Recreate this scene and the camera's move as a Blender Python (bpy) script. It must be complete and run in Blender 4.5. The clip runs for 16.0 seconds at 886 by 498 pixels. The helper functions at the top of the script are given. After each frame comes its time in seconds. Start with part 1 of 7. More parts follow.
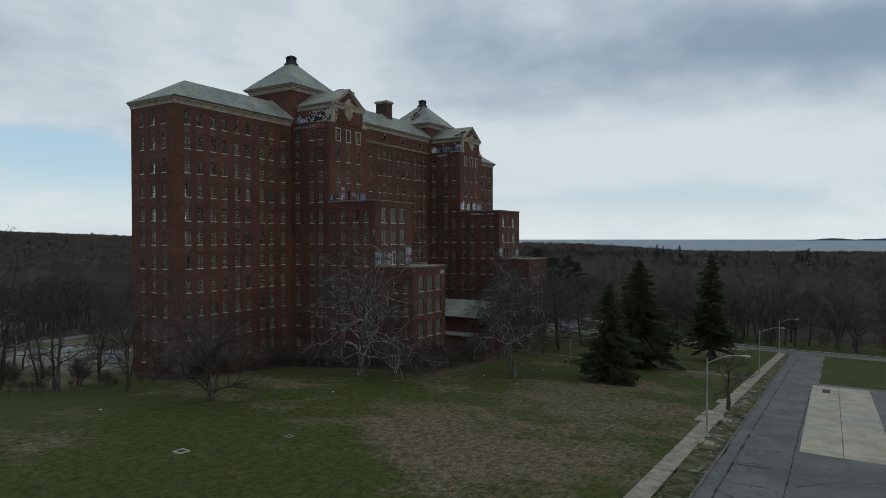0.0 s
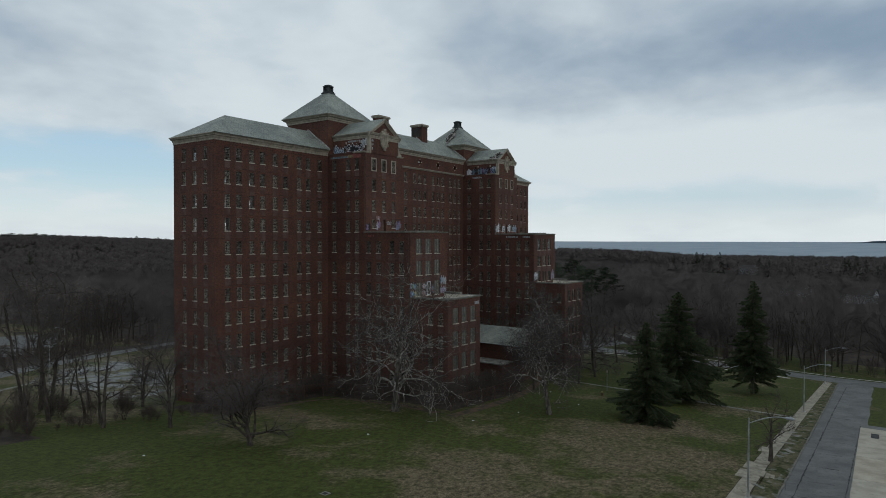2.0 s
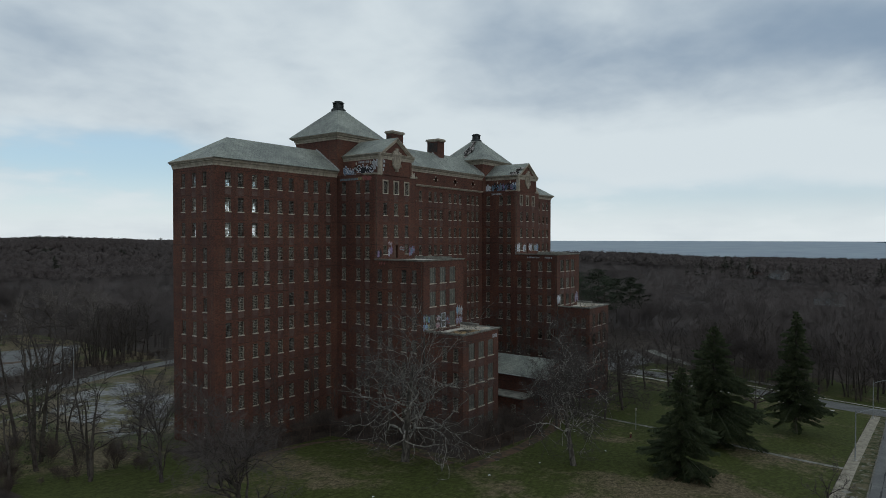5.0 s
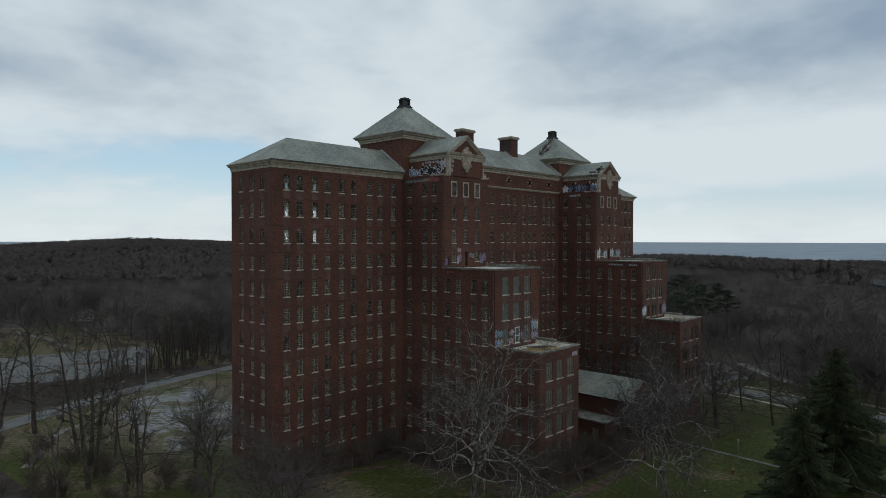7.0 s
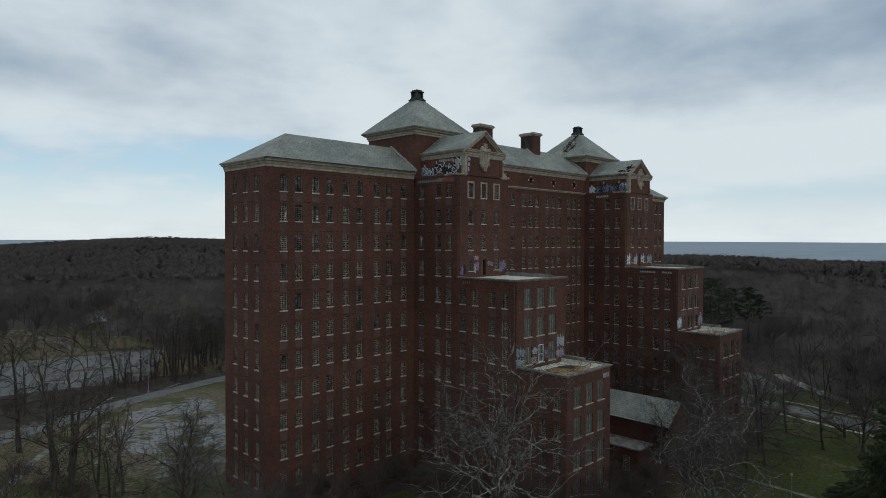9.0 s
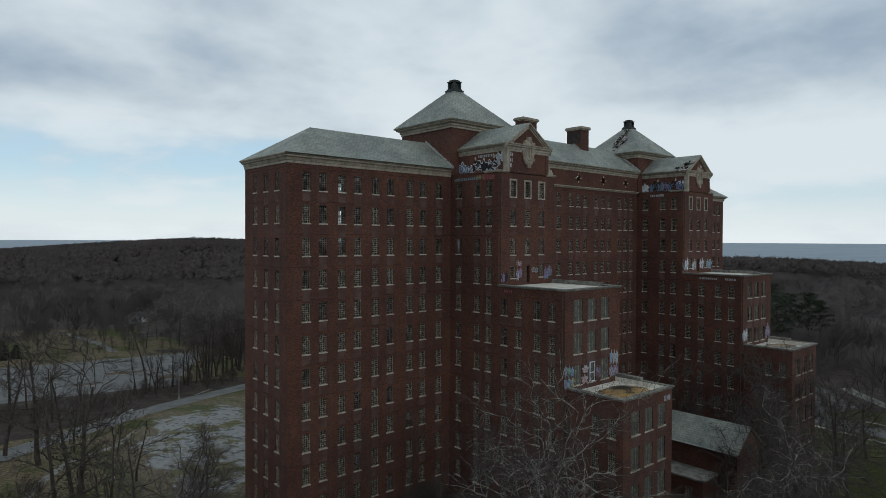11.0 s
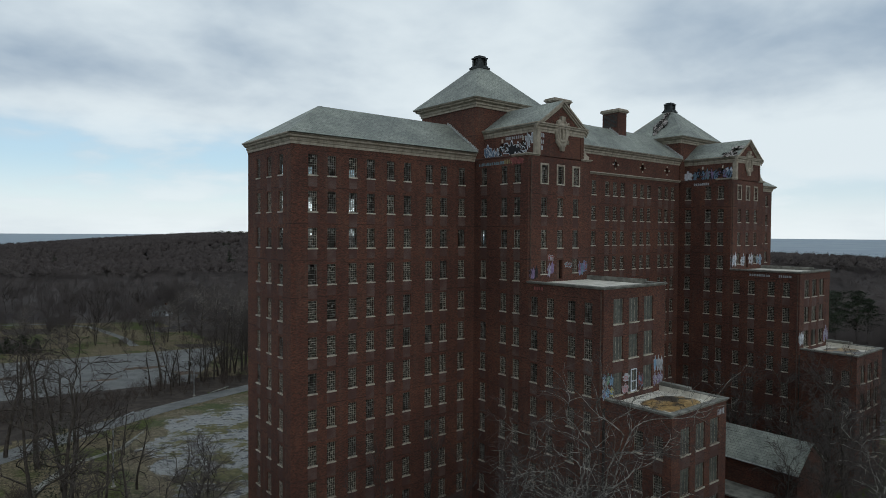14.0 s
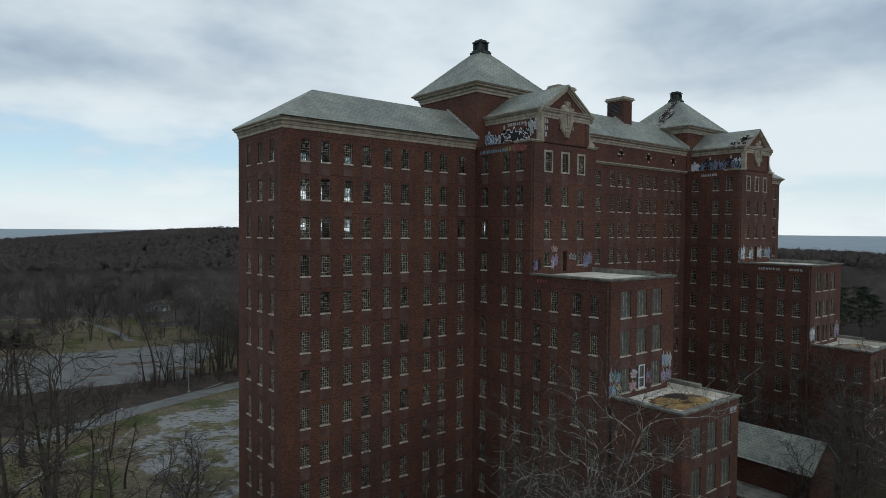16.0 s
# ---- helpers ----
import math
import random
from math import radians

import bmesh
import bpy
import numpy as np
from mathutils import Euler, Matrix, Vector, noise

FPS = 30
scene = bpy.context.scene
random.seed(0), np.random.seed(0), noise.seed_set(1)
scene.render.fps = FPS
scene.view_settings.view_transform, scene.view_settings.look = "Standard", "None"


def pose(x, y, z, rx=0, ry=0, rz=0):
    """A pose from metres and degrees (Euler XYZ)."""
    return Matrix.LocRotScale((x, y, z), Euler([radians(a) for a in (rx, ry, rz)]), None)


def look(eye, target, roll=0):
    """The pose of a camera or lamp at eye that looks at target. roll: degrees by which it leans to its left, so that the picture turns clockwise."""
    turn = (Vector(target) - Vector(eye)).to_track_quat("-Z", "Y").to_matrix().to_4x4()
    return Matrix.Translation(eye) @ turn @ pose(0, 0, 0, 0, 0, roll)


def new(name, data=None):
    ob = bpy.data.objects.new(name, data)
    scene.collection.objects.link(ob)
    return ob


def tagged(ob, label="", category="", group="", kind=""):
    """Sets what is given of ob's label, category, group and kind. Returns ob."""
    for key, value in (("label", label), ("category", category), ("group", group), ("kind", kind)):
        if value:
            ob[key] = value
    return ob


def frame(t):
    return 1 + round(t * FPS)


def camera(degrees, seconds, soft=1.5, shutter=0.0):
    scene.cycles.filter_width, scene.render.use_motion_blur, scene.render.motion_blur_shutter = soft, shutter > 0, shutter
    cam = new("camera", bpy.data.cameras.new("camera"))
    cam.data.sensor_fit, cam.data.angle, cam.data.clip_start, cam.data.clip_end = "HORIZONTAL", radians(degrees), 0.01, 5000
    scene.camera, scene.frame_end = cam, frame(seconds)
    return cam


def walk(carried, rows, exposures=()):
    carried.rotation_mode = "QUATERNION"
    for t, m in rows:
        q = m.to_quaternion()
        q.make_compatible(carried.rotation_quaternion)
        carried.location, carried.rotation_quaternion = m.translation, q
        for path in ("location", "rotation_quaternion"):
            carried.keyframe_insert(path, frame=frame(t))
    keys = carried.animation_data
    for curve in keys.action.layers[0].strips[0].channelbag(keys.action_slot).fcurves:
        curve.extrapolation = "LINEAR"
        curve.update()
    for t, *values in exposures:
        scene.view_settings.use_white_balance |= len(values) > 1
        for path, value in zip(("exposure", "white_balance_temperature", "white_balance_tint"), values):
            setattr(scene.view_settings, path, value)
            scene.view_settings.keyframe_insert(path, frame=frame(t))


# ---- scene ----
cam = camera(70.2, 16.0, soft=0.5)
PATH = [
    (0, (-58.181, -81.975, 22.944), (-56.4792, -80.9255, 22.9099), -0.055),
    (0.5, (-58.132, -82.101, 23.457), (-56.4894, -80.9607, 23.4226), -0.043),
    (1, (-58.165, -82.130, 24.795), (-56.5245, -80.9868, 24.7597), -0.007),
    (1.5, (-58.169, -82.026, 26.374), (-56.5279, -80.8832, 26.3412), 0.03),
    (2, (-58.129, -81.952, 27.932), (-56.4872, -80.8097, 27.9011), 0.057),
    (2.5, (-57.901, -81.916, 29.247), (-56.2609, -80.7726, 29.2153), 0.083),
    (3, (-57.216, -81.773, 30.166), (-55.5795, -80.6244, 30.1332), 0.1),
    (5.5, (-50.102, -77.445, 32.827), (-48.5360, -76.2011, 32.7920), -0.011),
    (6, (-48.538, -76.065, 32.924), (-47.0236, -74.7589, 32.8914), 0.024),
    (6.5, (-46.835, -74.699, 33.132), (-45.3609, -73.3476, 33.1006), 0.05),
    (7, (-45.051, -73.298, 33.401), (-43.5961, -71.9262, 33.3695), 0.086),
    (7.5, (-43.236, -71.843, 33.691), (-41.7919, -70.4595, 33.6595), 0.112),
    (8, (-41.433, -70.334, 33.974), (-39.9952, -68.9446, 33.9410), 0.138),
    (8.5, (-39.675, -68.791, 34.228), (-38.2431, -67.3957, 34.1947), 0.163),
    (9, (-37.988, -67.241, 34.442), (-36.5745, -65.8272, 34.4065), 0.189),
    (11.5, (-31.098, -60.385, 34.805), (-29.7867, -58.8747, 34.7703), 0.288),
    (12, (-30.052, -59.327, 34.759), (-28.7470, -57.8117, 34.7217), 0.314),
    (12.5, (-29.109, -58.383, 34.687), (-27.8200, -56.8542, 34.6472), 0.33),
    (13, (-28.261, -57.542, 34.594), (-26.9908, -55.9981, 34.5512), 0.356),
    (13.5, (-27.501, -56.789, 34.484), (-26.2424, -55.2359, 34.4375), 0.381),
    (14, (-26.824, -56.107, 34.361), (-25.5667, -54.5518, 34.3107), 0.407),
    (14.5, (-26.225, -55.479, 34.225), (-24.9700, -53.9228, 34.1736), 0.423),
    (15, (-25.706, -54.899, 34.076), (-24.4513, -53.3427, 34.0211), 0.449),
    (15.5, (-25.274, -54.371, 33.911), (-24.0182, -52.8151, 33.8516), 0.464),
    (16, (-24.939, -53.920, 33.724), (-23.6825, -52.3658, 33.6612), 0.49),
]
walk(cam, [(t, look(eye, target, roll)) for t, eye, target, roll in PATH], [(0, -0.16), (5.5, -0.13), (9, -0.10), (12.5, 0.0), (16, 0.06)])

# ---- sky and light ----
SUN_DIR = (-0.27, -0.86, 0.43)          # towards the veiled sun, behind the camera


# banks of cloud: bearing, height, their half widths in degrees, lighter (+) or darker (-)
BANKS = [
    (86, 15.5, 15, 3.6, -0.11),
    (66, 13.8, 11, 3.4, -0.09),
    (22, 17.5, 16, 2.2, -0.03),
    (10, 12.6, 12, 2.0, -0.05),
    (78, 8.0, 22, 4.0, 0.16),
    (66, 4.5, 40, 3.5, 0.16),
    (50, 12.0, 8, 3.5, 0.05),
    (42, 19, 14, 5.0, 0.10),
    (24, 14.5, 12, 3.2, -0.07),
    (8, 17, 10, 4.0, 0.08),
    (12, 9.6, 14, 1.6, 0.09),
    (60, 17.0, 5, 2.5, -0.06),
]


def sky_world():
    w = bpy.data.worlds.new("overcast_sky")
    scene.world = w
    w.use_nodes = True
    nt = w.node_tree
    nt.nodes.clear()
    N, Lk = nt.nodes.new, nt.links.new

    def math_node(op, a, b=None, clamp=False):
        n = N("ShaderNodeMath")
        n.operation, n.use_clamp = op, clamp
        for i, v in enumerate((a, b)):
            if v is None:
                continue
            if isinstance(v, (int, float)):
                n.inputs[i].default_value = v
            else:
                Lk(v, n.inputs[i])
        return n.outputs[0]

    def mix(fac, a, b):
        n = N("ShaderNodeMix")
        n.data_type = "RGBA"
        for sock, v in ((n.inputs[0], fac), (n.inputs[6], a), (n.inputs[7], b)):
            if isinstance(v, (int, float)):
                sock.default_value = v
            elif isinstance(v, tuple):
                sock.default_value = (*v, 1)
            else:
                Lk(v, sock)
        return n.outputs[2]

    def smooth(v, lo, hi):
        n = N("ShaderNodeMapRange")
        n.interpolation_type = "SMOOTHSTEP"
        Lk(v, n.inputs[0])
        n.inputs[1].default_value, n.inputs[2].default_value = lo, hi
        return n.outputs[0]

    tc = N("ShaderNodeTexCoord")
    sep = N("ShaderNodeSeparateXYZ")
    Lk(tc.outputs["Generated"], sep.inputs[0])
    up = sep.outputs[2]
    alt = math_node("MAXIMUM", up, 0.0)
    # cloud deck: the direction laid onto a flat sheet high above
    flat = math_node("DIVIDE", 1.0, math_node("ADD", alt, 0.24))
    sheet = N("ShaderNodeCombineXYZ")
    Lk(math_node("MULTIPLY", sep.outputs[0], flat), sheet.inputs[0])
    Lk(math_node("MULTIPLY", sep.outputs[1], flat), sheet.inputs[1])

    def clouds(scale, detail, rough, dist, offset):
        mp = N("ShaderNodeMapping")
        Lk(sheet.outputs[0], mp.inputs[0])
        mp.inputs[1].default_value = offset
        n = N("ShaderNodeTexNoise")
        Lk(mp.outputs[0], n.inputs["Vector"])
        n.inputs["Scale"].default_value, n.inputs["Detail"].default_value = scale, detail
        n.inputs["Roughness"].default_value, n.inputs["Distortion"].default_value = rough, dist
        return n.outputs[0]

    big = clouds(0.5, 2, 0.5, 0.2, (3.1, 7.7, 0))
    mid = clouds(1.15, 5, 0.5, 0.12, (1.3, 2.2, 0))
    fine = clouds(3.4, 5, 0.5, 0.15, (9.0, 4.0, 0))
    # compass bearing and height in degrees, ruffled so that no cloud has a ruled edge
    ruffle = math_node("MULTIPLY", math_node("SUBTRACT", mid, 0.5), 16.0)
    bearing = math_node("ADD", math_node("MULTIPLY", math_node("ARCTAN2", sep.outputs[0], sep.outputs[1]), 57.2958), ruffle)
    height = math_node("ADD", math_node("MULTIPLY", math_node("ARCSINE", up), 57.2958), math_node("MULTIPLY", math_node("SUBTRACT", mid, 0.5), 5.0))

    def bank(b, h, wb, wh):
        """A soft bank of cloud round a bearing and a height."""
        p = math_node("POWER", math_node("DIVIDE", math_node("ABSOLUTE", math_node("SUBTRACT", bearing, b)), wb), 2.0)
        q = math_node("POWER", math_node("DIVIDE", math_node("ABSOLUTE", math_node("SUBTRACT", height, h)), wh), 2.0)
        return math_node("EXPONENT", math_node("MULTIPLY", math_node("ADD", p, q), -1.0))

    tone = math_node("ADD", math_node("MULTIPLY", big, 0.22), math_node("ADD", math_node("MULTIPLY", mid, 0.44), math_node("ADD", math_node("MULTIPLY", fine, 0.27), 0.045)))
    for b, h, wb, wh, amount in BANKS:
        tone = math_node("ADD", tone, math_node("MULTIPLY", bank(b, h, wb, wh), amount))
    cloud = mix(smooth(tone, 0.31, 0.66), (0.27, 0.365, 0.48), (0.715, 0.80, 0.845))
    # clear air, from the sky model
    clear = N("ShaderNodeTexSky")
    clear.sky_type, clear.sun_disc = "NISHITA", False
    clear.sun_elevation, clear.sun_rotation = math.asin(0.43), math.atan2(SUN_DIR[0], SUN_DIR[1])
    clear.altitude, clear.air_density, clear.dust_density = 0, 1.0, 0.4
    blue = N("ShaderNodeVectorMath")
    blue.operation = "SCALE"
    Lk(clear.outputs[0], blue.inputs[0])
    blue.inputs[3].default_value = 0.085
    air = mix(0.6, blue.outputs[0], (0.50, 0.72, 0.90))
    # open air shows in a band over the horizon, more of it to the north
    opening = math_node("ADD", bank(10, 4.9, 36, 3.6), math_node("MULTIPLY", bank(80, 2.6, 34, 2.6), 0.45))
    streak = smooth(math_node("ADD", mid, math_node("MULTIPLY", fine, 0.45)), 0.86, 0.66)
    gap = math_node("MULTIPLY", smooth(opening, 0.12, 0.55), math_node("ADD", math_node("MULTIPLY", streak, 0.75), 0.25))
    col = mix(gap, cloud, air)
    haze = smooth(alt, 0.11, 0.0)
    col = mix(math_node("MULTIPLY", haze, 0.72), col, (0.84, 0.905, 0.92))
    bg = N("ShaderNodeBackground")
    Lk(col, bg.inputs[0])
    bg.inputs[1].default_value = 1.0
    out = N("ShaderNodeOutputWorld")
    Lk(bg.outputs[0], out.inputs[0])


sky_world()
sun = new("sun", bpy.data.lights.new("sun", "SUN"))
sun.data.energy, sun.data.angle, sun.data.color = 0.36, radians(30), (1.0, 0.94, 0.86)
sun.matrix_world = look(SUN_DIR, (0, 0, 0))


# ---- materials ----
def material(name, build, rough=0.8, metal=0.0, spec=0.3, soft=0.0):
    """A node material; build(tools) returns the colour socket and, if it likes, a height socket for the bump."""
    m = bpy.data.materials.new(name)
    m.use_nodes = True
    nt = m.node_tree
    b = nt.nodes["Principled BSDF"]
    b.inputs["Roughness"].default_value, b.inputs["Metallic"].default_value = rough, metal
    b.inputs["Specular IOR Level"].default_value = spec
    tools = Tools(nt, b)
    made = build(tools)
    colour, height, strength = made if isinstance(made, tuple) and len(made) == 3 else (made, None, 0)
    tools.put(b.inputs["Base Color"], colour)
    if soft:
        # fine twigs are round: turn the flat slivers' normals towards the sky
        vm = nt.nodes.new("ShaderNodeVectorMath")
        vm.operation = "MULTIPLY_ADD"
        nt.links.new(tools.geo.outputs["Normal"], vm.inputs[0])
        vm.inputs[1].default_value, vm.inputs[2].default_value = (1 - soft,) * 3, (-0.3 * soft, -0.4 * soft, 1.1 * soft)
        nz = nt.nodes.new("ShaderNodeVectorMath")
        nz.operation = "NORMALIZE"
        nt.links.new(vm.outputs[0], nz.inputs[0])
        nt.links.new(nz.outputs[0], b.inputs["Normal"])
    if height is not None:
        bump = nt.nodes.new("ShaderNodeBump")
        bump.inputs["Strength"].default_value, bump.inputs["Distance"].default_value = strength, 0.05
        nt.links.new(height, bump.inputs["Height"])
        nt.links.new(bump.outputs[0], b.inputs["Normal"])
    return m


class Tools:
    def __init__(self, nt, bsdf):
        self.nt, self.bsdf = nt, bsdf
        self.tc = nt.nodes.new("ShaderNodeTexCoord")
        self.geo = nt.nodes.new("ShaderNodeNewGeometry")
        self.info = nt.nodes.new("ShaderNodeObjectInfo")
        self.place = self.geo.outputs["Position"]
        self.uv = self.tc.outputs["UV"]
        self.random = self.info.outputs["Random"]
        self.island = self.geo.outputs["Random Per Island"]

    def put(self, sock, v):
        if isinstance(v, (int, float)):
            sock.default_value = v
        elif isinstance(v, tuple):
            sock.default_value = (*v, 1) if len(v) == 3 and sock.type == "RGBA" else v
        else:
            self.nt.links.new(v, sock)

    def scaled(self, vec, s, offset=(0, 0, 0)):
        n = self.nt.nodes.new("ShaderNodeMapping")
        self.put(n.inputs[0], vec)
        n.inputs[3].default_value, n.inputs[1].default_value = s, offset
        return n.outputs[0]

    def noise(self, vec, scale, detail=4, rough=0.55, distort=0.0):
        n = self.nt.nodes.new("ShaderNodeTexNoise")
        self.put(n.inputs["Vector"], vec)
        for k, v in (("Scale", scale), ("Detail", detail), ("Roughness", rough), ("Distortion", distort)):
            n.inputs[k].default_value = v
        return n.outputs[0]

    def ramp(self, v, lo, hi):
        n = self.nt.nodes.new("ShaderNodeMapRange")
        n.interpolation_type = "SMOOTHSTEP"
        self.put(n.inputs[0], v)
        n.inputs[1].default_value, n.inputs[2].default_value = lo, hi
        return n.outputs[0]

    def mix(self, fac, a, b, blend="MIX"):
        n = self.nt.nodes.new("ShaderNodeMix")
        n.data_type, n.blend_type = "RGBA", blend
        self.put(n.inputs[0], fac), self.put(n.inputs[6], a), self.put(n.inputs[7], b)
        return n.outputs[2]

    def math(self, op, a, b=0.0):
        n = self.nt.nodes.new("ShaderNodeMath")
        n.operation = op
        self.put(n.inputs[0], a), self.put(n.inputs[1], b)
        return n.outputs[0]

    def brick(self, vec, a, b, mortar, w, h, gap, bias=0.0):
        n = self.nt.nodes.new("ShaderNodeTexBrick")
        self.put(n.inputs["Vector"], vec)
        self.put(n.inputs["Color1"], a), self.put(n.inputs["Color2"], b), self.put(n.inputs["Mortar"], mortar)
        for k, v in (("Scale", 1.0), ("Mortar Size", gap), ("Brick Width", w), ("Row Height", h), ("Bias", bias)):
            n.inputs[k].default_value = v
        return n.outputs[0], n.outputs[1]


def brick_look(k):
    col, fac = k.brick(k.uv, (0.134, 0.0500, 0.0325), (0.0475, 0.0232, 0.0182), (0.085, 0.057, 0.044), 0.24, 0.085, 0.010, -0.1)
    stain = k.ramp(k.noise(k.place, 0.16, 5, 0.6), 0.35, 0.7)
    col = k.mix(stain, k.mix(1.0, col, (0.80, 0.78, 0.80), "MULTIPLY"), k.mix(1.0, col, (1.22, 1.18, 1.10), "MULTIPLY"))
    rough = k.noise(k.scaled(k.place, (4.6, 4.6, 13.0)), 1.0, 5, 0.75)
    col = k.mix(k.ramp(rough, 0.36, 0.66), k.mix(1.0, col, (0.68, 0.66, 0.66), "MULTIPLY"), k.mix(1.0, col, (1.28, 1.26, 1.24), "MULTIPLY"))
    runs = k.ramp(k.noise(k.scaled(k.place, (1.6, 1.6, 0.09)), 1.0, 5, 0.65), 0.52, 0.78)
    col = k.mix(k.math("MULTIPLY", runs, 0.42), col, (0.115, 0.088, 0.072))
    soot = k.ramp(k.noise(k.scaled(k.place, (0.5, 0.5, 0.12), (7, 3, 1)), 1.0, 4, 0.6), 0.55, 0.8)
    col = k.mix(k.math("MULTIPLY", soot, 0.5), col, (0.034, 0.020, 0.018))
    # rust lines of the steel angles over each row of windows
    sep = k.nt.nodes.new("ShaderNodeSeparateXYZ")
    k.put(sep.inputs[0], k.place)
    turn = k.math("FRACT", k.math("DIVIDE", k.math("ADD", sep.outputs[2], 18 * 3.6 - 42.35), 3.6))
    line = k.math("MULTIPLY", k.math("LESS_THAN", turn, 0.018), k.ramp(k.noise(k.scaled(k.place, (0.3, 0.3, 0.3)), 1.0, 3), 0.42, 0.55))
    col = k.mix(k.math("MULTIPLY", line, 0.75), col, (0.022, 0.014, 0.013))
    return col, k.math("SUBTRACT", k.noise(k.place, 9.0, 3), k.math("MULTIPLY", fac, 0.6)), 0.35


def stone_look(k):
    n = k.noise(k.place, 1.3, 6, 0.65)
    col = k.mix(k.ramp(n, 0.3, 0.75), (0.235, 0.205, 0.16), (0.40, 0.36, 0.29))
    runs = k.ramp(k.noise(k.scaled(k.place, (2.5, 2.5, 0.3)), 1.0, 4), 0.5, 0.75)
    return k.mix(k.math("MULTIPLY", runs, 0.55), col, (0.105, 0.092, 0.072)), k.noise(k.place, 14, 3), 0.2


def sill_look(k):
    n = k.noise(k.place, 2.1, 5, 0.65)
    return k.mix(k.ramp(n, 0.35, 0.7), (0.30, 0.272, 0.222), (0.56, 0.51, 0.425))


def slate_look(k):
    col, fac = k.brick(k.uv, (0.236, 0.250, 0.226), (0.176, 0.190, 0.172), (0.072, 0.077, 0.070), 0.5, 0.36, 0.016)
    fade = k.ramp(k.noise(k.place, 0.22, 6, 0.62), 0.35, 0.68)
    col = k.mix(fade, k.mix(1.0, col, (0.80, 0.82, 0.82), "MULTIPLY"), k.mix(1.0, col, (1.30, 1.32, 1.25), "MULTIPLY"))
    moss = k.ramp(k.noise(k.place, 0.9, 5, 0.65), 0.58, 0.78)
    return k.mix(k.math("MULTIPLY", moss, 0.5), col, (0.20, 0.215, 0.165)), k.math("SUBTRACT", k.noise(k.place, 6, 2), fac), 0.4


def concrete_look(k):
    n = k.noise(k.place, 0.8, 7, 0.62)
    col = k.mix(k.ramp(n, 0.3, 0.72), (0.24, 0.23, 0.205), (0.42, 0.405, 0.365))
    return k.mix(k.math("MULTIPLY", k.ramp(k.noise(k.place, 3.4, 5), 0.55, 0.75), 0.5), col, (0.13, 0.12, 0.10))


def walk_look(k):
    n = k.noise(k.place, 0.9, 7, 0.66)
    col = k.mix(k.ramp(n, 0.3, 0.7), (0.175, 0.155, 0.118), (0.315, 0.285, 0.225))
    return k.mix(k.math("MULTIPLY", k.ramp(k.noise(k.place, 2.7, 6), 0.56, 0.68), 0.7), col, (0.085, 0.078, 0.052)), k.noise(k.place, 12, 3), 0.2


def asphalt_look(k):
    p = k.place
    col = k.mix(k.ramp(k.noise(p, 0.28, 7, 0.62), 0.3, 0.7), (0.094, 0.095, 0.093), (0.150, 0.150, 0.145))
    col = k.mix(k.math("MULTIPLY", k.ramp(k.noise(p, 2.2, 6), 0.55, 0.70), 0.60), col, (0.062, 0.066, 0.070))
    col = k.mix(k.math("MULTIPLY", k.ramp(k.noise(k.scaled(p, (1, 1.4, 1), (2, 6, 0)), 0.16, 7, 0.7), 0.54, 0.68), 0.5), col, (0.060, 0.063, 0.066))
    grit = k.noise(p, 14.0, 5, 0.8)
    col = k.mix(k.ramp(grit, 0.35, 0.7), k.mix(1.0, col, (0.82, 0.82, 0.83), "MULTIPLY"), k.mix(1.0, col, (1.15, 1.15, 1.13), "MULTIPLY"))
    crazed = k.nt.nodes.new("ShaderNodeTexVoronoi")
    crazed.feature = "DISTANCE_TO_EDGE"
    k.put(crazed.inputs["Vector"], k.mix(0.35, p, k.scaled(p, (1, 1, 1), (3, 8, 1))))
    crazed.inputs["Scale"].default_value = 0.30
    line = k.math("MULTIPLY", k.math("LESS_THAN", crazed.outputs["Distance"], 0.007), k.ramp(k.noise(p, 0.09, 4), 0.52, 0.60))
    return k.mix(k.math("MULTIPLY", line, 0.75), col, (0.030, 0.031, 0.033)), grit, 0.2


def flat_look(a, b, scale=2.0):
    return lambda k: k.mix(k.ramp(k.noise(k.place, scale, 5), 0.3, 0.7), a, b)


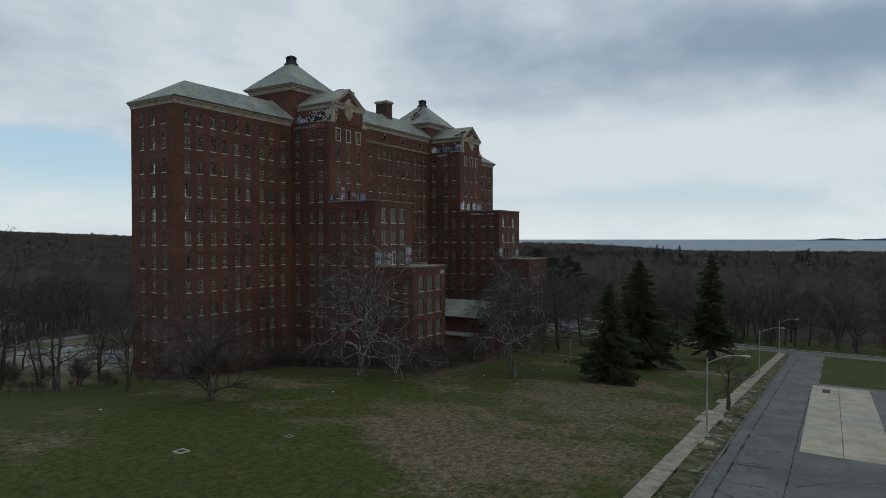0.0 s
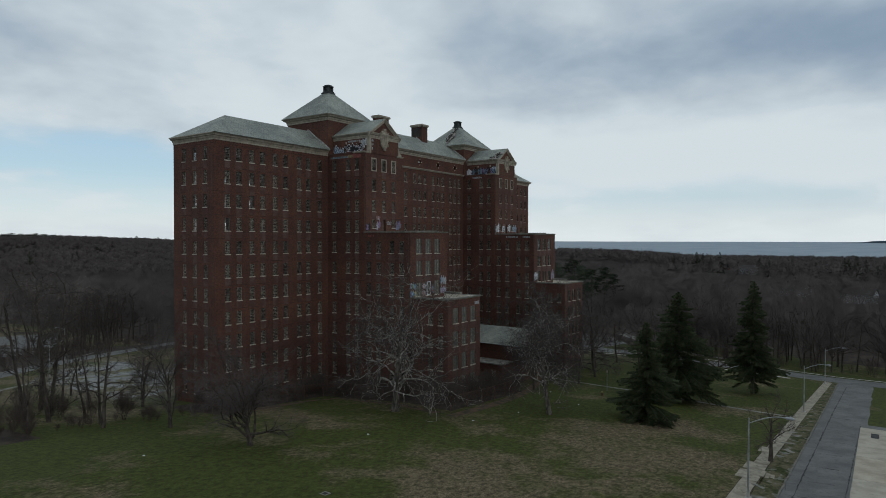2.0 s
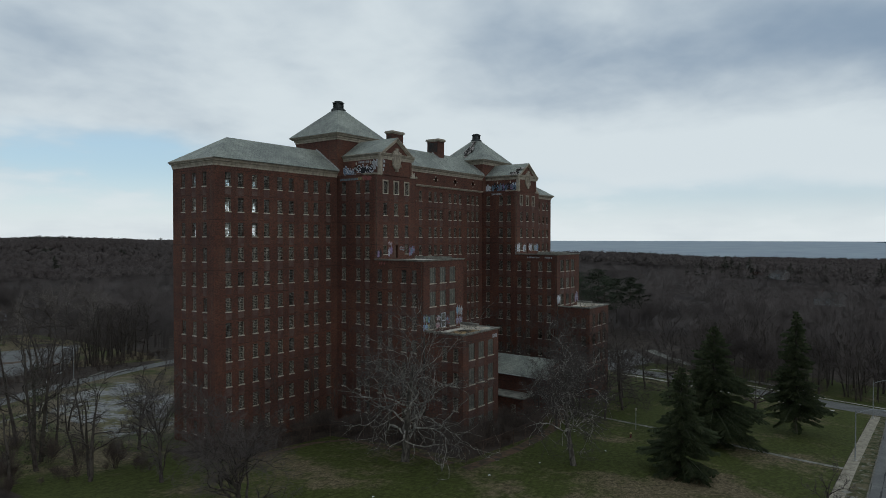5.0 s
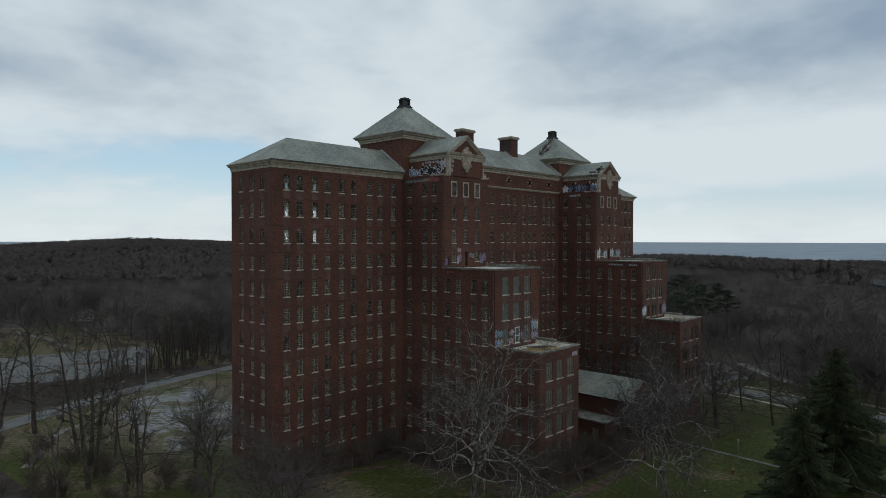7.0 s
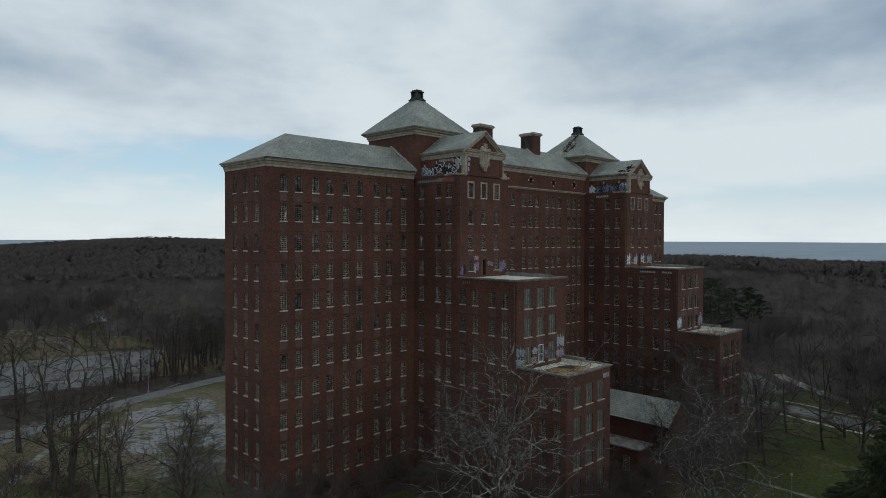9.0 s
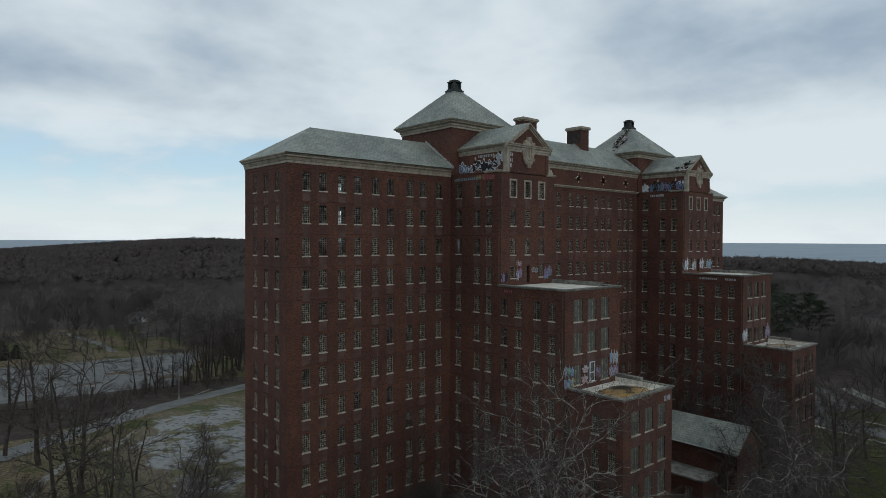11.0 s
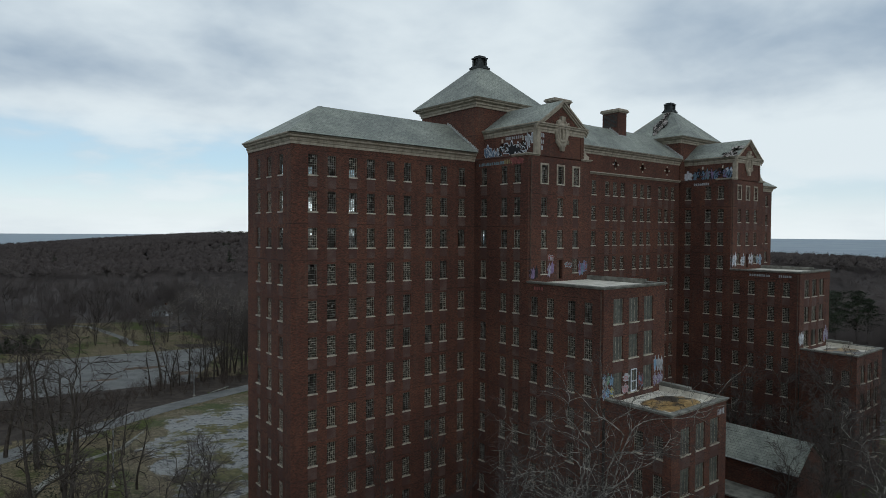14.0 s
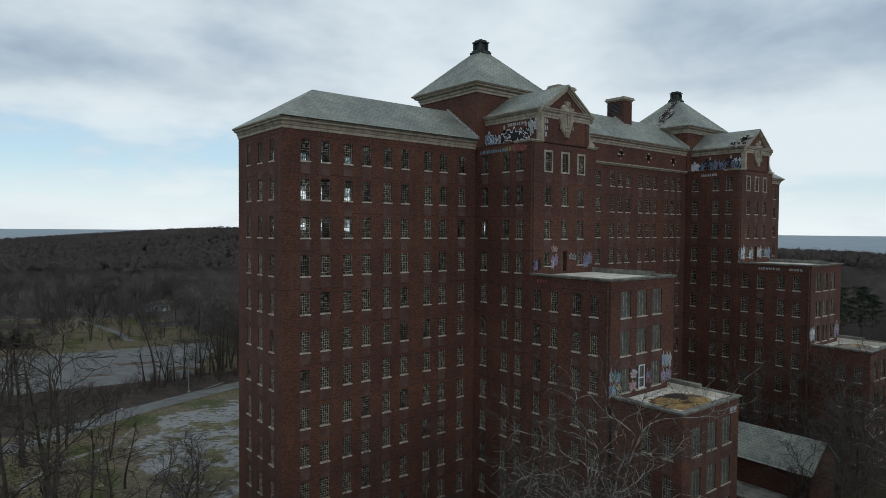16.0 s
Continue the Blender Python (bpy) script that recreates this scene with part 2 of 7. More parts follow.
def grass_look(k):
    p = k.place
    big = k.noise(k.scaled(p, (1.0, 0.8, 1.0), (17, 5, 0)), 0.085, 7, 0.62)
    tuft = k.noise(p, 0.55, 7, 0.68)
    blade = k.noise(k.scaled(p, (1.0, 1.0, 1.0)), 5.5, 8, 0.82)
    clump = k.noise(k.scaled(p, (1.0, 1.3, 1.0), (5, 9, 0)), 1.5, 6, 0.75)
    green = k.mix(k.ramp(clump, 0.3, 0.7), (0.0255, 0.0320, 0.0092), (0.061, 0.0735, 0.0205))
    dead = k.mix(k.ramp(clump, 0.34, 0.66), (0.060, 0.049, 0.029), (0.170, 0.140, 0.092))
    sep = k.nt.nodes.new("ShaderNodeSeparateXYZ")
    k.put(sep.inputs[0], p)
    # the lawn is worn thin round its south side
    wx = k.math("POWER", k.math("ABSOLUTE", k.math("DIVIDE", k.math("SUBTRACT", sep.outputs[0], 6.0), 32.0)), 2.0)
    wy = k.math("POWER", k.math("ABSOLUTE", k.math("DIVIDE", k.math("SUBTRACT", sep.outputs[1], -61.0), 13.0)), 2.0)
    south = k.ramp(k.math("ADD", wx, wy), 1.9, 0.3)
    nx = k.math("POWER", k.math("ABSOLUTE", k.math("DIVIDE", k.math("SUBTRACT", sep.outputs[0], 0.0), 64.0)), 2.0)
    ny = k.math("POWER", k.math("ABSOLUTE", k.math("DIVIDE", k.math("SUBTRACT", sep.outputs[1], 150.0), 146.0)), 2.0)
    south = k.math("ADD", south, k.math("MULTIPLY", k.ramp(k.math("ADD", nx, ny), 1.2, 0.6), 1.25))
    thin = k.ramp(k.math("ADD", k.math("MULTIPLY", south, 0.085), k.math("ADD", k.math("MULTIPLY", big, 0.70), k.math("ADD", k.math("MULTIPLY", tuft, 0.20), k.math("MULTIPLY", clump, 0.10)))), 0.515, 0.635)
    col = k.mix(thin, green, dead)
    return k.mix(k.math("MULTIPLY", k.ramp(blade, 0.43, 0.58), k.math("ADD", k.math("MULTIPLY", thin, 0.40), 0.45)), k.mix(1.0, col, (1.26, 1.22, 1.17), "MULTIPLY"), k.mix(1.0, col, (0.46, 0.48, 0.44), "MULTIPLY")), k.math("ADD", tuft, k.math("MULTIPLY", blade, 0.3)), 0.6


def washed(k):
    col, fac = k.brick(k.uv, (0.125, 0.066, 0.054), (0.080, 0.046, 0.040), (0.125, 0.102, 0.092), 0.22, 0.075, 0.012)
    return k.mix(k.math("MULTIPLY", k.ramp(k.noise(k.place, 0.35, 5, 0.6), 0.35, 0.6), 0.85), col, (0.070, 0.034, 0.028))


def yard_look(k):
    p = k.place
    rim = k.nt.nodes.new("ShaderNodeSeparateXYZ")
    k.put(rim.inputs[0], k.uv)
    ragged = k.ramp(k.math("ADD", rim.outputs[0], k.math("MULTIPLY", k.math("SUBTRACT", k.noise(p, 0.11, 7, 0.65), 0.5), 1.5)), 0.66, 0.74)
    base = k.mix(k.ramp(k.noise(p, 0.5, 7, 0.65), 0.3, 0.7), (0.15, 0.15, 0.145), (0.31, 0.31, 0.30))
    dark = k.ramp(k.noise(p, 0.5, 8, 0.74), 0.52, 0.58)
    col = k.mix(dark, base, (0.060, 0.064, 0.070))
    weeds = k.ramp(k.noise(k.scaled(p, (1, 1, 1), (31, 7, 0)), 0.15, 9, 0.74), 0.50, 0.56)
    col = k.mix(weeds, col, k.mix(k.ramp(k.noise(p, 0.6, 6), 0.35, 0.65), (0.056, 0.056, 0.018), (0.125, 0.108, 0.048)))
    return k.mix(ragged, col, grass_look(k)[0])


def verge_look(k):
    n = k.noise(k.place, 0.7, 8, 0.72)
    col = k.mix(k.ramp(n, 0.38, 0.60), (0.030, 0.042, 0.013), (0.120, 0.104, 0.066))
    stones = k.ramp(k.noise(k.scaled(k.place, (1.4, 2.2, 1), (3, 1, 0)), 0.6, 3, 0.5), 0.61, 0.63)
    col = k.mix(k.math("MULTIPLY", stones, 0.8), col, (0.17, 0.165, 0.145))
    blade = k.noise(k.place, 6.0, 6, 0.8)
    return k.mix(k.ramp(blade, 0.35, 0.65), k.mix(1.0, col, (0.62, 0.62, 0.6), "MULTIPLY"), k.mix(1.0, col, (1.25, 1.25, 1.2), "MULTIPLY")), blade, 0.5


def slab_look(k):
    n = k.noise(k.place, 0.5, 7, 0.62)
    col = k.mix(k.ramp(n, 0.3, 0.7), (0.275, 0.245, 0.185), (0.40, 0.36, 0.285))
    col = k.mix(k.ramp(k.random, 0.62, 0.9), col, k.mix(k.ramp(n, 0.3, 0.7), (0.26, 0.25, 0.215), (0.36, 0.345, 0.30)))
    spots = k.ramp(k.noise(k.scaled(k.place, (1, 1, 1), (9, 2, 0)), 0.55, 7, 0.7), 0.66, 0.72)
    col = k.mix(k.math("MULTIPLY", spots, 0.8), col, (0.085, 0.060, 0.045))
    return k.mix(k.math("MULTIPLY", k.ramp(k.noise(k.place, 1.4, 6), 0.60, 0.72), 0.35), col, (0.14, 0.13, 0.115))


def litter_look(k):
    n = k.noise(k.place, 0.35, 7, 0.7)
    return k.mix(k.ramp(n, 0.3, 0.7), (0.027, 0.022, 0.019), (0.066, 0.053, 0.044)), k.noise(k.place, 4, 5), 0.7


def bark_look(a, b):
    return lambda k: k.mix(k.ramp(k.noise(k.scaled(k.place, (1, 1, 0.4)), 3.0, 5), 0.35, 0.65), a, b)


def water_look(k):
    return k.mix(k.ramp(k.noise(k.scaled(k.place, (0.002, 0.012, 1)), 1.0, 4), 0.3, 0.7), (0.085, 0.135, 0.185), (0.135, 0.190, 0.232))


M = {
    "brick": material("red_brick", brick_look, 0.88),
    "stone": material("weathered_limestone", stone_look, 0.85),
    "sill": material("pale_sill_stone", sill_look, 0.85),
    "slate": material("grey_green_slate", slate_look, 0.62),
    "concrete": material("worn_concrete", concrete_look, 0.9),
    "asphalt": material("old_asphalt", asphalt_look, 0.92),
    "grass": material("winter_grass", grass_look, 0.95, spec=0.1),
    "litter": material("leaf_litter", litter_look, 0.97, spec=0.1),
    # lighter than the near litter, to soften contrast under the far twigs
    "far_floor": material("lighter_far_woodland_floor", lambda k: k.mix(k.ramp(k.noise(k.place, 0.02, 7, 0.65), 0.35, 0.65), (0.040, 0.034, 0.033), (0.074, 0.064, 0.060)), 0.97, spec=0.05),
    "bark": material("grey_bark", bark_look((0.040, 0.034, 0.029), (0.082, 0.070, 0.060)), 0.95, spec=0.1),
    "white": material("white_door_paint", flat_look((0.45, 0.45, 0.43), (0.62, 0.62, 0.60), 2.0), 0.6),
    "woods": material("far_twigs", lambda k: k.mix(k.ramp(k.noise(k.place, 0.012, 5, 0.6), 0.35, 0.65), (0.072, 0.0615, 0.058), (0.112, 0.096, 0.0905)), 0.95, spec=0.05, soft=0.85),
    "canopy": material("distant_bare_canopy", lambda k: k.mix(k.ramp(k.noise(k.place, 0.9, 6, 0.75), 0.3, 0.7), k.mix(k.ramp(k.island, 0.1, 0.9), (0.038, 0.032, 0.031), (0.050, 0.042, 0.040)), k.mix(k.ramp(k.noise(k.place, 0.015, 4, 0.6), 0.35, 0.65), (0.058, 0.048, 0.045), (0.080, 0.069, 0.066))), 0.97, spec=0.03),
    "pine": material("pine_needles", flat_look((0.014, 0.022, 0.012), (0.036, 0.048, 0.026), 0.5), 0.8, spec=0.2),
    "sycamore": material("sycamore_bark", bark_look((0.074, 0.068, 0.060), (0.30, 0.285, 0.255)), 0.9, spec=0.15),
    "pale_twig": material("pale_twigs", bark_look((0.085, 0.074, 0.064), (0.21, 0.19, 0.165)), 0.9, spec=0.15),
    "walk": material("walk_concrete", walk_look, 0.9),
    "coping": material("weathered_grey_coping", flat_look((0.105, 0.104, 0.090), (0.235, 0.23, 0.20), 1.2), 0.85),
    "kerb": material("dark_kerb_stone", flat_look((0.075, 0.072, 0.062), (0.16, 0.152, 0.132), 1.5), 0.9),
    "brush": material("brown_brush_twigs", bark_look((0.046, 0.036, 0.031), (0.090, 0.070, 0.058)), 0.95, spec=0.1, soft=0.5),
    "path": material("old_path_paving", flat_look((0.085, 0.085, 0.070), (0.22, 0.215, 0.19), 0.8), 0.9),
    "dark_frame": material("rusted_window_steel", flat_look((0.055, 0.048, 0.042), (0.22, 0.205, 0.18), 1.5), 0.8),
    # distance haze is put into this blue-grey
    "far_shore": material("haze_painted_far_shore", flat_look((0.060, 0.082, 0.108), (0.085, 0.110, 0.138), 0.01), 0.95),
    "leaves": material("rust_brown_leaves", flat_look((0.028, 0.026, 0.014), (0.105, 0.060, 0.038), 1.0), 0.95),
    "ivy": material("dull_ivy", flat_look((0.018, 0.020, 0.012), (0.045, 0.045, 0.028), 1.2), 0.8),
    "siding": material("pale_blue_siding", flat_look((0.27, 0.30, 0.315), (0.40, 0.42, 0.43), 0.8), 0.8),
    "hydrant": material("hydrant_paint", flat_look((0.06, 0.02, 0.018), (0.12, 0.035, 0.03), 5.0), 0.6),
    "twig": material("bare_twigs", bark_look((0.040, 0.034, 0.032), (0.082, 0.070, 0.064)), 0.95, spec=0.1, soft=0.5),
    "grey_twig": material("grey_sycamore_twigs", bark_look((0.040, 0.034, 0.032), (0.080, 0.069, 0.064)), 0.95, spec=0.1, soft=0.5),
    "sycamore_trunk": material("old_sycamore_bark", bark_look((0.045, 0.040, 0.034), (0.135, 0.122, 0.104)), 0.95, spec=0.1),
    "needle": material("dark_needles", flat_look((0.025, 0.035, 0.016), (0.066, 0.080, 0.038), 1.5), 0.8, spec=0.2),
    "metal": material("galvanised_steel", flat_look((0.22, 0.23, 0.24), (0.34, 0.35, 0.36)), 0.5, 0.6),
    "copper": material("dark_sheet_copper", flat_look((0.028, 0.033, 0.033), (0.058, 0.065, 0.063)), 0.6, 0.3),
    "frame": material("flaking_window_paint", flat_look((0.090, 0.080, 0.064), (0.38, 0.345, 0.285), 4.0), 0.7),
    # dimness of the rooms is put into this dark colour
    "inside": material("shade_painted_interior", flat_look((0.024, 0.021, 0.018), (0.074, 0.066, 0.054), 0.6), 0.95),
    "water": material("sea_water", water_look, 0.45, spec=0.35),
    "pale": material("bleached_roof_coating", flat_look((0.47, 0.44, 0.38), (0.72, 0.69, 0.61), 0.9), 0.9),
    "panel": material("grey_green_window_panel", flat_look((0.046, 0.050, 0.043), (0.100, 0.106, 0.090), 1.3), 0.55, spec=0.4),
    "lead": material("lead_strip", flat_look((0.22, 0.23, 0.23), (0.45, 0.46, 0.45), 3.0), 0.6),
    "rust": material("rusty_brown_metal", flat_look((0.055, 0.035, 0.028), (0.11, 0.07, 0.052), 2.0), 0.85),
    "board": material("bare_boards", flat_look((0.20, 0.18, 0.17), (0.46, 0.42, 0.40), 2.5), 0.9),
    # near-black; the darkness inside openings is put into the colour
    "hole": material("painted_opening_dark", flat_look((0.008, 0.007, 0.006), (0.03, 0.026, 0.022), 3.0), 0.95),
    "puddle": material("rusty_roof_water", lambda k: k.mix(k.ramp(k.noise(k.scaled(k.place, (1, 1.5, 1)), 0.42, 7, 0.66), 0.44, 0.56), k.mix(k.ramp(k.noise(k.place, 1.9, 6, 0.7), 0.35, 0.65), (0.20, 0.105, 0.028), (0.46, 0.31, 0.13)), (0.028, 0.020, 0.013)), 0.35),
    "washed_brick": material("washed_brick", lambda k: washed(k), 0.9),
    "yard": material("broken_concrete_and_weeds", lambda k: yard_look(k), 0.95),
    "verge": material("trodden_verge", lambda k: verge_look(k), 0.95, spec=0.1),
    "seam": material("tar_seam", flat_look((0.013, 0.013, 0.014), (0.034, 0.034, 0.034), 2.0), 0.8),
    "slab": material("cream_concrete_slab", lambda k: slab_look(k), 0.9),
    "tar": material("roofing_felt", flat_look((0.085, 0.055, 0.030), (0.16, 0.125, 0.075), 0.5), 0.9),
}


SPRAY = {"black": (0.015, 0.015, 0.018), "white": (0.58, 0.61, 0.66), "silver": (0.34, 0.36, 0.38), "blue": (0.13, 0.20, 0.29), "teal": (0.13, 0.20, 0.23), "violet": (0.20, 0.15, 0.26), "red": (0.22, 0.07, 0.065), "ochre": (0.26, 0.22, 0.11), "yellow": (0.42, 0.38, 0.10), "sky": (0.20, 0.33, 0.47), "pink": (0.38, 0.20, 0.22), "green": (0.12, 0.24, 0.12)}
for key, tint in SPRAY.items():
    M[key] = material("spray_paint_" + key, flat_look(tuple(c * 0.7 for c in tint), tuple(min(1, c * 1.12) for c in tint), 3.0), 0.7)


def glass_material():
    m = bpy.data.materials.new("dirty_glass")
    m.use_nodes = True
    nt = m.node_tree
    b = nt.nodes["Principled BSDF"]
    out = nt.nodes["Material Output"]
    k = Tools(nt, b)
    n = k.ramp(k.noise(k.place, 3.0, 5, 0.7), 0.3, 0.75)
    dust = k.ramp(k.island, 0.05, 0.85)
    k.put(b.inputs["Base Color"], k.mix(k.math("MULTIPLY", k.math("ADD", n, dust), 0.5), (0.046, 0.045, 0.039), (0.142, 0.136, 0.115)))
    b.inputs["Roughness"].default_value = 0.32
    b.inputs["Specular IOR Level"].default_value = 0.35
    clear = nt.nodes.new("ShaderNodeBsdfTransparent")
    clear.inputs[0].default_value = (0.7, 0.74, 0.72, 1)
    mixer = nt.nodes.new("ShaderNodeMixShader")
    k.put(mixer.inputs[0], k.math("ADD", k.math("MULTIPLY", n, 0.35), k.math("ADD", k.math("MULTIPLY", dust, 0.45), 0.10)))
    nt.links.new(clear.outputs[0], mixer.inputs[1])
    nt.links.new(b.outputs[0], mixer.inputs[2])
    nt.links.new(mixer.outputs[0], out.inputs[0])
    return m


M["glass"] = glass_material()

# ---- mesh tools ----
class Mesh:
    """Collects polygons with their own texture coordinates, in metres."""

    def __init__(self):
        self.v, self.f, self.uv, self.mi = [], [], [], []

    def quad(self, pts, uvs=None, mi=0):
        i = len(self.v)
        self.v.extend(tuple(p) for p in pts)
        self.f.append(tuple(range(i, i + len(pts))))
        self.uv.append(uvs)
        self.mi.append(mi)

    def box(self, lo, hi, mi=0, m=None):
        x0, y0, z0 = lo
        x1, y1, z1 = hi
        c = [(x0, y0, z0), (x1, y0, z0), (x1, y1, z0), (x0, y1, z0), (x0, y0, z1), (x1, y0, z1), (x1, y1, z1), (x0, y1, z1)]
        if m is not None:
            c = [tuple(m @ Vector(p)) for p in c]
        for q in ((0, 3, 2, 1), (4, 5, 6, 7), (0, 1, 5, 4), (1, 2, 6, 5), (2, 3, 7, 6), (3, 0, 4, 7)):
            self.quad([c[j] for j in q], None, mi)

    def tube(self, pts, radii, sides=5, mi=0):
        rings = []
        n = len(pts)
        for i in range(n):
            p = Vector(pts[i])
            d = (Vector(pts[min(i + 1, n - 1)]) - Vector(pts[max(i - 1, 0)])).normalized()
            a = d.cross(Vector((0.31, 0.17, 0.93)))
            if a.length < 0.05:
                a = d.cross(Vector((1, 0, 0)))
            a.normalize()
            b = d.cross(a)
            base = len(self.v)
            for s in range(sides):
                t = 2 * math.pi * s / sides
                self.v.append(tuple(p + (a * math.cos(t) + b * math.sin(t)) * radii[i]))
            rings.append(base)
        for r0, r1 in zip(rings, rings[1:]):
            for s in range(sides):
                e = (s + 1) % sides
                self.f.append((r0 + s, r0 + e, r1 + e, r1 + s))
                self.uv.append(None)
                self.mi.append(mi)

    def data(self, name, mats, smooth=False):
        me = bpy.data.meshes.new(name)
        me.from_pydata(self.v, [], self.f)
        co = []
        mapped = any(u is not None for u in self.uv) or len(self.f) < 6000
        layer = me.uv_layers.new(name="UVMap") if mapped else None
        for f, uv in zip(self.f, self.uv) if mapped else ():
            if uv is None:
                n = (Vector(self.v[f[1]]) - Vector(self.v[f[0]])).cross(Vector(self.v[f[2]]) - Vector(self.v[f[0]]))
                ax = max(range(3), key=lambda q: abs(n[q]))
                pick = ((1, 2), (0, 2), (0, 1))[ax]
                uv = [(self.v[i][pick[0]], self.v[i][pick[1]]) for i in f]
            co.extend(c for p in uv for c in p)
        if mapped:
            layer.data.foreach_set("uv", co)
        for m in mats:
            me.materials.append(m)
        me.polygons.foreach_set("material_index", self.mi)
        if smooth:
            me.polygons.foreach_set("use_smooth", [True] * len(self.f))
        me.update()
        return me


def part(name, mesh, material, parent=None, label="", smooth=False):
    mats = material if isinstance(material, list) else [material]
    me = mesh.data(name, mats, smooth) if isinstance(mesh, Mesh) else mesh
    ob = new(name, me)
    if parent is not None:
        ob.parent = parent
    if label:
        ob["label"] = label
    return ob


def empty(name, at=(0, 0, 0)):
    e = new(name)
    e.location = at
    return e


# ---- lie of the land ----
def land(x, y):
    """Height of the ground: a gentle fall to the east and north, a wooded hill far to the north, the shore beyond."""
    east = -0.073 * x if x < 130 else -9.49 - 3.0 * (1 - math.exp(-(x - 130) / 200))
    if x < -110:
        east = 8.03
    z = 4.9 + east
    if y > -25:
        z -= 10.0 * (1 - math.exp(-(y + 25) / 110.0))
    z = max(z, -8.5)
    z += 34.5 * math.exp(-(((x - 405) / 410) ** 2 + ((y - 900) / 250) ** 2))
    z -= 5.0 * min(1, max(0, (x - 290) / 160)) * math.exp(-((y - 900) / 250) ** 2)
    z += 17.0 * math.exp(-(((x - 600) / 170) ** 2 + ((y - 200) / 190) ** 2))
    d = math.hypot(x, y)
    if d > 1150:
        z -= (d - 1150) * 0.05
    return max(z, -30.0)


def graded(lo, hi, fine_lo, fine_hi, step):
    """Grid lines, close together in the middle and ever wider apart outside it."""
    mid = list(np.arange(fine_lo, fine_hi + 0.01, step))
    right, left, s = [], [], step
    while (right or mid)[-1] < hi:
        s *= 1.16
        right.append((right or mid)[-1] + s)
    s = step
    while (left or mid[:1])[-1] > lo:
        s *= 1.16
        left.append((left or mid[:1])[-1] - s)
    return left[::-1] + mid + right


def ground():
    xs, ys = graded(-1500, 1700, -80, 150, 2.5), graded(-1500, 1700, -110, 130, 2.5)
    m = Mesh()
    m.v = [(x, y, land(x, y) + 0.05 * noise.noise((x * 0.2, y * 0.2, 0))) for y in ys for x in xs]
    w = len(xs)
    for j in range(len(ys) - 1):
        for i in range(w - 1):
            m.f.append((j * w + i, j * w + i + 1, (j + 1) * w + i + 1, (j + 1) * w + i))
            m.uv.append(None)
            cx, cy = (xs[i] + xs[i + 1]) / 2, (ys[j] + ys[j + 1]) / 2
            m.mi.append((2 if math.hypot(cx, cy) > 230 else 1) if wooded(cx, cy) else 0)
    ob = part("ground", m, [M["grass"], M["litter"], M["far_floor"]], smooth=True)
    tagged(ob, "rough winter lawn with worn brown patches", "ground", kind="structure")


def fenced(x, y):
    """The brushy strip between the fence and the walls."""
    return -5 < x < 64 and (y > -7.5 if x < 15 else y > -32.6 + max(0.0, x - 34) * 0.44) and y < 4


def wooded(x, y):
    """Where the floor is leaf litter under trees."""
    if fenced(x, y):
        return True
    edge = 8 * noise.noise((x * 0.03, y * 0.03, 4))
    if -60 < x < 75 and 60 < y < 300:
        return y > 262 + edge or x > 58 + edge or 75 + 0.68 * x + 0.2 * edge < y < 112 or (96 < y + edge < 104) or (y > 176 and noise.noise((x * 0.05, y * 0.05, 2)) > 0.28)
    if y > 100 + edge or x > 142 + edge or (x > 117 + edge and y > 12):
        return True
    if y < -112 or x < -75:
        return True
    if x < -24 + edge and y > -3 + 0.3 * edge:
        return True
    return 10 < y < 100 and x > 34 + edge


def strip(name, line, half, lift, material, label, category, step=2.0, kind="structure"):
    """A ribbon laid on the ground along a line of (x, y, half width)."""
    m = Mesh()
    rows = []
    for (x0, y0), (x1, y1) in zip(line, line[1:]):
        n = max(1, int(math.hypot(x1 - x0, y1 - y0) / step))
        for i in range(n):
            rows.append((x0 + (x1 - x0) * i / n, y0 + (y1 - y0) * i / n))
    rows.append(line[-1])
    for i, (x, y) in enumerate(rows):
        a, b = rows[max(i - 1, 0)], rows[min(i + 1, len(rows) - 1)]
        d = Vector((b[0] - a[0], b[1] - a[1])).normalized()
        for k in range(5):
            o = half * (k / 2 - 1)
            px, py = x - d.y * o, y + d.x * o
            m.v.append((px, py, land(px, py) + lift))
    for i in range(len(rows) - 1):
        for k in range(4):
            m.f.append((i * 5 + k + 1, i * 5 + k, i * 5 + 5 + k, i * 5 + 6 + k))
            m.uv.append(None)
            m.mi.append(0)
    ob = part(name, m, material, smooth=True)
    return tagged(ob, label, category, kind=kind)


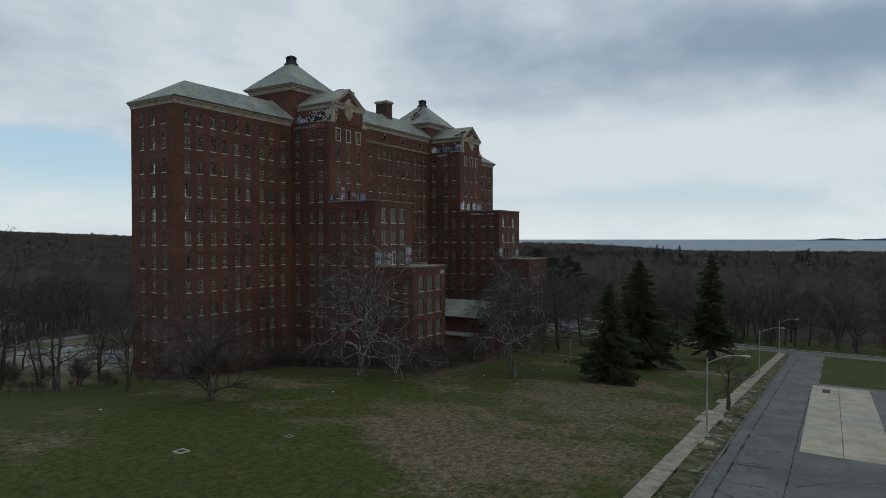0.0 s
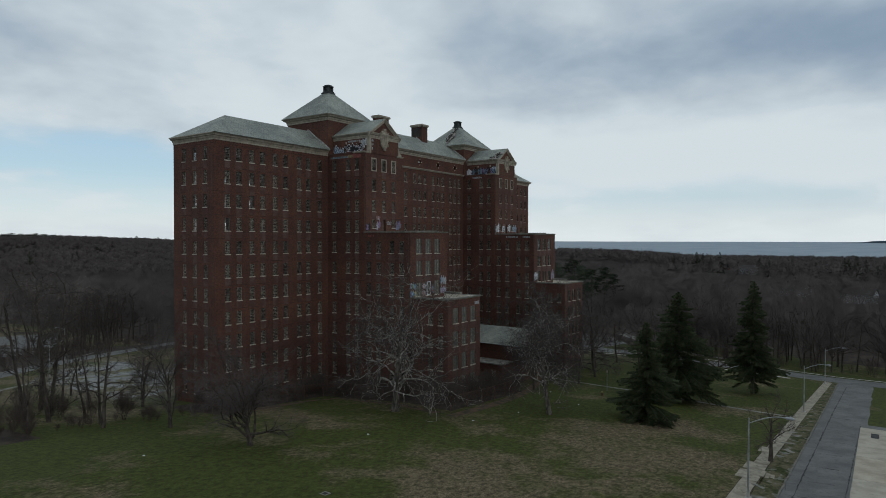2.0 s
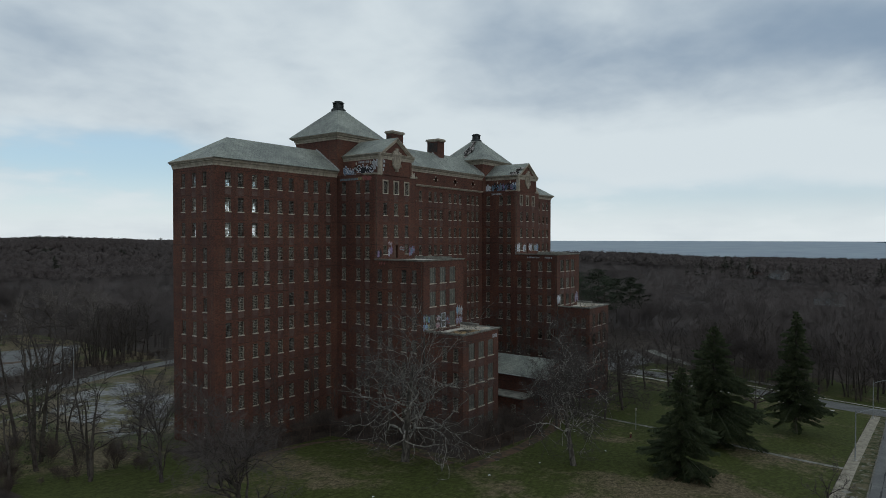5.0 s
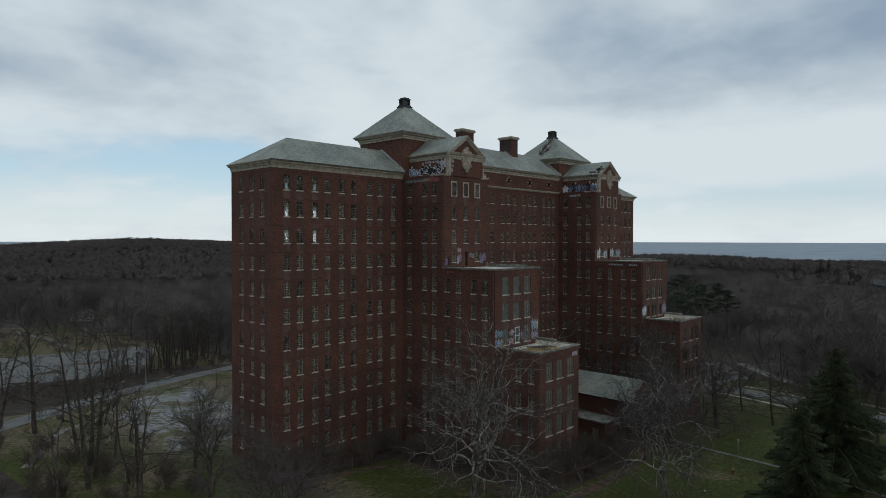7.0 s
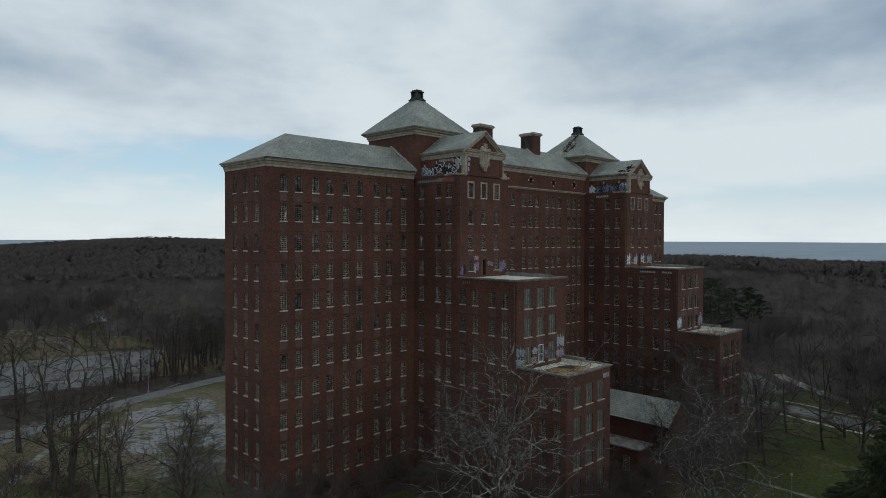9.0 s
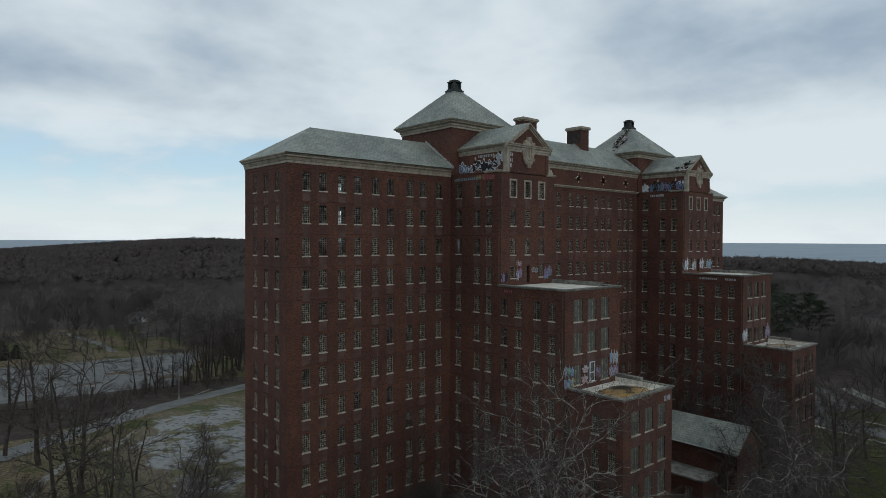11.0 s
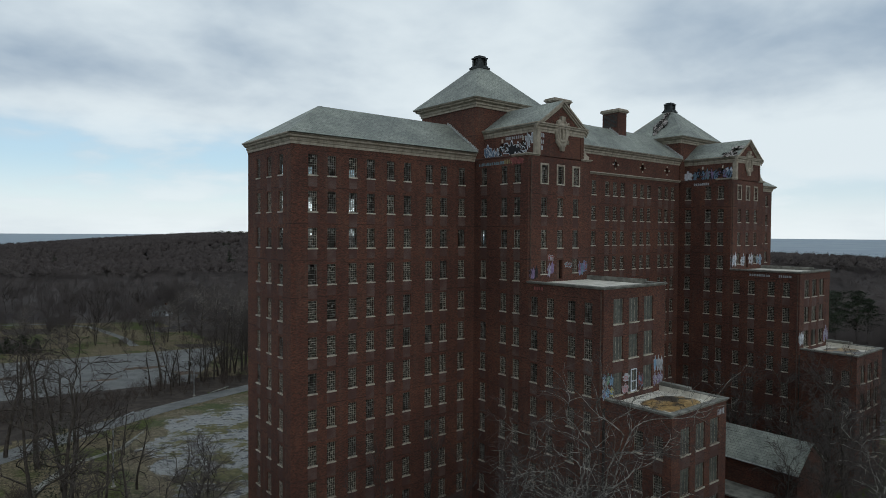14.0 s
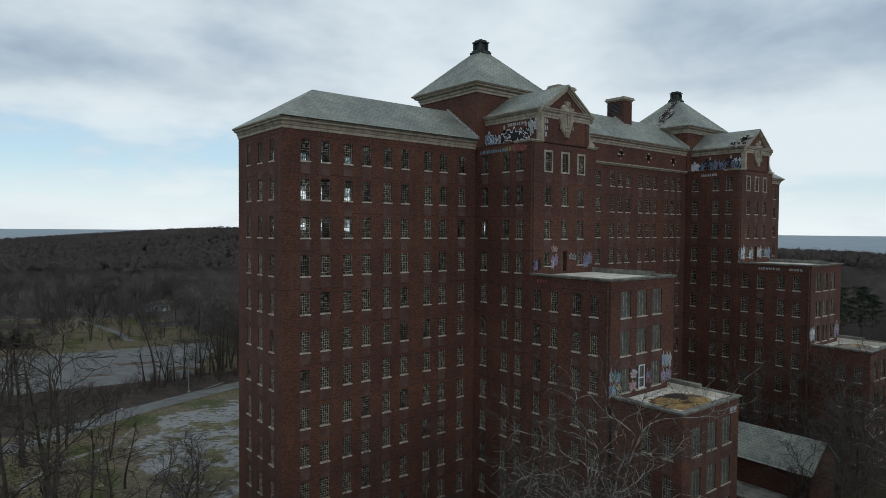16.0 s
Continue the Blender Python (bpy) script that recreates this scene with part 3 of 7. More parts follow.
def patch(name, cx, cy, rx, ry, lift, material, label, category, seed=0, wobble=0.25, turn=0.0, rings=8):
    """An irregular flat area laid on the ground."""
    m = Mesh()
    n = 40
    m.v.append((cx, cy, land(cx, cy) + lift))
    for r in range(1, rings + 1):
        for i in range(n):
            t = 2 * math.pi * i / n
            k = r / rings * (1 + wobble * noise.noise((math.cos(t) * 1.3 + seed, math.sin(t) * 1.3, seed)) * 2)
            ux, uy = rx * k * math.cos(t), ry * k * math.sin(t)
            x = cx + ux * math.cos(turn) - uy * math.sin(turn)
            y = cy + ux * math.sin(turn) + uy * math.cos(turn)
            m.v.append((x, y, land(x, y) + lift))
    for i in range(n):
        e = (i + 1) % n
        q = 1 / rings
        m.f.append((0, 1 + i, 1 + e)), m.uv.append([(0, 0), (q, 0), (q, 0)]), m.mi.append(0)
        for r in range(rings - 1):
            a, b = 1 + r * n, 1 + (r + 1) * n
            m.f.append((a + i, b + i, b + e, a + e)), m.uv.append([(q * (r + 1), 0), (q * (r + 2), 0), (q * (r + 2), 0), (q * (r + 1), 0)]), m.mi.append(0)
    return tagged(part(name, m, material, smooth=True), label, category, kind="structure")


ground()
sea = Mesh()
for i in range(72):
    for r0, r1 in ((0, 700), (700, 1500), (1500, 2300), (2300, 3000), (3000, 3600), (3600, 4100), (4100, 4550), (4550, 4900)):
        quad = []
        for r, a in ((r0, i), (r1, i), (r1, i + 1), (r0, i + 1)):
            t = 2 * math.pi * a / 72
            quad.append((r * math.cos(t), r * math.sin(t), -11.0 + 23.0 * (r / 4900) ** 2))
        sea.quad(quad[:3] if r0 == 0 else quad)
tagged(part("water", sea, M["water"], smooth=True), "calm grey-blue sea reaching the horizon", "sea", kind="structure")

# ---- the hospital building: measures ----
D = 10.3                    # depth of the long range
L = 101.7                   # its length
W1, W2, WH = 28.6, 73.4, 5.3   # middle of each wing, half its width
YF, YB, YL = -8.7, -18.8, -25.9  # fronts of the tall wing, the middle block and the low block
Z_BLOCK, Z_LOW, Z_A, Z_B, Z_T = 29.2, 18.4, 43.9, 46.7, 50.4
STOREY, TOP_SILL, ROWS = 3.6, 40.0, 11
BASE = -4.0
WIN_W, WIN_H = 0.98, 2.0

hospital = tagged(empty("hospital_building"), "abandoned dark red brick hospital tower with grey slate roofs", "building")

SILLS = [TOP_SILL - STOREY * k for k in range(ROWS + 1)]
RNG = random.Random(5)


def wall(o, u, length, z0, z1, holes, thick=0.38, name="wall", mat=None, inner="inside"):
    """A brick wall from o along u, its outside to the right of u, with holes (s0, s1, z0, z1) right through it."""
    u = Vector((*u, 0))
    n = Vector((u.y, -u.x, 0))
    o = Vector((*o, 0))
    ss = sorted({0.0, length, *(round(h[i], 3) for h in holes for i in (0, 1))})
    zs = sorted({z0, z1, *(round(h[i], 3) for h in holes for i in (2, 3))})
    m = Mesh()

    def at(s, z, back):
        p = o + u * s - n * (thick if back else 0)
        return (p.x, p.y, z)

    gone = set()
    for h in holes:
        for i in range(len(ss) - 1):
            if h[0] - 0.002 <= ss[i] and ss[i + 1] <= h[1] + 0.002:
                for j in range(len(zs) - 1):
                    if h[2] - 0.002 <= zs[j] and zs[j + 1] <= h[3] + 0.002:
                        gone.add((i, j))
    for i in range(len(ss) - 1):
        for j in range(len(zs) - 1):
            if (i, j) in gone:
                continue
            a, b, c, d = ss[i], ss[i + 1], zs[j], zs[j + 1]
            uv = [(a, c), (b, c), (b, d), (a, d)]
            m.quad([at(a, c, 0), at(b, c, 0), at(b, d, 0), at(a, d, 0)], uv)
            m.quad([at(b, c, 1), at(a, c, 1), at(a, d, 1), at(b, d, 1)], uv, 1)
    for s0, s1, a, b in holes:
        for p, q in (((s0, a), (s0, b)), ((s0, b), (s1, b)), ((s1, b), (s1, a)), ((s1, a), (s0, a))):
            m.quad([at(*p, 0), at(*q, 0), at(*q, 1), at(*p, 1)], [(0, p[1]), (0.1, q[1]), (thick, q[1]), (thick, p[1])])
    m.quad([at(length, z1, 0), at(0, z1, 0), at(0, z1, 1), at(length, z1, 1)])
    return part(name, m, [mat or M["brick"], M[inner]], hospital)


def sash(seed, w, h, cols, rows, broken, fill="glass", steel="frame", plain=False):
    """Steel sash: one lattice of frame and bars, and the panes that are left in it."""
    rng = random.Random(seed)
    t, iw, ih = 0.045, w - 0.09, h - 0.09
    xs, zs = [-w / 2, -w / 2 + t], [0.0, t]
    for i in range(1, cols):
        b = 0.014 if fill == "glass" else 0.035
        x = -w / 2 + t + iw * i / cols
        xs += [x - b, x + b]
    for j in range(1, rows):
        b = 0.028 if j == rows // 2 else 0.019
        z = t + ih * j / rows
        zs += [z - b, z + b]
    xs += [w / 2 - t, w / 2]
    zs += [h - t, h]
    f, g = Mesh(), Mesh()
    nx = len(xs)
    for y in (0.11, 0.16):
        f.v.extend((x, y, z) for z in zs for x in xs)
    back = nx * len(zs)

    def add(*ids):
        f.f.append(ids)
        f.uv.append(None)
        f.mi.append(0)

    for j in range(len(zs) - 1):
        for i in range(nx - 1):
            a, b, c, d = j * nx + i, j * nx + i + 1, (j + 1) * nx + i + 1, (j + 1) * nx + i
            if plain and not (i % 2 and j % 2):
                add(a, b, c, d)
            elif plain:
                continue
            elif i % 2 and j % 2:
                for p, q in ((a, b), (b, c), (c, d), (d, a)):
                    add(q, p, p + back, q + back)
            else:
                add(a, b, c, d)
                add(back + d, back + c, back + b, back + a)
    core = (rng.uniform(-0.35, 0.35), rng.uniform(0.1, 0.6))
    for i in range(cols):
        for j in range(rows):
            near = math.hypot(((i + 0.5) / cols - 0.5 - core[0]) * 0.8, (j + 0.5) / rows - core[1])
            if rng.random() < broken * (1.75 - 2.3 * near):
                continue
            x0, x1, z0, z1 = xs[2 * i + 1], xs[2 * i + 2], zs[2 * j + 1], zs[2 * j + 2]
            a, b = rng.uniform(-0.006, 0.006), rng.uniform(-0.006, 0.006)
            g.quad([(x0, 0.135 + a, z0), (x1, 0.135 + b, z0), (x1, 0.135 - a, z1), (x0, 0.135 - b, z1)])
    return f.data("window", [M[steel]]), g.data("glazing", [M[fill]])


def sill_mesh(w):
    s = Mesh()
    s.box((-w / 2 - 0.06, -0.10, -0.125), (w / 2 + 0.06, 0.10, -0.015))
    s.box((-w / 2 - 0.045, -0.085, -0.017), (w / 2 + 0.045, 0.10, 0.0))
    return s.data("sill", [M["sill"]])


SASHES = [sash(i, WIN_W, WIN_H, 4, 8, 0.05 + 0.075 * (i % 7)) for i in range(14)]
DARK = [sash(20 + i, WIN_W, WIN_H, 4, 8, 0.55 + 0.10 * (i % 5), steel="dark_frame") for i in range(10)]
FAR_SASHES = [sash(i, WIN_W, WIN_H, 4, 8, 0.05 + 0.075 * (i % 7), plain=True) for i in range(14)]
FAR_DARK = [sash(20 + i, WIN_W, WIN_H, 4, 8, 0.55 + 0.10 * (i % 5), steel="dark_frame", plain=True) for i in range(10)]
REAR_DARK = [sash(220 + i, WIN_W, WIN_H, 2, 4, 0.6 + 0.10 * (i % 5), steel="dark_frame", plain=True) for i in range(10)]
SILL = sill_mesh(WIN_W)
WIDE = [sash(40 + i, 1.62, 2.45, 3, 1, 0.0, "panel") for i in range(3)]
WIDE_SILL = sill_mesh(1.62)


def window(o, u, s, z, kinds=None, sill=None, joined=None):
    """One window in a wall from o along u, its middle at s, its sill at height z."""
    u2 = Vector((*u, 0))
    inward = Vector((-u2.y, u2.x, 0))
    p = Vector((*o, z)) + u2 * s
    m = Matrix(((u2.x, inward.x, 0, p.x), (u2.y, inward.y, 0, p.y), (0, 0, 1, p.z), (0, 0, 0, 1)))
    sets = (DARK, SASHES) if joined is None else (REAR_DARK, REAR_DARK) if joined is rear else (FAR_DARK, FAR_SASHES)
    f, g = RNG.choice(kinds or (sets[0] if RNG.random() < (0.9 if z > 39 else 0.6 if z > 31 else 0.2) else sets[1]))
    if joined is not None:
        joined.append((m, f, g, sill or SILL))
        return
    w = part("window", f, None, hospital)
    w.matrix_basis = m
    tagged(part("glazing", g, None, w), kind="stuff")
    part("sill", sill or SILL, None, w)


def join_windows(items, label):
    for which, name, mat in ((1, "distant_window", M["frame"]), (2, "distant_glazing", M["glass"]), (3, "distant_sill", M["sill"])):
        big = Mesh()
        for it in items:
            me, m = it[which], it[0]
            base = len(big.v)
            big.v.extend(tuple(m @ v.co) for v in me.vertices)
            for p in me.polygons:
                big.f.append(tuple(base + i for i in p.vertices))
                big.uv.append(None)
                big.mi.append(0)
        ob = part(name, big, mat, hospital, label)
        tagged(ob, kind="stuff")


PANELS = []


def face(o, u, length, z0, z1, cols, rows, joined=None, w=WIN_W, h=WIN_H, kinds=None, sill=None, extra=()):
    """A wall with a grid of windows: cols are distances along it, rows the sill heights."""
    holes = [(c - w / 2, c + w / 2, z, z + h) for c in cols for z in rows]
    wall(o, u, length, z0, z1, holes + list(extra))
    PANELS.extend((o, u, c, z, w) for c in cols for z in rows if joined is not rear)
    for c in cols:
        for z in rows:
            window(o, u, c, z, kinds, sill, joined)


def moulding(points, profile, closed, name, material, label="", z=0.0):
    """A stone band: profile (out, up) swept along a line of (x, y), its outside to the right of the way."""
    m = Mesh()
    n = len(points)
    rings = []
    for i in range(n):
        p = Vector(points[i])
        a = (p - Vector(points[i - 1])).normalized() if closed or i else None
        b = (Vector(points[(i + 1) % n]) - p).normalized() if closed or i < n - 1 else None
        a, b = a or b, b or a
        na, nb = Vector((a.y, -a.x)), Vector((b.y, -b.x))
        k = (na + nb) / max(0.2, 1 + na.dot(nb))
        rings.append([(p.x + k.x * o, p.y + k.y * o, z + h) for o, h in profile])
    for i in range(n if closed else n - 1):
        r, q = rings[i], rings[(i + 1) % n]
        for j in range(len(profile)):
            e = (j + 1) % len(profile)
            m.quad([r[j], q[j], q[e], r[e]])
    if not closed:
        m.quad(rings[0][::-1]), m.quad(rings[-1])
    return part(name, m, material, hospital, label)


CORNICE = [(-0.05, -1.05), (0.10, -1.05), (0.10, -0.80), (0.20, -0.72), (0.20, -0.50), (0.48, -0.36), (0.52, -0.20), (0.68, -0.14), (0.70, 0.0), (-0.05, 0.0)]
LEDGE = [(-0.05, -0.30), (0.12, -0.30), (0.16, -0.16), (0.34, -0.10), (0.34, 0.04), (-0.05, 0.10)]
COPING = [(-0.45, -0.02), (0.0, -0.20), (0.07, -0.20), (0.09, -0.10), (0.20, -0.07), (0.20, 0.06), (-0.45, 0.06)]


def slope(m, pts):
    """One roof plane with its courses running level."""
    p = [Vector(q) for q in pts]
    n = (p[1] - p[0]).cross(p[2] - p[0]).normalized()
    h = Vector((0, 0, 1)).cross(n)
    h = h.normalized() if h.length > 1e-4 else Vector((1, 0, 0))
    v = n.cross(h)
    m.quad(pts, [(q.dot(h), q.dot(v)) for q in p])


A_COLS = [2.1, 4.2, 6.65, 8.8, 11.3, 13.5, 16.5, 18.6, 21.3]
B_COLS = [35.5, 37.3, 39.1, 42.2, 44.0, 45.9, 49.0, 50.85, 52.7, 55.8, 57.7, 59.5, 62.6, 64.4, 66.2]
far = []
rear = []


WEST = 0.22                 # the end wall stands this far out


def long_range():
    rows = SILLS[:ROWS]
    face((-WEST, 0), (1, 0), W1 - WH + WEST, BASE, Z_A - 0.9, [c + WEST for c in A_COLS], rows)
    face((-WEST, D + 0.2), (0, -1), D + 0.2, BASE, Z_A - 0.9, [2.8, 5.55, 8.25], rows)
    a, b = W1 + WH, W2 - WH
    round_x = (37.3, 44.0, 50.85, 57.7, 64.4)
    oculi = [(x - a - 0.55, x - a + 0.55, 44.0, 45.1) for x in round_x]
    face((a, 0), (1, 0), b - a, BASE, Z_B - 0.9, [x - a for x in B_COLS], rows, far, extra=oculi)
    for x in round_x:
        ring_plate((a, 0), (1, 0), x - a, 44.55, 0.5, 0.55)
    face((W2 + WH, 0), (1, 0), L - W2 - WH, BASE, Z_A - 0.9, [L - W2 - WH - c for c in A_COLS], rows, far)
    wall((L, 0), (0, 1), D, BASE, Z_A - 0.9, [])
    # rear: openings where daylight comes through
    cols = [2.4 + 2.6 * i for i in range(32)] + [L - x for x in (16.4, 14.0, 12.6, 8.9, 6.9, 3.6)]
    face((L, D + 0.2), (-1, 0), L + WEST, BASE, Z_A - 0.9, cols, rows, rear)
    # floors and inner walls, with the rooms' shade put into their colour
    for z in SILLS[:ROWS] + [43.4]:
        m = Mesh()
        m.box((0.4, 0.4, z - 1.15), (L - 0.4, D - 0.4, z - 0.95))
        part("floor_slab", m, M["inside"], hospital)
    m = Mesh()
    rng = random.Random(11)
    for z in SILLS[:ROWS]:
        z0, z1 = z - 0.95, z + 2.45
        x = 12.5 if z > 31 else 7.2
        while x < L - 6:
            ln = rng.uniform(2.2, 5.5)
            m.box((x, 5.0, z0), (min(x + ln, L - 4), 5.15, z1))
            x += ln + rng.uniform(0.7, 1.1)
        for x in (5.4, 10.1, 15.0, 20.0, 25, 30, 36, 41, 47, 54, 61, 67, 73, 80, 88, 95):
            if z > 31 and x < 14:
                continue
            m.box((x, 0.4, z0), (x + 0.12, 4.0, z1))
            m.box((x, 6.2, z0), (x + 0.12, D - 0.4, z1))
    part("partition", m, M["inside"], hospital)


def hip_end(x0, x1, z, top, left):
    """Roof over one end of the long range; left: the hip is at x0, otherwise at x1."""
    o, y0, y1, ym = 0.72, -0.72, D + 0.72, D / 2
    m = Mesh()
    if left:
        e, r = x0 - o, x0 + 5.4
        slope(m, [(e, y0, z), (x1, y0, z), (x1, ym, top), (r, ym, top)])
        slope(m, [(x1, y1, z), (e, y1, z), (r, ym, top), (x1, ym, top)])
        slope(m, [(e, y1, z), (e, y0, z), (r, ym, top)])
    else:
        e, r = x1 + o, x1 - 5.4
        slope(m, [(x0, y0, z), (e, y0, z), (r, ym, top), (x0, ym, top)])
        slope(m, [(e, y1, z), (x0, y1, z), (x0, ym, top), (r, ym, top)])
        slope(m, [(e, y0, z), (e, y1, z), (r, ym, top)])
    m.quad([(x0 - (o if left else 0), y0, z - 0.04), (x0 - (o if left else 0), y1, z - 0.04), (x1 + (0 if left else o), y1, z - 0.04), (x1 + (0 if left else o), y0, z - 0.04)])
    part("roof", m, M["slate"], hospital)


def roofs():
    hip_end(0, W1 - WH, Z_A, 47.9, True)
    hip_end(W2 + WH, L, Z_A, 47.9, False)
    a, b = W1 + WH, W2 - WH
    tight = [(o * 0.74, z) for o, z in CORNICE]
    moulding([(W1 - WH, D + 0.2), (-WEST, D + 0.2), (-WEST, 0), (W1 - WH, 0)], tight, False, "cornice", M["stone"], z=Z_A)
    moulding([(W2 + WH, 0), (L, 0), (L, D), (W2 + WH, D)], CORNICE, False, "cornice", M["stone"], z=Z_A)
    moulding([(a, 0), (b, 0)], CORNICE, False, "cornice", M["stone"], z=Z_B)
    moulding([(a, 0), (b, 0)], LEDGE, False, "ledge", M["stone"], z=43.15)
    m = Mesh()
    y0, y1, ym, top = -0.72, D + 0.72, D / 2, 51.0
    slope(m, [(a, y0, Z_B), (b, y0, Z_B), (b, ym, top), (a, ym, top)])
    slope(m, [(b, y1, Z_B), (a, y1, Z_B), (a, ym, top), (b, ym, top)])
    m.quad([(a, y0, Z_B - 0.04), (a, y1, Z_B - 0.04), (b, y1, Z_B - 0.04), (b, y0, Z_B - 0.04)])
    part("roof", m, M["slate"], hospital)
    wall((b, D), (-1, 0), b - a, Z_A - 0.9, Z_B - 0.3, [])


def tower(cx):
    """Square stair tower over a wing with its pyramid roof and lantern."""
    cy, h = D / 2, 5.3
    for o, u in (((cx - h, cy - h), (1, 0)), ((cx + h, cy - h), (0, 1)), ((cx + h, cy + h), (-1, 0)), ((cx - h, cy + h), (0, -1))):
        wall(o, u, 2 * h, 42.0, Z_T - 0.9, [])
    moulding([(cx - h, cy - h), (cx + h, cy - h), (cx + h, cy + h), (cx - h, cy + h)], [(o * 1.25, z) for o, z in CORNICE], True, "cornice", M["stone"], z=Z_T)
    e, t = h + 0.92, 0.75
    m = Mesh()
    c = [(-1, -1), (1, -1), (1, 1), (-1, 1)]
    for i in range(4):
        a, b = c[i], c[(i + 1) % 4]
        slope(m, [(cx + a[0] * e, cy + a[1] * e, Z_T), (cx + b[0] * e, cy + b[1] * e, Z_T), (cx + b[0] * t, cy + b[1] * t, 55.7), (cx + a[0] * t, cy + a[1] * t, 55.7)])
    m.quad([(cx + a[0] * e, cy + a[1] * e, Z_T - 0.05) for a in c[::-1]])
    part("roof", m, M["slate"], hospital)
    g = Mesh()
    base = Matrix.Translation((cx, cy, 55.6))
    g.box((-0.95, -0.95, 0), (0.95, 0.95, 0.22), 0, base)
    g.box((-0.80, -0.80, 0.22), (0.80, 0.80, 0.42), 0, base)
    for sx in (-1, 1):
        for sy in (-1, 1):
            g.box((sx * 0.55 - 0.13, sy * 0.55 - 0.13, 0.42), (sx * 0.55 + 0.13, sy * 0.55 + 0.13, 1.35), 0, base)
    g.box((-0.45, -0.45, 0.42), (0.45, 0.45, 1.35), 0, base)
    g.box((-0.76, -0.76, 1.35), (0.76, 0.76, 1.50), 0, base)
    g.box((-0.55, -0.55, 1.50), (0.55, 0.55, 1.70), 0, base)
    part("lantern", g, M["copper"], hospital, "dark copper roof lantern")


def ring_plate(o, u, s, z, r=0.42, box=0.5, keys=True):
    """Round window in a square hole of the wall: brick filling, round stone rim, four keystones."""
    u2 = Vector((*u, 0))
    n = Vector((u2.y, -u2.x, 0))
    c = Vector((*o, z)) + u2 * s
    m, k = Mesh(), Mesh()
    count = 24

    def at(a, b, out):
        p = c + u2 * a + n * out
        return (p.x, p.y, c.z + b)

    for i in range(count):
        t0, t1 = 2 * math.pi * i / count, 2 * math.pi * (i + 1) / count
        q = []
        for t in (t0, t1):
            f = box / max(abs(math.cos(t)), abs(math.sin(t)))
            q.append((math.cos(t) * f, math.sin(t) * f))
        a, b = (math.cos(t0) * r, math.sin(t0) * r), (math.cos(t1) * r, math.sin(t1) * r)
        m.quad([at(*a, -0.01), at(*q[0], -0.01), at(*q[1], -0.01), at(*b, -0.01)])
        m.quad([at(*a, -0.01), at(*b, -0.01), at(*b, -0.35), at(*a, -0.35)])
        g, h = 1.0, 1.17
        ring = [(a[0] * g, a[1] * g), (a[0] * h, a[1] * h), (b[0] * h, b[1] * h), (b[0] * g, b[1] * g)]
        m.quad([at(*w, 0.03) for w in ring])
        m.quad([at(*ring[1], 0.03), at(*ring[1], -0.01), at(*ring[2], -0.01), at(*ring[2], 0.03)])
    part("round_window", m, M["brick"], hospital)
    if keys:
        for t in range(4):
            x, y = math.cos(t * math.pi / 2), math.sin(t * math.pi / 2)
            for f0, f1, w in ((0.92, 1.45, 0.09),):
                p0, p1 = Vector((x * r * f0, y * r * f0)), Vector((x * r * f1, y * r * f1))
                sd = Vector((-y, x)) * w
                q = [p0 - sd * 0.8, p0 + sd * 0.8, p1 + sd * 1.2, p1 - sd * 1.2]
                k.quad([at(*v, 0.07) for v in q[::-1]])
                for e in range(4):
                    a, b = q[e], q[(e + 1) % 4]
                    k.quad([at(*a, 0.07), at(*b, 0.07), at(*b, -0.03), at(*a, -0.03)])
                part("keystone", k, M["sill"], hospital)
                k = Mesh()


def cartouche(cx, y, z):
    """Carved stone shield: a lobed slab, an oval rim and a hollow centre."""
    m = Mesh()
    n = 48

    def outline(k, out):
        pts = []
        for i in range(n):
            t = 2 * math.pi * i / n
            lobe = 1 + 0.045 * math.cos(6 * t) + 0.03 * math.cos(14 * t + 0.6)
            pts.append((cx + 1.08 * k * lobe * math.cos(t), y - out, z + 1.62 * k * lobe * math.sin(t) * (1.0 if math.sin(t) > 0 else 1.05)))
        return pts

    rings = [outline(1.0, 0.0), outline(1.0, 0.16), outline(0.86, 0.30), outline(0.70, 0.24), outline(0.60, 0.34), outline(0.50, 0.30), outline(0.46, 0.14)]
    for a, b in zip(rings, rings[1:]):
        for i in range(n):
            e = (i + 1) % n
            m.quad([a[i], a[e], b[e], b[i]])
    m.quad(rings[-1])
    for dx in (-0.17, 0.05):
        m.box((cx + dx, y - 0.22, z - 0.7), (cx + dx + 0.12, y - 0.10, z + 0.7))
    m.box((cx - 0.35, y - 0.36, z + 1.4), (cx + 0.35, y - 0.02, z + 1.85))
    m.box((cx - 0.28, y - 0.33, z - 2.0), (cx + 0.28, y - 0.02, z - 1.5))
    for s in (-1, 1):
        for f in (-1, 1):
            m.tube([(cx + s * 0.7, y - 0.12, z + f * 0.95), (cx + s * 0.98, y - 0.22, z + f * 1.12), (cx + s * 1.05, y - 0.2, z + f * 0.85), (cx + s * 0.85, y - 0.2, z + f * 0.75)], [0.16, 0.15, 0.12, 0.07], 6)
    part("cartouche", m, M["stone"], hospital, "carved pale stone shield in the gable")


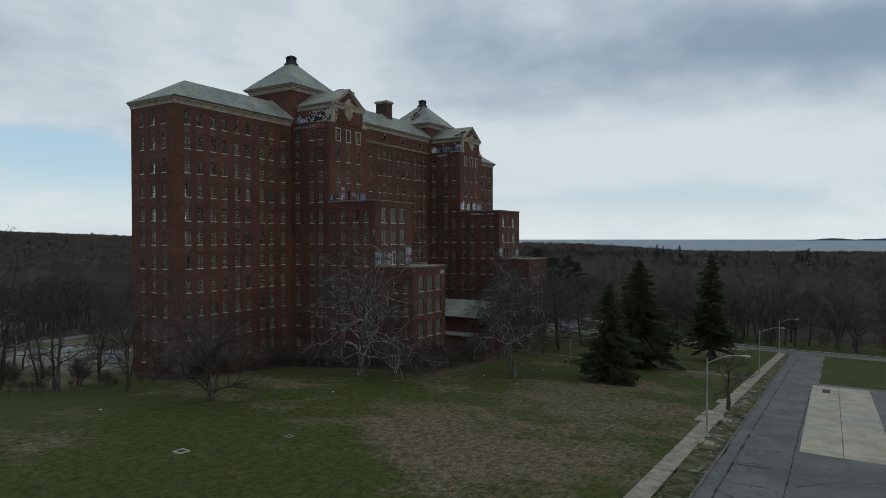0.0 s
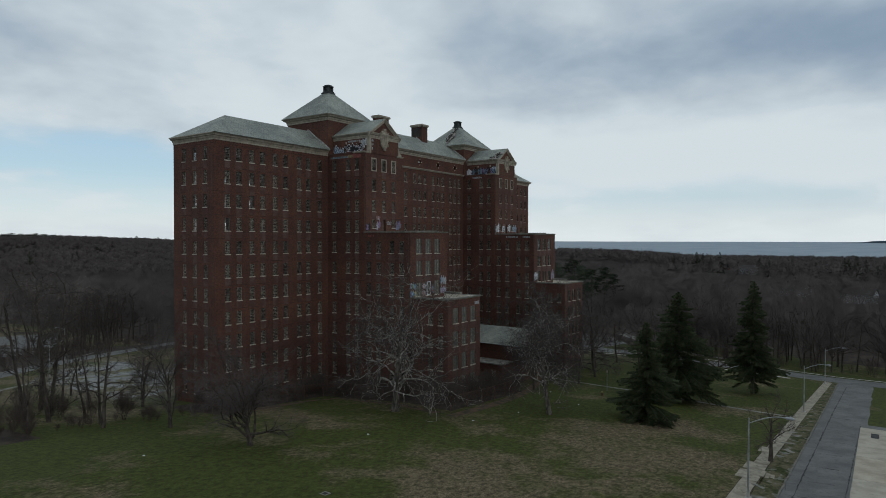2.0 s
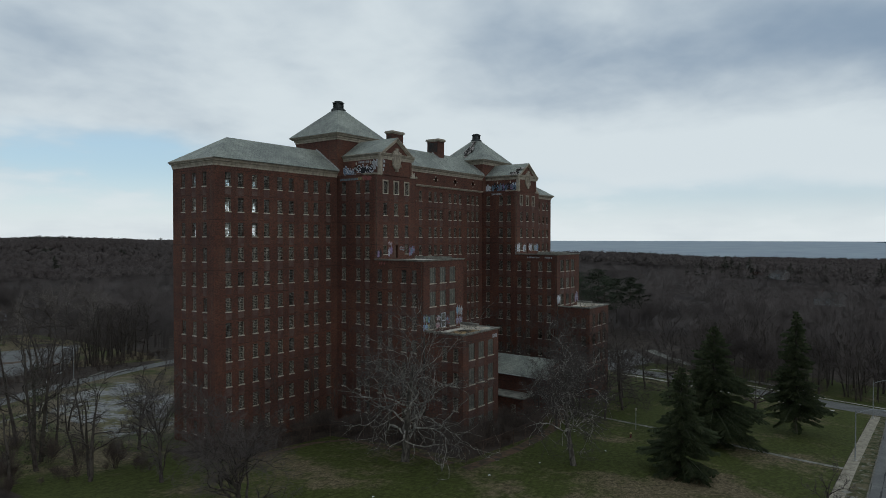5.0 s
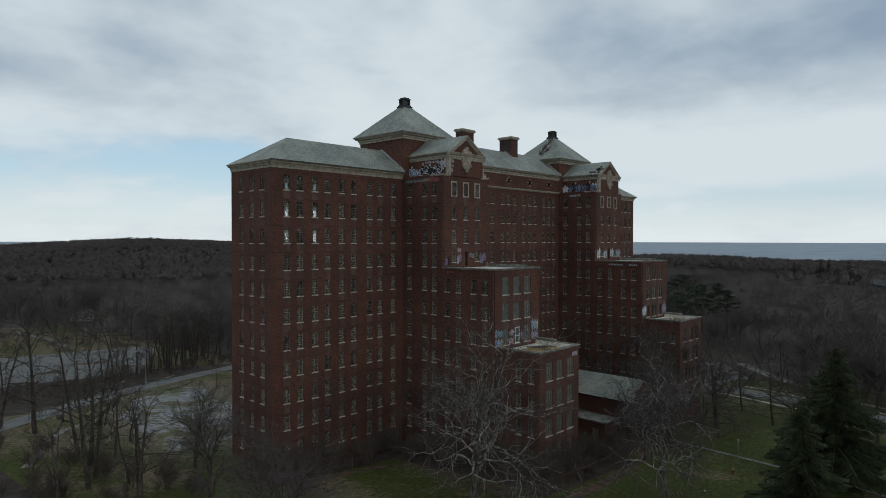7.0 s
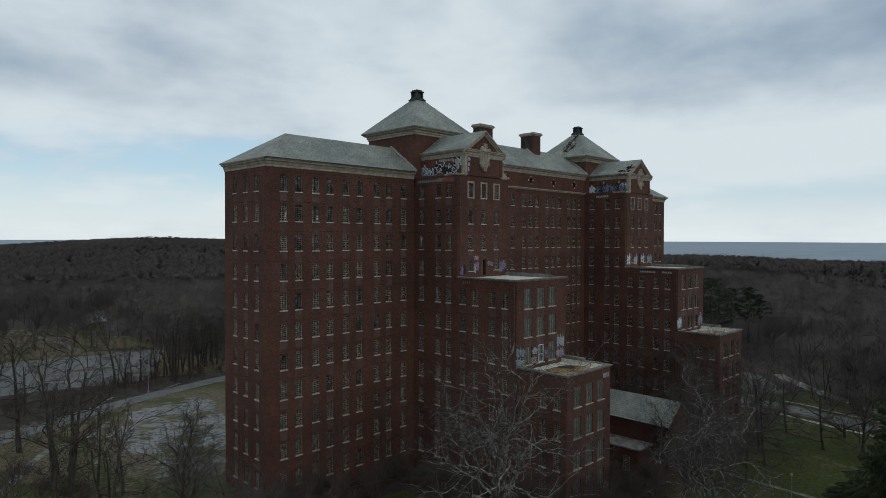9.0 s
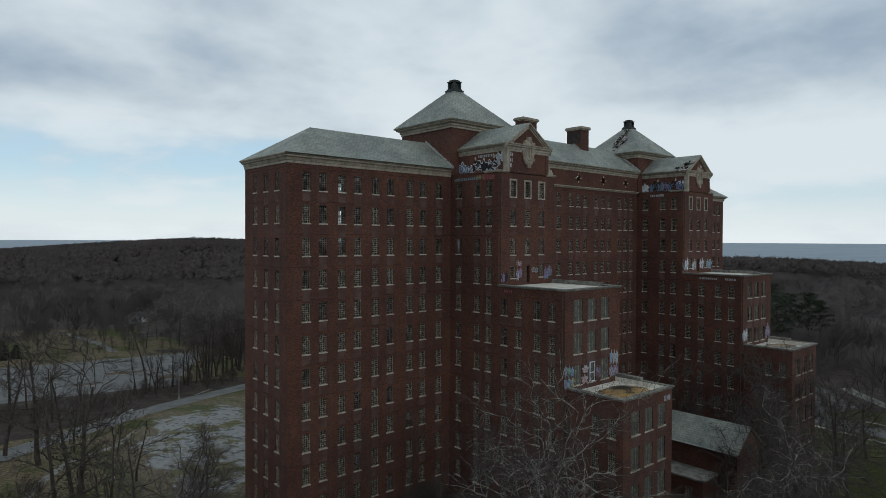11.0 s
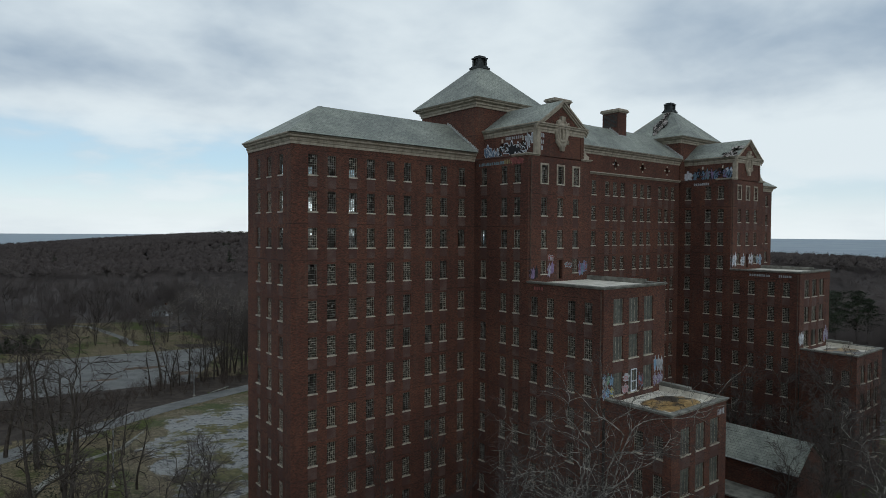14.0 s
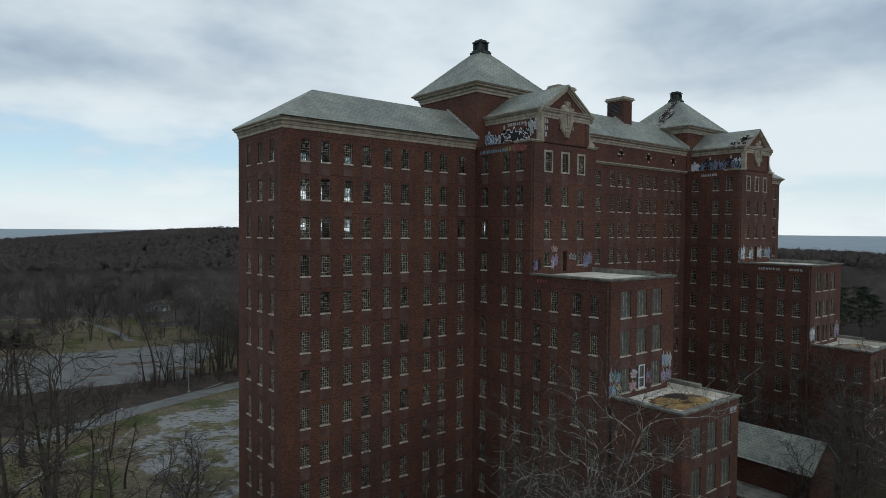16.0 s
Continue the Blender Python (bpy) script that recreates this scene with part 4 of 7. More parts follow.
def surround(o, u, s, z, w, h):
    """Stone frame round a window."""
    u2 = Vector((*u, 0))
    inward = Vector((-u2.y, u2.x, 0))
    p = Vector((*o, z)) + u2 * s
    t = Matrix(((u2.x, inward.x, 0, p.x), (u2.y, inward.y, 0, p.y), (0, 0, 1, p.z), (0, 0, 0, 1)))
    m = Mesh()
    b = 0.2
    m.box((-w / 2 - b, -0.05, -0.16), (-w / 2, 0.02, h + b), 0, t)
    m.box((w / 2, -0.05, -0.16), (w / 2 + b, 0.02, h + b), 0, t)
    m.box((-w / 2, -0.05, h), (w / 2, 0.02, h + b), 0, t)
    part("window_surround", m, M["stone"], hospital)


def pipe(x, y, z0, z1):
    m = Mesh()
    m.tube([(x, y, z0), (x, y, z1)], [0.07, 0.07], 8)
    for z in np.arange(z0 + 1.5, z1, 3.6):
        m.tube([(x, y, z), (x, y, z + 0.12)], [0.10, 0.10], 8)
    part("downpipe", m, M["rust"], hospital, "rusty brown rainwater pipe")


def flashing(a, b):
    """Stepped lead strip where a roof meets a wall."""
    m = Mesh()
    a, b = Vector(a), Vector(b)
    n = max(4, int((b - a).length / 0.32))
    for i in range(n):
        p, q = a.lerp(b, i / n), a.lerp(b, (i + 1) / n)
        top = max(p.z, q.z) + 0.16
        lo = Vector((min(p.x, q.x) - 0.025, min(p.y, q.y) - 0.025, min(p.z, q.z) - 0.04))
        hi = Vector((max(p.x, q.x) + 0.025, max(p.y, q.y) + 0.025, top))
        m.box(lo, hi)
    part("flashing", m, M["lead"], hospital)


def wing(cx, joined):
    x0, x1 = cx - WH, cx + WH
    left = [1.65, 5.0, 7.05]
    rows = SILLS[:ROWS]
    # tall part: flanks and front
    face((x0, 0), (0, -1), -YF, BASE, 43.0, left, rows, joined)
    face((x1, YF), (0, 1), -YF, BASE, 43.0, [-YF - c for c in left], rows, far)
    door = (4.8, 5.8, Z_BLOCK + 0.05, Z_BLOCK + 2.2)
    front = [2.6, 5.3, 8.0]
    holes = [door] + [(c - 0.49, c + 0.49, 29.9, 31.6) for c in (2.6, 8.0)]
    face((x0, YF), (1, 0), 2 * WH, Z_BLOCK - 0.3, 43.0, front, SILLS[:3], joined, extra=holes)
    for c in front:
        surround((x0, YF), (1, 0), c, SILLS[0], WIN_W, WIN_H)
    for c in (2.6, 8.0):
        f, g = SASHES[3 + int(c)]
        w = part("window", f, None, hospital)
        w.matrix_basis = Matrix.Translation((x0 + c, YF, 29.9)) @ Matrix.Diagonal((1, 1, 0.85, 1))
        part("sill", SILL, None, w)
    m = Mesh()
    m.box((x0 + 4.8, YF + 0.12, Z_BLOCK + 0.05), (x0 + 5.35, YF + 0.18, Z_BLOCK + 2.2))
    part("door", m, M["rust"], hospital, "half open dark terrace door")
    # middle block
    blk = [1.05, 3.3, 6.15, 8.25]
    face((x0, YF), (0, -1), YF - YB, BASE, Z_BLOCK - 0.1, blk, SILLS[4:ROWS], joined)
    face((x1, YB), (0, 1), YF - YB, BASE, Z_BLOCK - 0.1, [YF - YB - c for c in blk], SILLS[4:ROWS], far)
    big = [2.35, 4.95, 7.55]
    face((x0, YB), (1, 0), 2 * WH, Z_LOW - 0.9, Z_BLOCK - 0.1, big, [25.55, 21.95, 18.45], joined, 1.62, 2.45, WIDE, WIDE_SILL)
    moulding([(x0, YF), (x0, YB), (x1, YB), (x1, YF)], COPING, False, "coping", M["coping"], z=Z_BLOCK)
    m = Mesh()
    m.box((x0 + 0.3, YB + 0.3, Z_BLOCK - 0.55), (x1 - 0.3, YF - 0.01, Z_BLOCK - 0.20))
    part("terrace", m, M["pale"], hospital, "pale bare roof terrace")
    m = Mesh()
    m.box((x1 - 0.42, YB + 2.2, Z_BLOCK - 0.2), (x1 - 0.12, YF - 0.02, Z_BLOCK + 0.30))
    part("parapet", m, M["coping"], hospital)
    d = Mesh()
    dx = x0 + big[1] + 0.15
    for a, b, c, e in ((-0.5, -0.4, 0, 2.3), (0.4, 0.5, 0, 2.3), (-0.4, 0.4, 2.2, 2.3), (-0.4, 0.4, 0.0, 0.12), (-0.4, 0.4, 1.0, 1.1)):
        d.box((dx + a, YB - 0.04, 18.45 + c), (dx + b, YB + 0.04, 18.45 + e))
    if cx == W1:
        part("door", d, M["white"], hospital, "white framed glazed terrace door")
    else:
        # solid panel; the open doorway's darkness is put into its colour
        d = Mesh()
        d.box((dx - 0.5, YB - 0.05, 18.45), (dx + 0.35, YB + 0.04, 20.75))
        part("door", d, M["inside"], hospital, "flat dark panel standing for the open terrace doorway")
    pipe(x0 - 0.1, YB + 0.25, Z_LOW - 12, Z_BLOCK - 0.4)
    pipe(x0 + 0.35, YF - 0.1, Z_BLOCK, 42.5)
    # low block
    lx0, lx1 = cx - 4.85, cx + 4.85
    low = [14.2, 10.6, 7.0, 3.4]
    face((lx0, YB), (0, -1), YB - YL, BASE, Z_LOW - 0.1, [3.7, 5.75], low, joined)
    face((lx1, YL), (0, 1), YB - YL, BASE, Z_LOW - 0.1, [1.4, 3.4], low, far)
    face((lx0, YL), (1, 0), lx1 - lx0, BASE, Z_LOW - 0.1, [2.25, 4.85, 7.45], [14.4, 10.7, 7.0, 3.3], joined, 1.62, 2.45, WIDE, WIDE_SILL)
    moulding([(lx0, YB), (lx0, YL), (lx1, YL), (lx1, YB)], COPING, False, "coping", M["coping"], z=Z_LOW)
    m = Mesh()
    m.box((lx0 + 0.40, YL + 0.40, Z_LOW - 1.0), (lx1 - 0.40, YB - 0.01, Z_LOW - 0.55))
    for a, b in (((lx0 + 0.36, YL + 0.36), (lx0 + 0.46, YB)), ((lx1 - 0.46, YL + 0.36), (lx1 - 0.36, YB)), ((lx0 + 0.46, YL + 0.36), (lx1 - 0.46, YL + 0.46))):
        m.box((*a, Z_LOW - 0.55), (*b, Z_LOW - 0.02))
    part("terrace", m, M["pale"], hospital, "pale flat roof inside a low parapet")
    m = Mesh()
    m.box((lx1 - 0.55, YB - 3.4, Z_LOW + 0.06), (lx1 + 0.1, YB - 0.02, Z_LOW + 0.36))
    part("parapet", m, M["coping"], hospital)
    pts = []
    for i in range(90):
        t = 2 * math.pi * i / 90
        k = 0.95 + 0.45 * noise.noise((math.cos(t) * 1.3 + cx, math.sin(t) * 1.3, 2)) + 0.16 * noise.noise((math.cos(t) * 5 + cx, math.sin(t) * 5, 7))
        pts.append((cx + 0.5 + min(3.5, 3.8 * k) * math.cos(t), (YB + YL) / 2 - 0.2 + min(2.6, 2.6 * k) * math.sin(t), Z_LOW - 0.54))
    m = Mesh()
    m.quad(pts)
    part("puddle", m, M["puddle"], hospital, "rusty brown standing water on the roof")
    # unseen floors and inner walls, added to keep the wing's rooms dark
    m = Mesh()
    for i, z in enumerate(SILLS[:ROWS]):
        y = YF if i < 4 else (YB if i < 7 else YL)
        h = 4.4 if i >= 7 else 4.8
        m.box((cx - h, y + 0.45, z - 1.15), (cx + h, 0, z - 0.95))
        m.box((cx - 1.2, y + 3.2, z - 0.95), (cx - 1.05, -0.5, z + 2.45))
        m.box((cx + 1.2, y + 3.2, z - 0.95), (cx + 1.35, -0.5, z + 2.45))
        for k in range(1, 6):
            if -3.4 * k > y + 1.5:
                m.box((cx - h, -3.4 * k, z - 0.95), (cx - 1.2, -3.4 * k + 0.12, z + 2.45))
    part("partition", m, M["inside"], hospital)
    # flat top of the tall part behind a low parapet
    m = Mesh()
    m.box((x0 + 0.2, YF + 0.2, 42.6), (x1 - 0.2, 0, 42.9))
    part("flat_roof", m, M["tar"], hospital)
    moulding([(x0, YF + 2.5), (x0, YF), (x0 + 1.7, YF)], COPING, False, "coping", M["stone"], z=43.1)
    moulding([(x0, 0), (x0, YF + 2.5)], [(-0.45, -0.02), (0.0, -0.12), (0.06, -0.12), (0.08, 0.02), (-0.45, 0.04)], False, "coping", M["washed_brick"], z=43.1)
    moulding([(x1 - 1.7, YF), (x1, YF), (x1, 0)], COPING, False, "coping", M["stone"], z=43.1)
    # attic storey with its gable
    gx0, gx1 = cx - 3.95, cx + 3.95
    ez, pz = 46.7, 49.45
    eyes = [3.3, 6.6]
    wall((gx0, 0), (0, -1), -YF, 42.9, ez - 0.3, [(c - 0.55, c + 0.55, 43.75, 44.85) for c in eyes])
    for c in eyes:
        ring_plate((gx0, 0), (0, -1), c, 44.3, 0.5, 0.55, keys=False)
        k = Mesh()
        k.box((gx0 - 0.08, -c - 0.1, 44.85), (gx0, -c + 0.1, 45.3))
        part("keystone", k, M["sill"], hospital)
    wall((gx1, YF), (0, 1), -YF, 42.9, ez - 0.3, [])
    wall((gx0, YF), (1, 0), gx1 - gx0, 42.9, ez - 0.3, [])
    m = Mesh()
    m.quad([(gx0, YF, ez - 0.3), (gx1, YF, ez - 0.3), (cx, YF, pz - 0.35)], [(0, ez), (7.9, ez), (3.95, pz)])
    part("wall", m, M["brick"], hospital)
    trim = [(o * 0.62, z * 0.95) for o, z in CORNICE]
    moulding([(gx0, 0), (gx0, YF), (gx1, YF), (gx1, 0)], trim, False, "cornice", M["stone"], z=ez - 0.1)
    m = Mesh()
    m.box((gx0 - 0.12, YF - 0.12, 43.1), (gx0 + 0.42, YF + 0.5, ez - 0.9))
    part("pier", m, M["stone"], hospital, "grey stone corner pier")
    for i in range(8):
        m = Mesh()
        m.box((gx1 - 0.55, YF - 0.06, 43.15 + 0.34 * i), (gx1 + 0.06, YF + 0.4, 43.43 + 0.34 * i))
        part("quoin", m, M["brick"], hospital)
    # scroll beside the gable
    m = Mesh()
    prof = [(0.0, 0.0), (1.05, 0.0), (1.1, 0.28), (0.85, 0.42), (0.55, 0.6), (0.32, 0.95), (0.2, 1.4), (0.0, 1.6)]
    for s, ox in ((1, gx1 + 0.08),):
        fr = [(ox + s * a, YF + 0.05, 43.16 + b) for a, b in prof]
        bk = [(x, YF + 0.45, z) for x, y, z in fr]
        m.quad(fr), m.quad(bk[::-1])
        for i in range(len(prof)):
            e = (i + 1) % len(prof)
            m.quad([fr[i], bk[i], bk[e], fr[e]])
    part("scroll", m, M["stone"], hospital)
    cartouche(cx, YF, 45.75)
    m = Mesh()
    e = 0.45
    drop = e * (pz - ez) / 3.95
    for s in (-1, 1):
        pts = [(cx + s * (3.95 + e), YF - 0.35, ez - drop), (cx, YF - 0.35, pz), (cx, 0, pz), (cx + s * (3.95 + e), 0, ez - drop)]
        slope(m, pts[::-1] if s > 0 else pts)
    part("roof", m, M["slate"], hospital)
    flashing((cx - 4.35, -0.03, ez - 0.1), (cx, -0.03, pz + 0.02))
    # raking cornice
    for s in (-1, 1):
        r = Mesh()
        a, b = Vector((cx + s * (3.95 + e), 0, ez - drop)), Vector((cx, 0, pz))
        for d0, d1, out in ((0.02, 0.26, 0.40), (0.26, 0.50, 0.26), (0.50, 0.72, 0.12)):
            q = [(a.x, a.z - d0), (b.x, b.z - d0), (b.x, b.z - d1), (a.x, a.z - d1)]
            r.quad([(x, YF - out, z) for x, z in (q if s > 0 else q[::-1])])
            r.quad([(x, YF + 0.02, z) for x, z in (q[::-1] if s > 0 else q)])
            for i in range(4):
                (xa, za), (xb, zb) = q[i], q[(i + 1) % 4]
                r.quad([(xa, YF - out, za), (xa, YF + 0.02, za), (xb, YF + 0.02, zb), (xb, YF - out, zb)])
        part("raking_cornice", r, M["stone"], hospital)


def chimney(x0, x1, y0, y1, top):
    m = Mesh()
    m.box((x0, y0, 47), (x1, y1, top))
    ob = part("chimney", m, M["brick"], hospital)
    c = Mesh()
    c.box((x0 - 0.12, y0 - 0.12, top), (x1 + 0.12, y1 + 0.12, top + 0.18))
    c.box((x0 - 0.28, y0 - 0.28, top + 0.18), (x1 + 0.28, y1 + 0.28, top + 0.4))
    c.box((x0 - 0.18, y0 - 0.18, top + 0.4), (x1 + 0.18, y1 + 0.18, top + 0.58))
    part("chimney_cap", c, M["stone"], ob)
    for i in range(10):
        g = Mesh()
        g.box((x0 - 0.06, y0 + 0.3, 51.2 + i * 0.2), (x0 + 0.02, y1 - 0.3, 51.3 + i * 0.2))
        part("louvre", g, M["copper"], ob, "dark metal louvre")
    if y0 < D / 2 - 0.5:
        foot = Z_B + (51.0 - Z_B) * (y0 + 0.72) / (D / 2 + 0.72)
        flashing((x0 - 0.02, y0, foot), (x0 - 0.02, D / 2, 51.0))
        flashing((x0, y0 - 0.03, foot - 0.05), (x1, y0 - 0.03, foot - 0.05))


def dentils():
    m = Mesh()
    for i in range(int(23 / 0.26)):
        x = 0.1 + 0.26 * i
        m.box((x, -0.24, Z_A - 0.60), (x + 0.15, -0.14, Z_A - 0.48))
    for i in range(int(10 / 0.26)):
        y = 0.1 + 0.26 * i
        m.box((-WEST - 0.24, y, Z_A - 0.60), (-WEST - 0.14, y + 0.15, Z_A - 0.48))
    tagged(part("dentil", m, M["stone"], hospital), kind="stuff")


def panels():
    """Washed-out brick beds under the sills."""
    m = Mesh()
    rng = random.Random(8)
    for o, u, c, z, w in PANELS:
        u2 = Vector((*u, 0))
        n = Vector((u2.y, -u2.x, 0))
        h = rng.uniform(0.9, 1.35)
        q = []
        for s, t in ((-1, -0.16 - h), (1, -0.16 - h), (1, -0.16), (-1, -0.16)):
            p = Vector((*o, z)) + u2 * (c + s * w * 0.5) + n * 0.006
            q.append((p.x, p.y, z + t))
        m.quad(q, [(c - w / 2, z - h), (c + w / 2, z - h), (c + w / 2, z), (c - w / 2, z)])
    tagged(part("spandrel", m, M["washed_brick"], hospital, "washed-out brick under the window sills"), kind="stuff")


def torn_slates(rows, seed, corners):
    """Lifted and broken slates with bare boards showing: corners are the four corners of the torn area on the roof."""
    rng = random.Random(seed)
    a, b, c, d = (Vector(p) for p in corners)
    n = (b - a).cross(d - a).normalized()
    if n.z < 0:
        n = -n
    light, dark = Mesh(), Mesh()
    for i in range(rows):
        s, t = rng.random(), rng.random()
        if abs(s - 0.5) > 0.5 * (0.55 + 0.45 * math.sin(t * 9 + seed)):
            continue
        p = a.lerp(b, s).lerp(d.lerp(c, s), t) + n * rng.uniform(0.04, 0.16)
        w, h = rng.uniform(0.10, 0.28), rng.uniform(0.12, 0.4)
        x = (b - a).normalized() * w + n * rng.uniform(-0.1, 0.1)
        y = (d - a).normalized() * h + n * rng.uniform(-0.12, 0.12)
        (light if rng.random() < 0.62 else dark).quad([tuple(p - x - y), tuple(p + x - y), tuple(p + x + y), tuple(p - x + y)])
    tagged(part("torn_slate", light, M["board"], hospital, "lifted slates and bare pale boards"), kind="stuff")
    # dark pieces stand for gaps, their blackness put into the colour
    tagged(part("torn_slate", dark, M["hole"], hospital), kind="stuff")


def graffiti(o, u, s0, s1, z0, z1, fills, outline, count, seed, name="graffiti"):
    """Spray-painted bubble shapes side by side on a wall: an outline under each filling."""
    rng = random.Random(seed)
    u2 = Vector((*u, 0))
    n = Vector((u2.y, -u2.x, 0))
    layers = {}
    step = (s1 - s0) / count
    for k in range(count):
        cs, cz = s0 + step * (k + 0.5) + rng.uniform(-0.1, 0.1) * step, (z0 + z1) / 2 + rng.uniform(-0.12, 0.12) * (z1 - z0)
        rx, rz = step * rng.uniform(0.5, 0.72), (z1 - z0) * rng.uniform(0.34, 0.5)
        ph = rng.uniform(0, 9)
        base = 0.004 + 0.0006 * (k % 3)
        for key, grow, lift in ((outline, 1.0, base), (rng.choice(fills), 0.84, base + 0.004)):
            pts = []
            for i in range(30):
                t = 2 * math.pi * i / 30
                r = grow * (1 + 0.30 * math.sin(3 * t + ph) * math.cos(2 * t - ph) + 0.16 * math.sin(7 * t + ph))
                p = Vector((*o, 0)) + u2 * (cs + rx * r * math.cos(t)) + n * lift
                pts.append((p.x, p.y, cz + rz * r * math.sin(t)))
            layers.setdefault(key, Mesh()).quad(pts)
        # strokes over the filling
        key = outline if rng.random() < 0.6 else rng.choice(fills)
        for j in range(3):
            a0 = rng.uniform(0, 6.28)
            line = []
            for i in range(7):
                t = a0 + i * 0.45
                r = 0.42 * (1 + 0.4 * math.sin(2 * t + ph + j))
                line.append((cs + rx * r * math.cos(t), cz + rz * r * math.sin(t)))
            for (sa, za), (sb, zb) in zip(line, line[1:]):
                d = Vector((sb - sa, zb - za)).normalized() * 0.05
                q = []
                for s, z in ((sa - d.y, za + d.x), (sa + d.y, za - d.x), (sb + d.y, zb - d.x), (sb - d.y, zb + d.x)):
                    p = Vector((*o, 0)) + u2 * s + n * (base + 0.009)
                    q.append((p.x, p.y, z))
                layers.setdefault(key, Mesh()).quad(q)
    for key, m in layers.items():
        tagged(part(name, m, M[key], hospital, "spray-painted shapes on the brick"), kind="stuff")


def scrawl(o, u, s0, s1, z, h, key, seed):
    """A line of unreadable writing, as plain bars."""
    rng = random.Random(seed)
    u2 = Vector((*u, 0))
    n = Vector((u2.y, -u2.x, 0))
    m = Mesh()
    s = s0
    while s < s1:
        w = rng.uniform(0.12, 0.3)
        q = []
        for a, b in ((s, z), (s + w, z), (s + w, z + h * rng.uniform(0.7, 1)), (s, z + h)):
            p = Vector((*o, 0)) + u2 * a + n * 0.007
            q.append((p.x, p.y, b))
        m.quad(q)
        s += w + rng.uniform(0.06, 0.14)
    tagged(part("graffiti", m, M[key], hospital, "row of faded painted bars"), kind="stuff")


def paint_walls():
    for cx, fills, line, seed in ((W1, ["black", "black", "silver"], "white", 1), (W2, ["blue", "violet", "teal", "black", "blue"], "black", 2)):
        gx0 = cx - 3.95
        o, u = (gx0, 0), (0, -1)
        if cx == W1:
            graffiti(o, u, 0.2, 1.3, 43.2, 45.2, ["blue", "silver"], "white", 1, 15)
            graffiti(o, u, 1.2, 3.2, 43.1, 44.5, ["silver", "black", "blue"], "white", 4, 11)
            graffiti(o, u, 3.4, 7.2, 43.1, 44.9, ["black"], "white", 4, 12)
            graffiti(o, u, 7.0, 8.3, 43.9, 45.6, ["silver", "blue"], "white", 2, 13)
            scrawl(o, u, 3.8, 6.6, 45.1, 0.35, "silver", 3)
            scrawl((cx - WH, 0), (0, -1), 0.8, 4.8, 42.2, 0.36, "teal", 4)
            scrawl((cx - WH, 0), (0, -1), 5.0, 6.2, 42.2, 0.5, "ochre", 5)
            graffiti((cx - WH, 0), (0, -1), 6.2, 7.8, 42.0, 42.9, ["red"], "red", 2, 14)
            scrawl((gx0, YF), (1, 0), 0.65, 0.95, 43.6, 0.5, "silver", 6)
            scrawl((gx0, YF), (1, 0), 0.65, 0.95, 44.3, 0.5, "silver", 7)
            scrawl((gx0, YF), (1, 0), 0.65, 0.95, 45.0, 0.5, "silver", 8)
        else:
            graffiti(o, u, 0.2, 1.6, 43.0, 44.8, ["white"], "silver", 1, 21)
            graffiti(o, u, 1.6, 7.9, 43.0, 44.9, fills, line, 9, 22)
            graffiti(o, u, 6.9, 8.4, 43.4, 45.0, ["violet", "white"], "blue", 2, 23)
            scrawl((cx - WH, 0), (0, -1), 2.6, 5.2, 42.2, 0.4, "silver", 9)
        o, u = (cx - WH, YF), (1, 0)
        if cx == W1:
            graffiti(o, u, 0.3, 1.7, 29.5, 31.0, ["violet", "blue", "black"], "black", 3, 31)
            graffiti(o, u, 3.3, 4.3, 29.7, 31.2, ["violet", "red", "silver"], "violet", 2, 32)
            graffiti(o, u, 3.4, 4.2, 31.3, 32.0, ["red"], "silver", 2, 35)
            graffiti(o, u, 6.3, 7.3, 30.4, 31.2, ["teal", "red"], "silver", 2, 33)
            graffiti(o, u, 8.7, 10.2, 29.6, 31.2, ["red", "violet", "teal"], "blue", 4, 34)
            scrawl((cx - WH, YF), (0, -1), 1.0, 2.2, 28.35, 0.35, "red", 5)
        else:
            graffiti(o, u, 0.1, 2.0, 29.4, 31.7, ["white", "teal", "black"], "silver", 3, 41)
            graffiti(o, u, 3.3, 4.5, 29.5, 31.3, ["silver", "teal"], "white", 2, 42)
            graffiti(o, u, 6.1, 7.3, 29.5, 31.3, ["silver", "blue"], "white", 2, 43)
            graffiti(o, u, 8.6, 10.2, 29.5, 31.5, ["teal", "blue"], "silver", 2, 44)
            scrawl((cx - WH, YF), (0, -1), 3.0, 6.0, 28.3, 0.35, "silver", 15)
            scrawl((cx - WH, YF), (0, -1), 7.2, 8.8, 28.3, 0.35, "silver", 16)
        o = (cx - WH, YB)
        if cx == W1:
            graffiti(o, u, 0.0, 1.6, 18.3, 19.6, ["sky", "yellow", "blue", "violet"], "silver", 3, 51)
            graffiti(o, u, 0.0, 1.6, 19.5, 20.8, ["sky", "green", "silver"], "blue", 3, 55)
            graffiti(o, u, 3.2, 4.1, 18.5, 19.6, ["pink"], "silver", 1, 52)
            graffiti(o, u, 3.2, 4.1, 19.5, 20.5, ["pink", "silver"], "silver", 1, 56)
            graffiti(o, u, 5.9, 6.7, 18.7, 20.1, ["sky", "red"], "blue", 2, 53)
            graffiti(o, u, 8.6, 10.3, 18.5, 20.0, ["silver", "violet", "sky"], "silver", 3, 54)
            graffiti(o, u, 8.7, 10.3, 19.8, 21.6, ["yellow", "sky", "silver"], "silver", 3, 57)
        else:
            graffiti(o, u, 0.0, 1.5, 18.5, 20.6, ["silver", "white"], "silver", 3, 61)
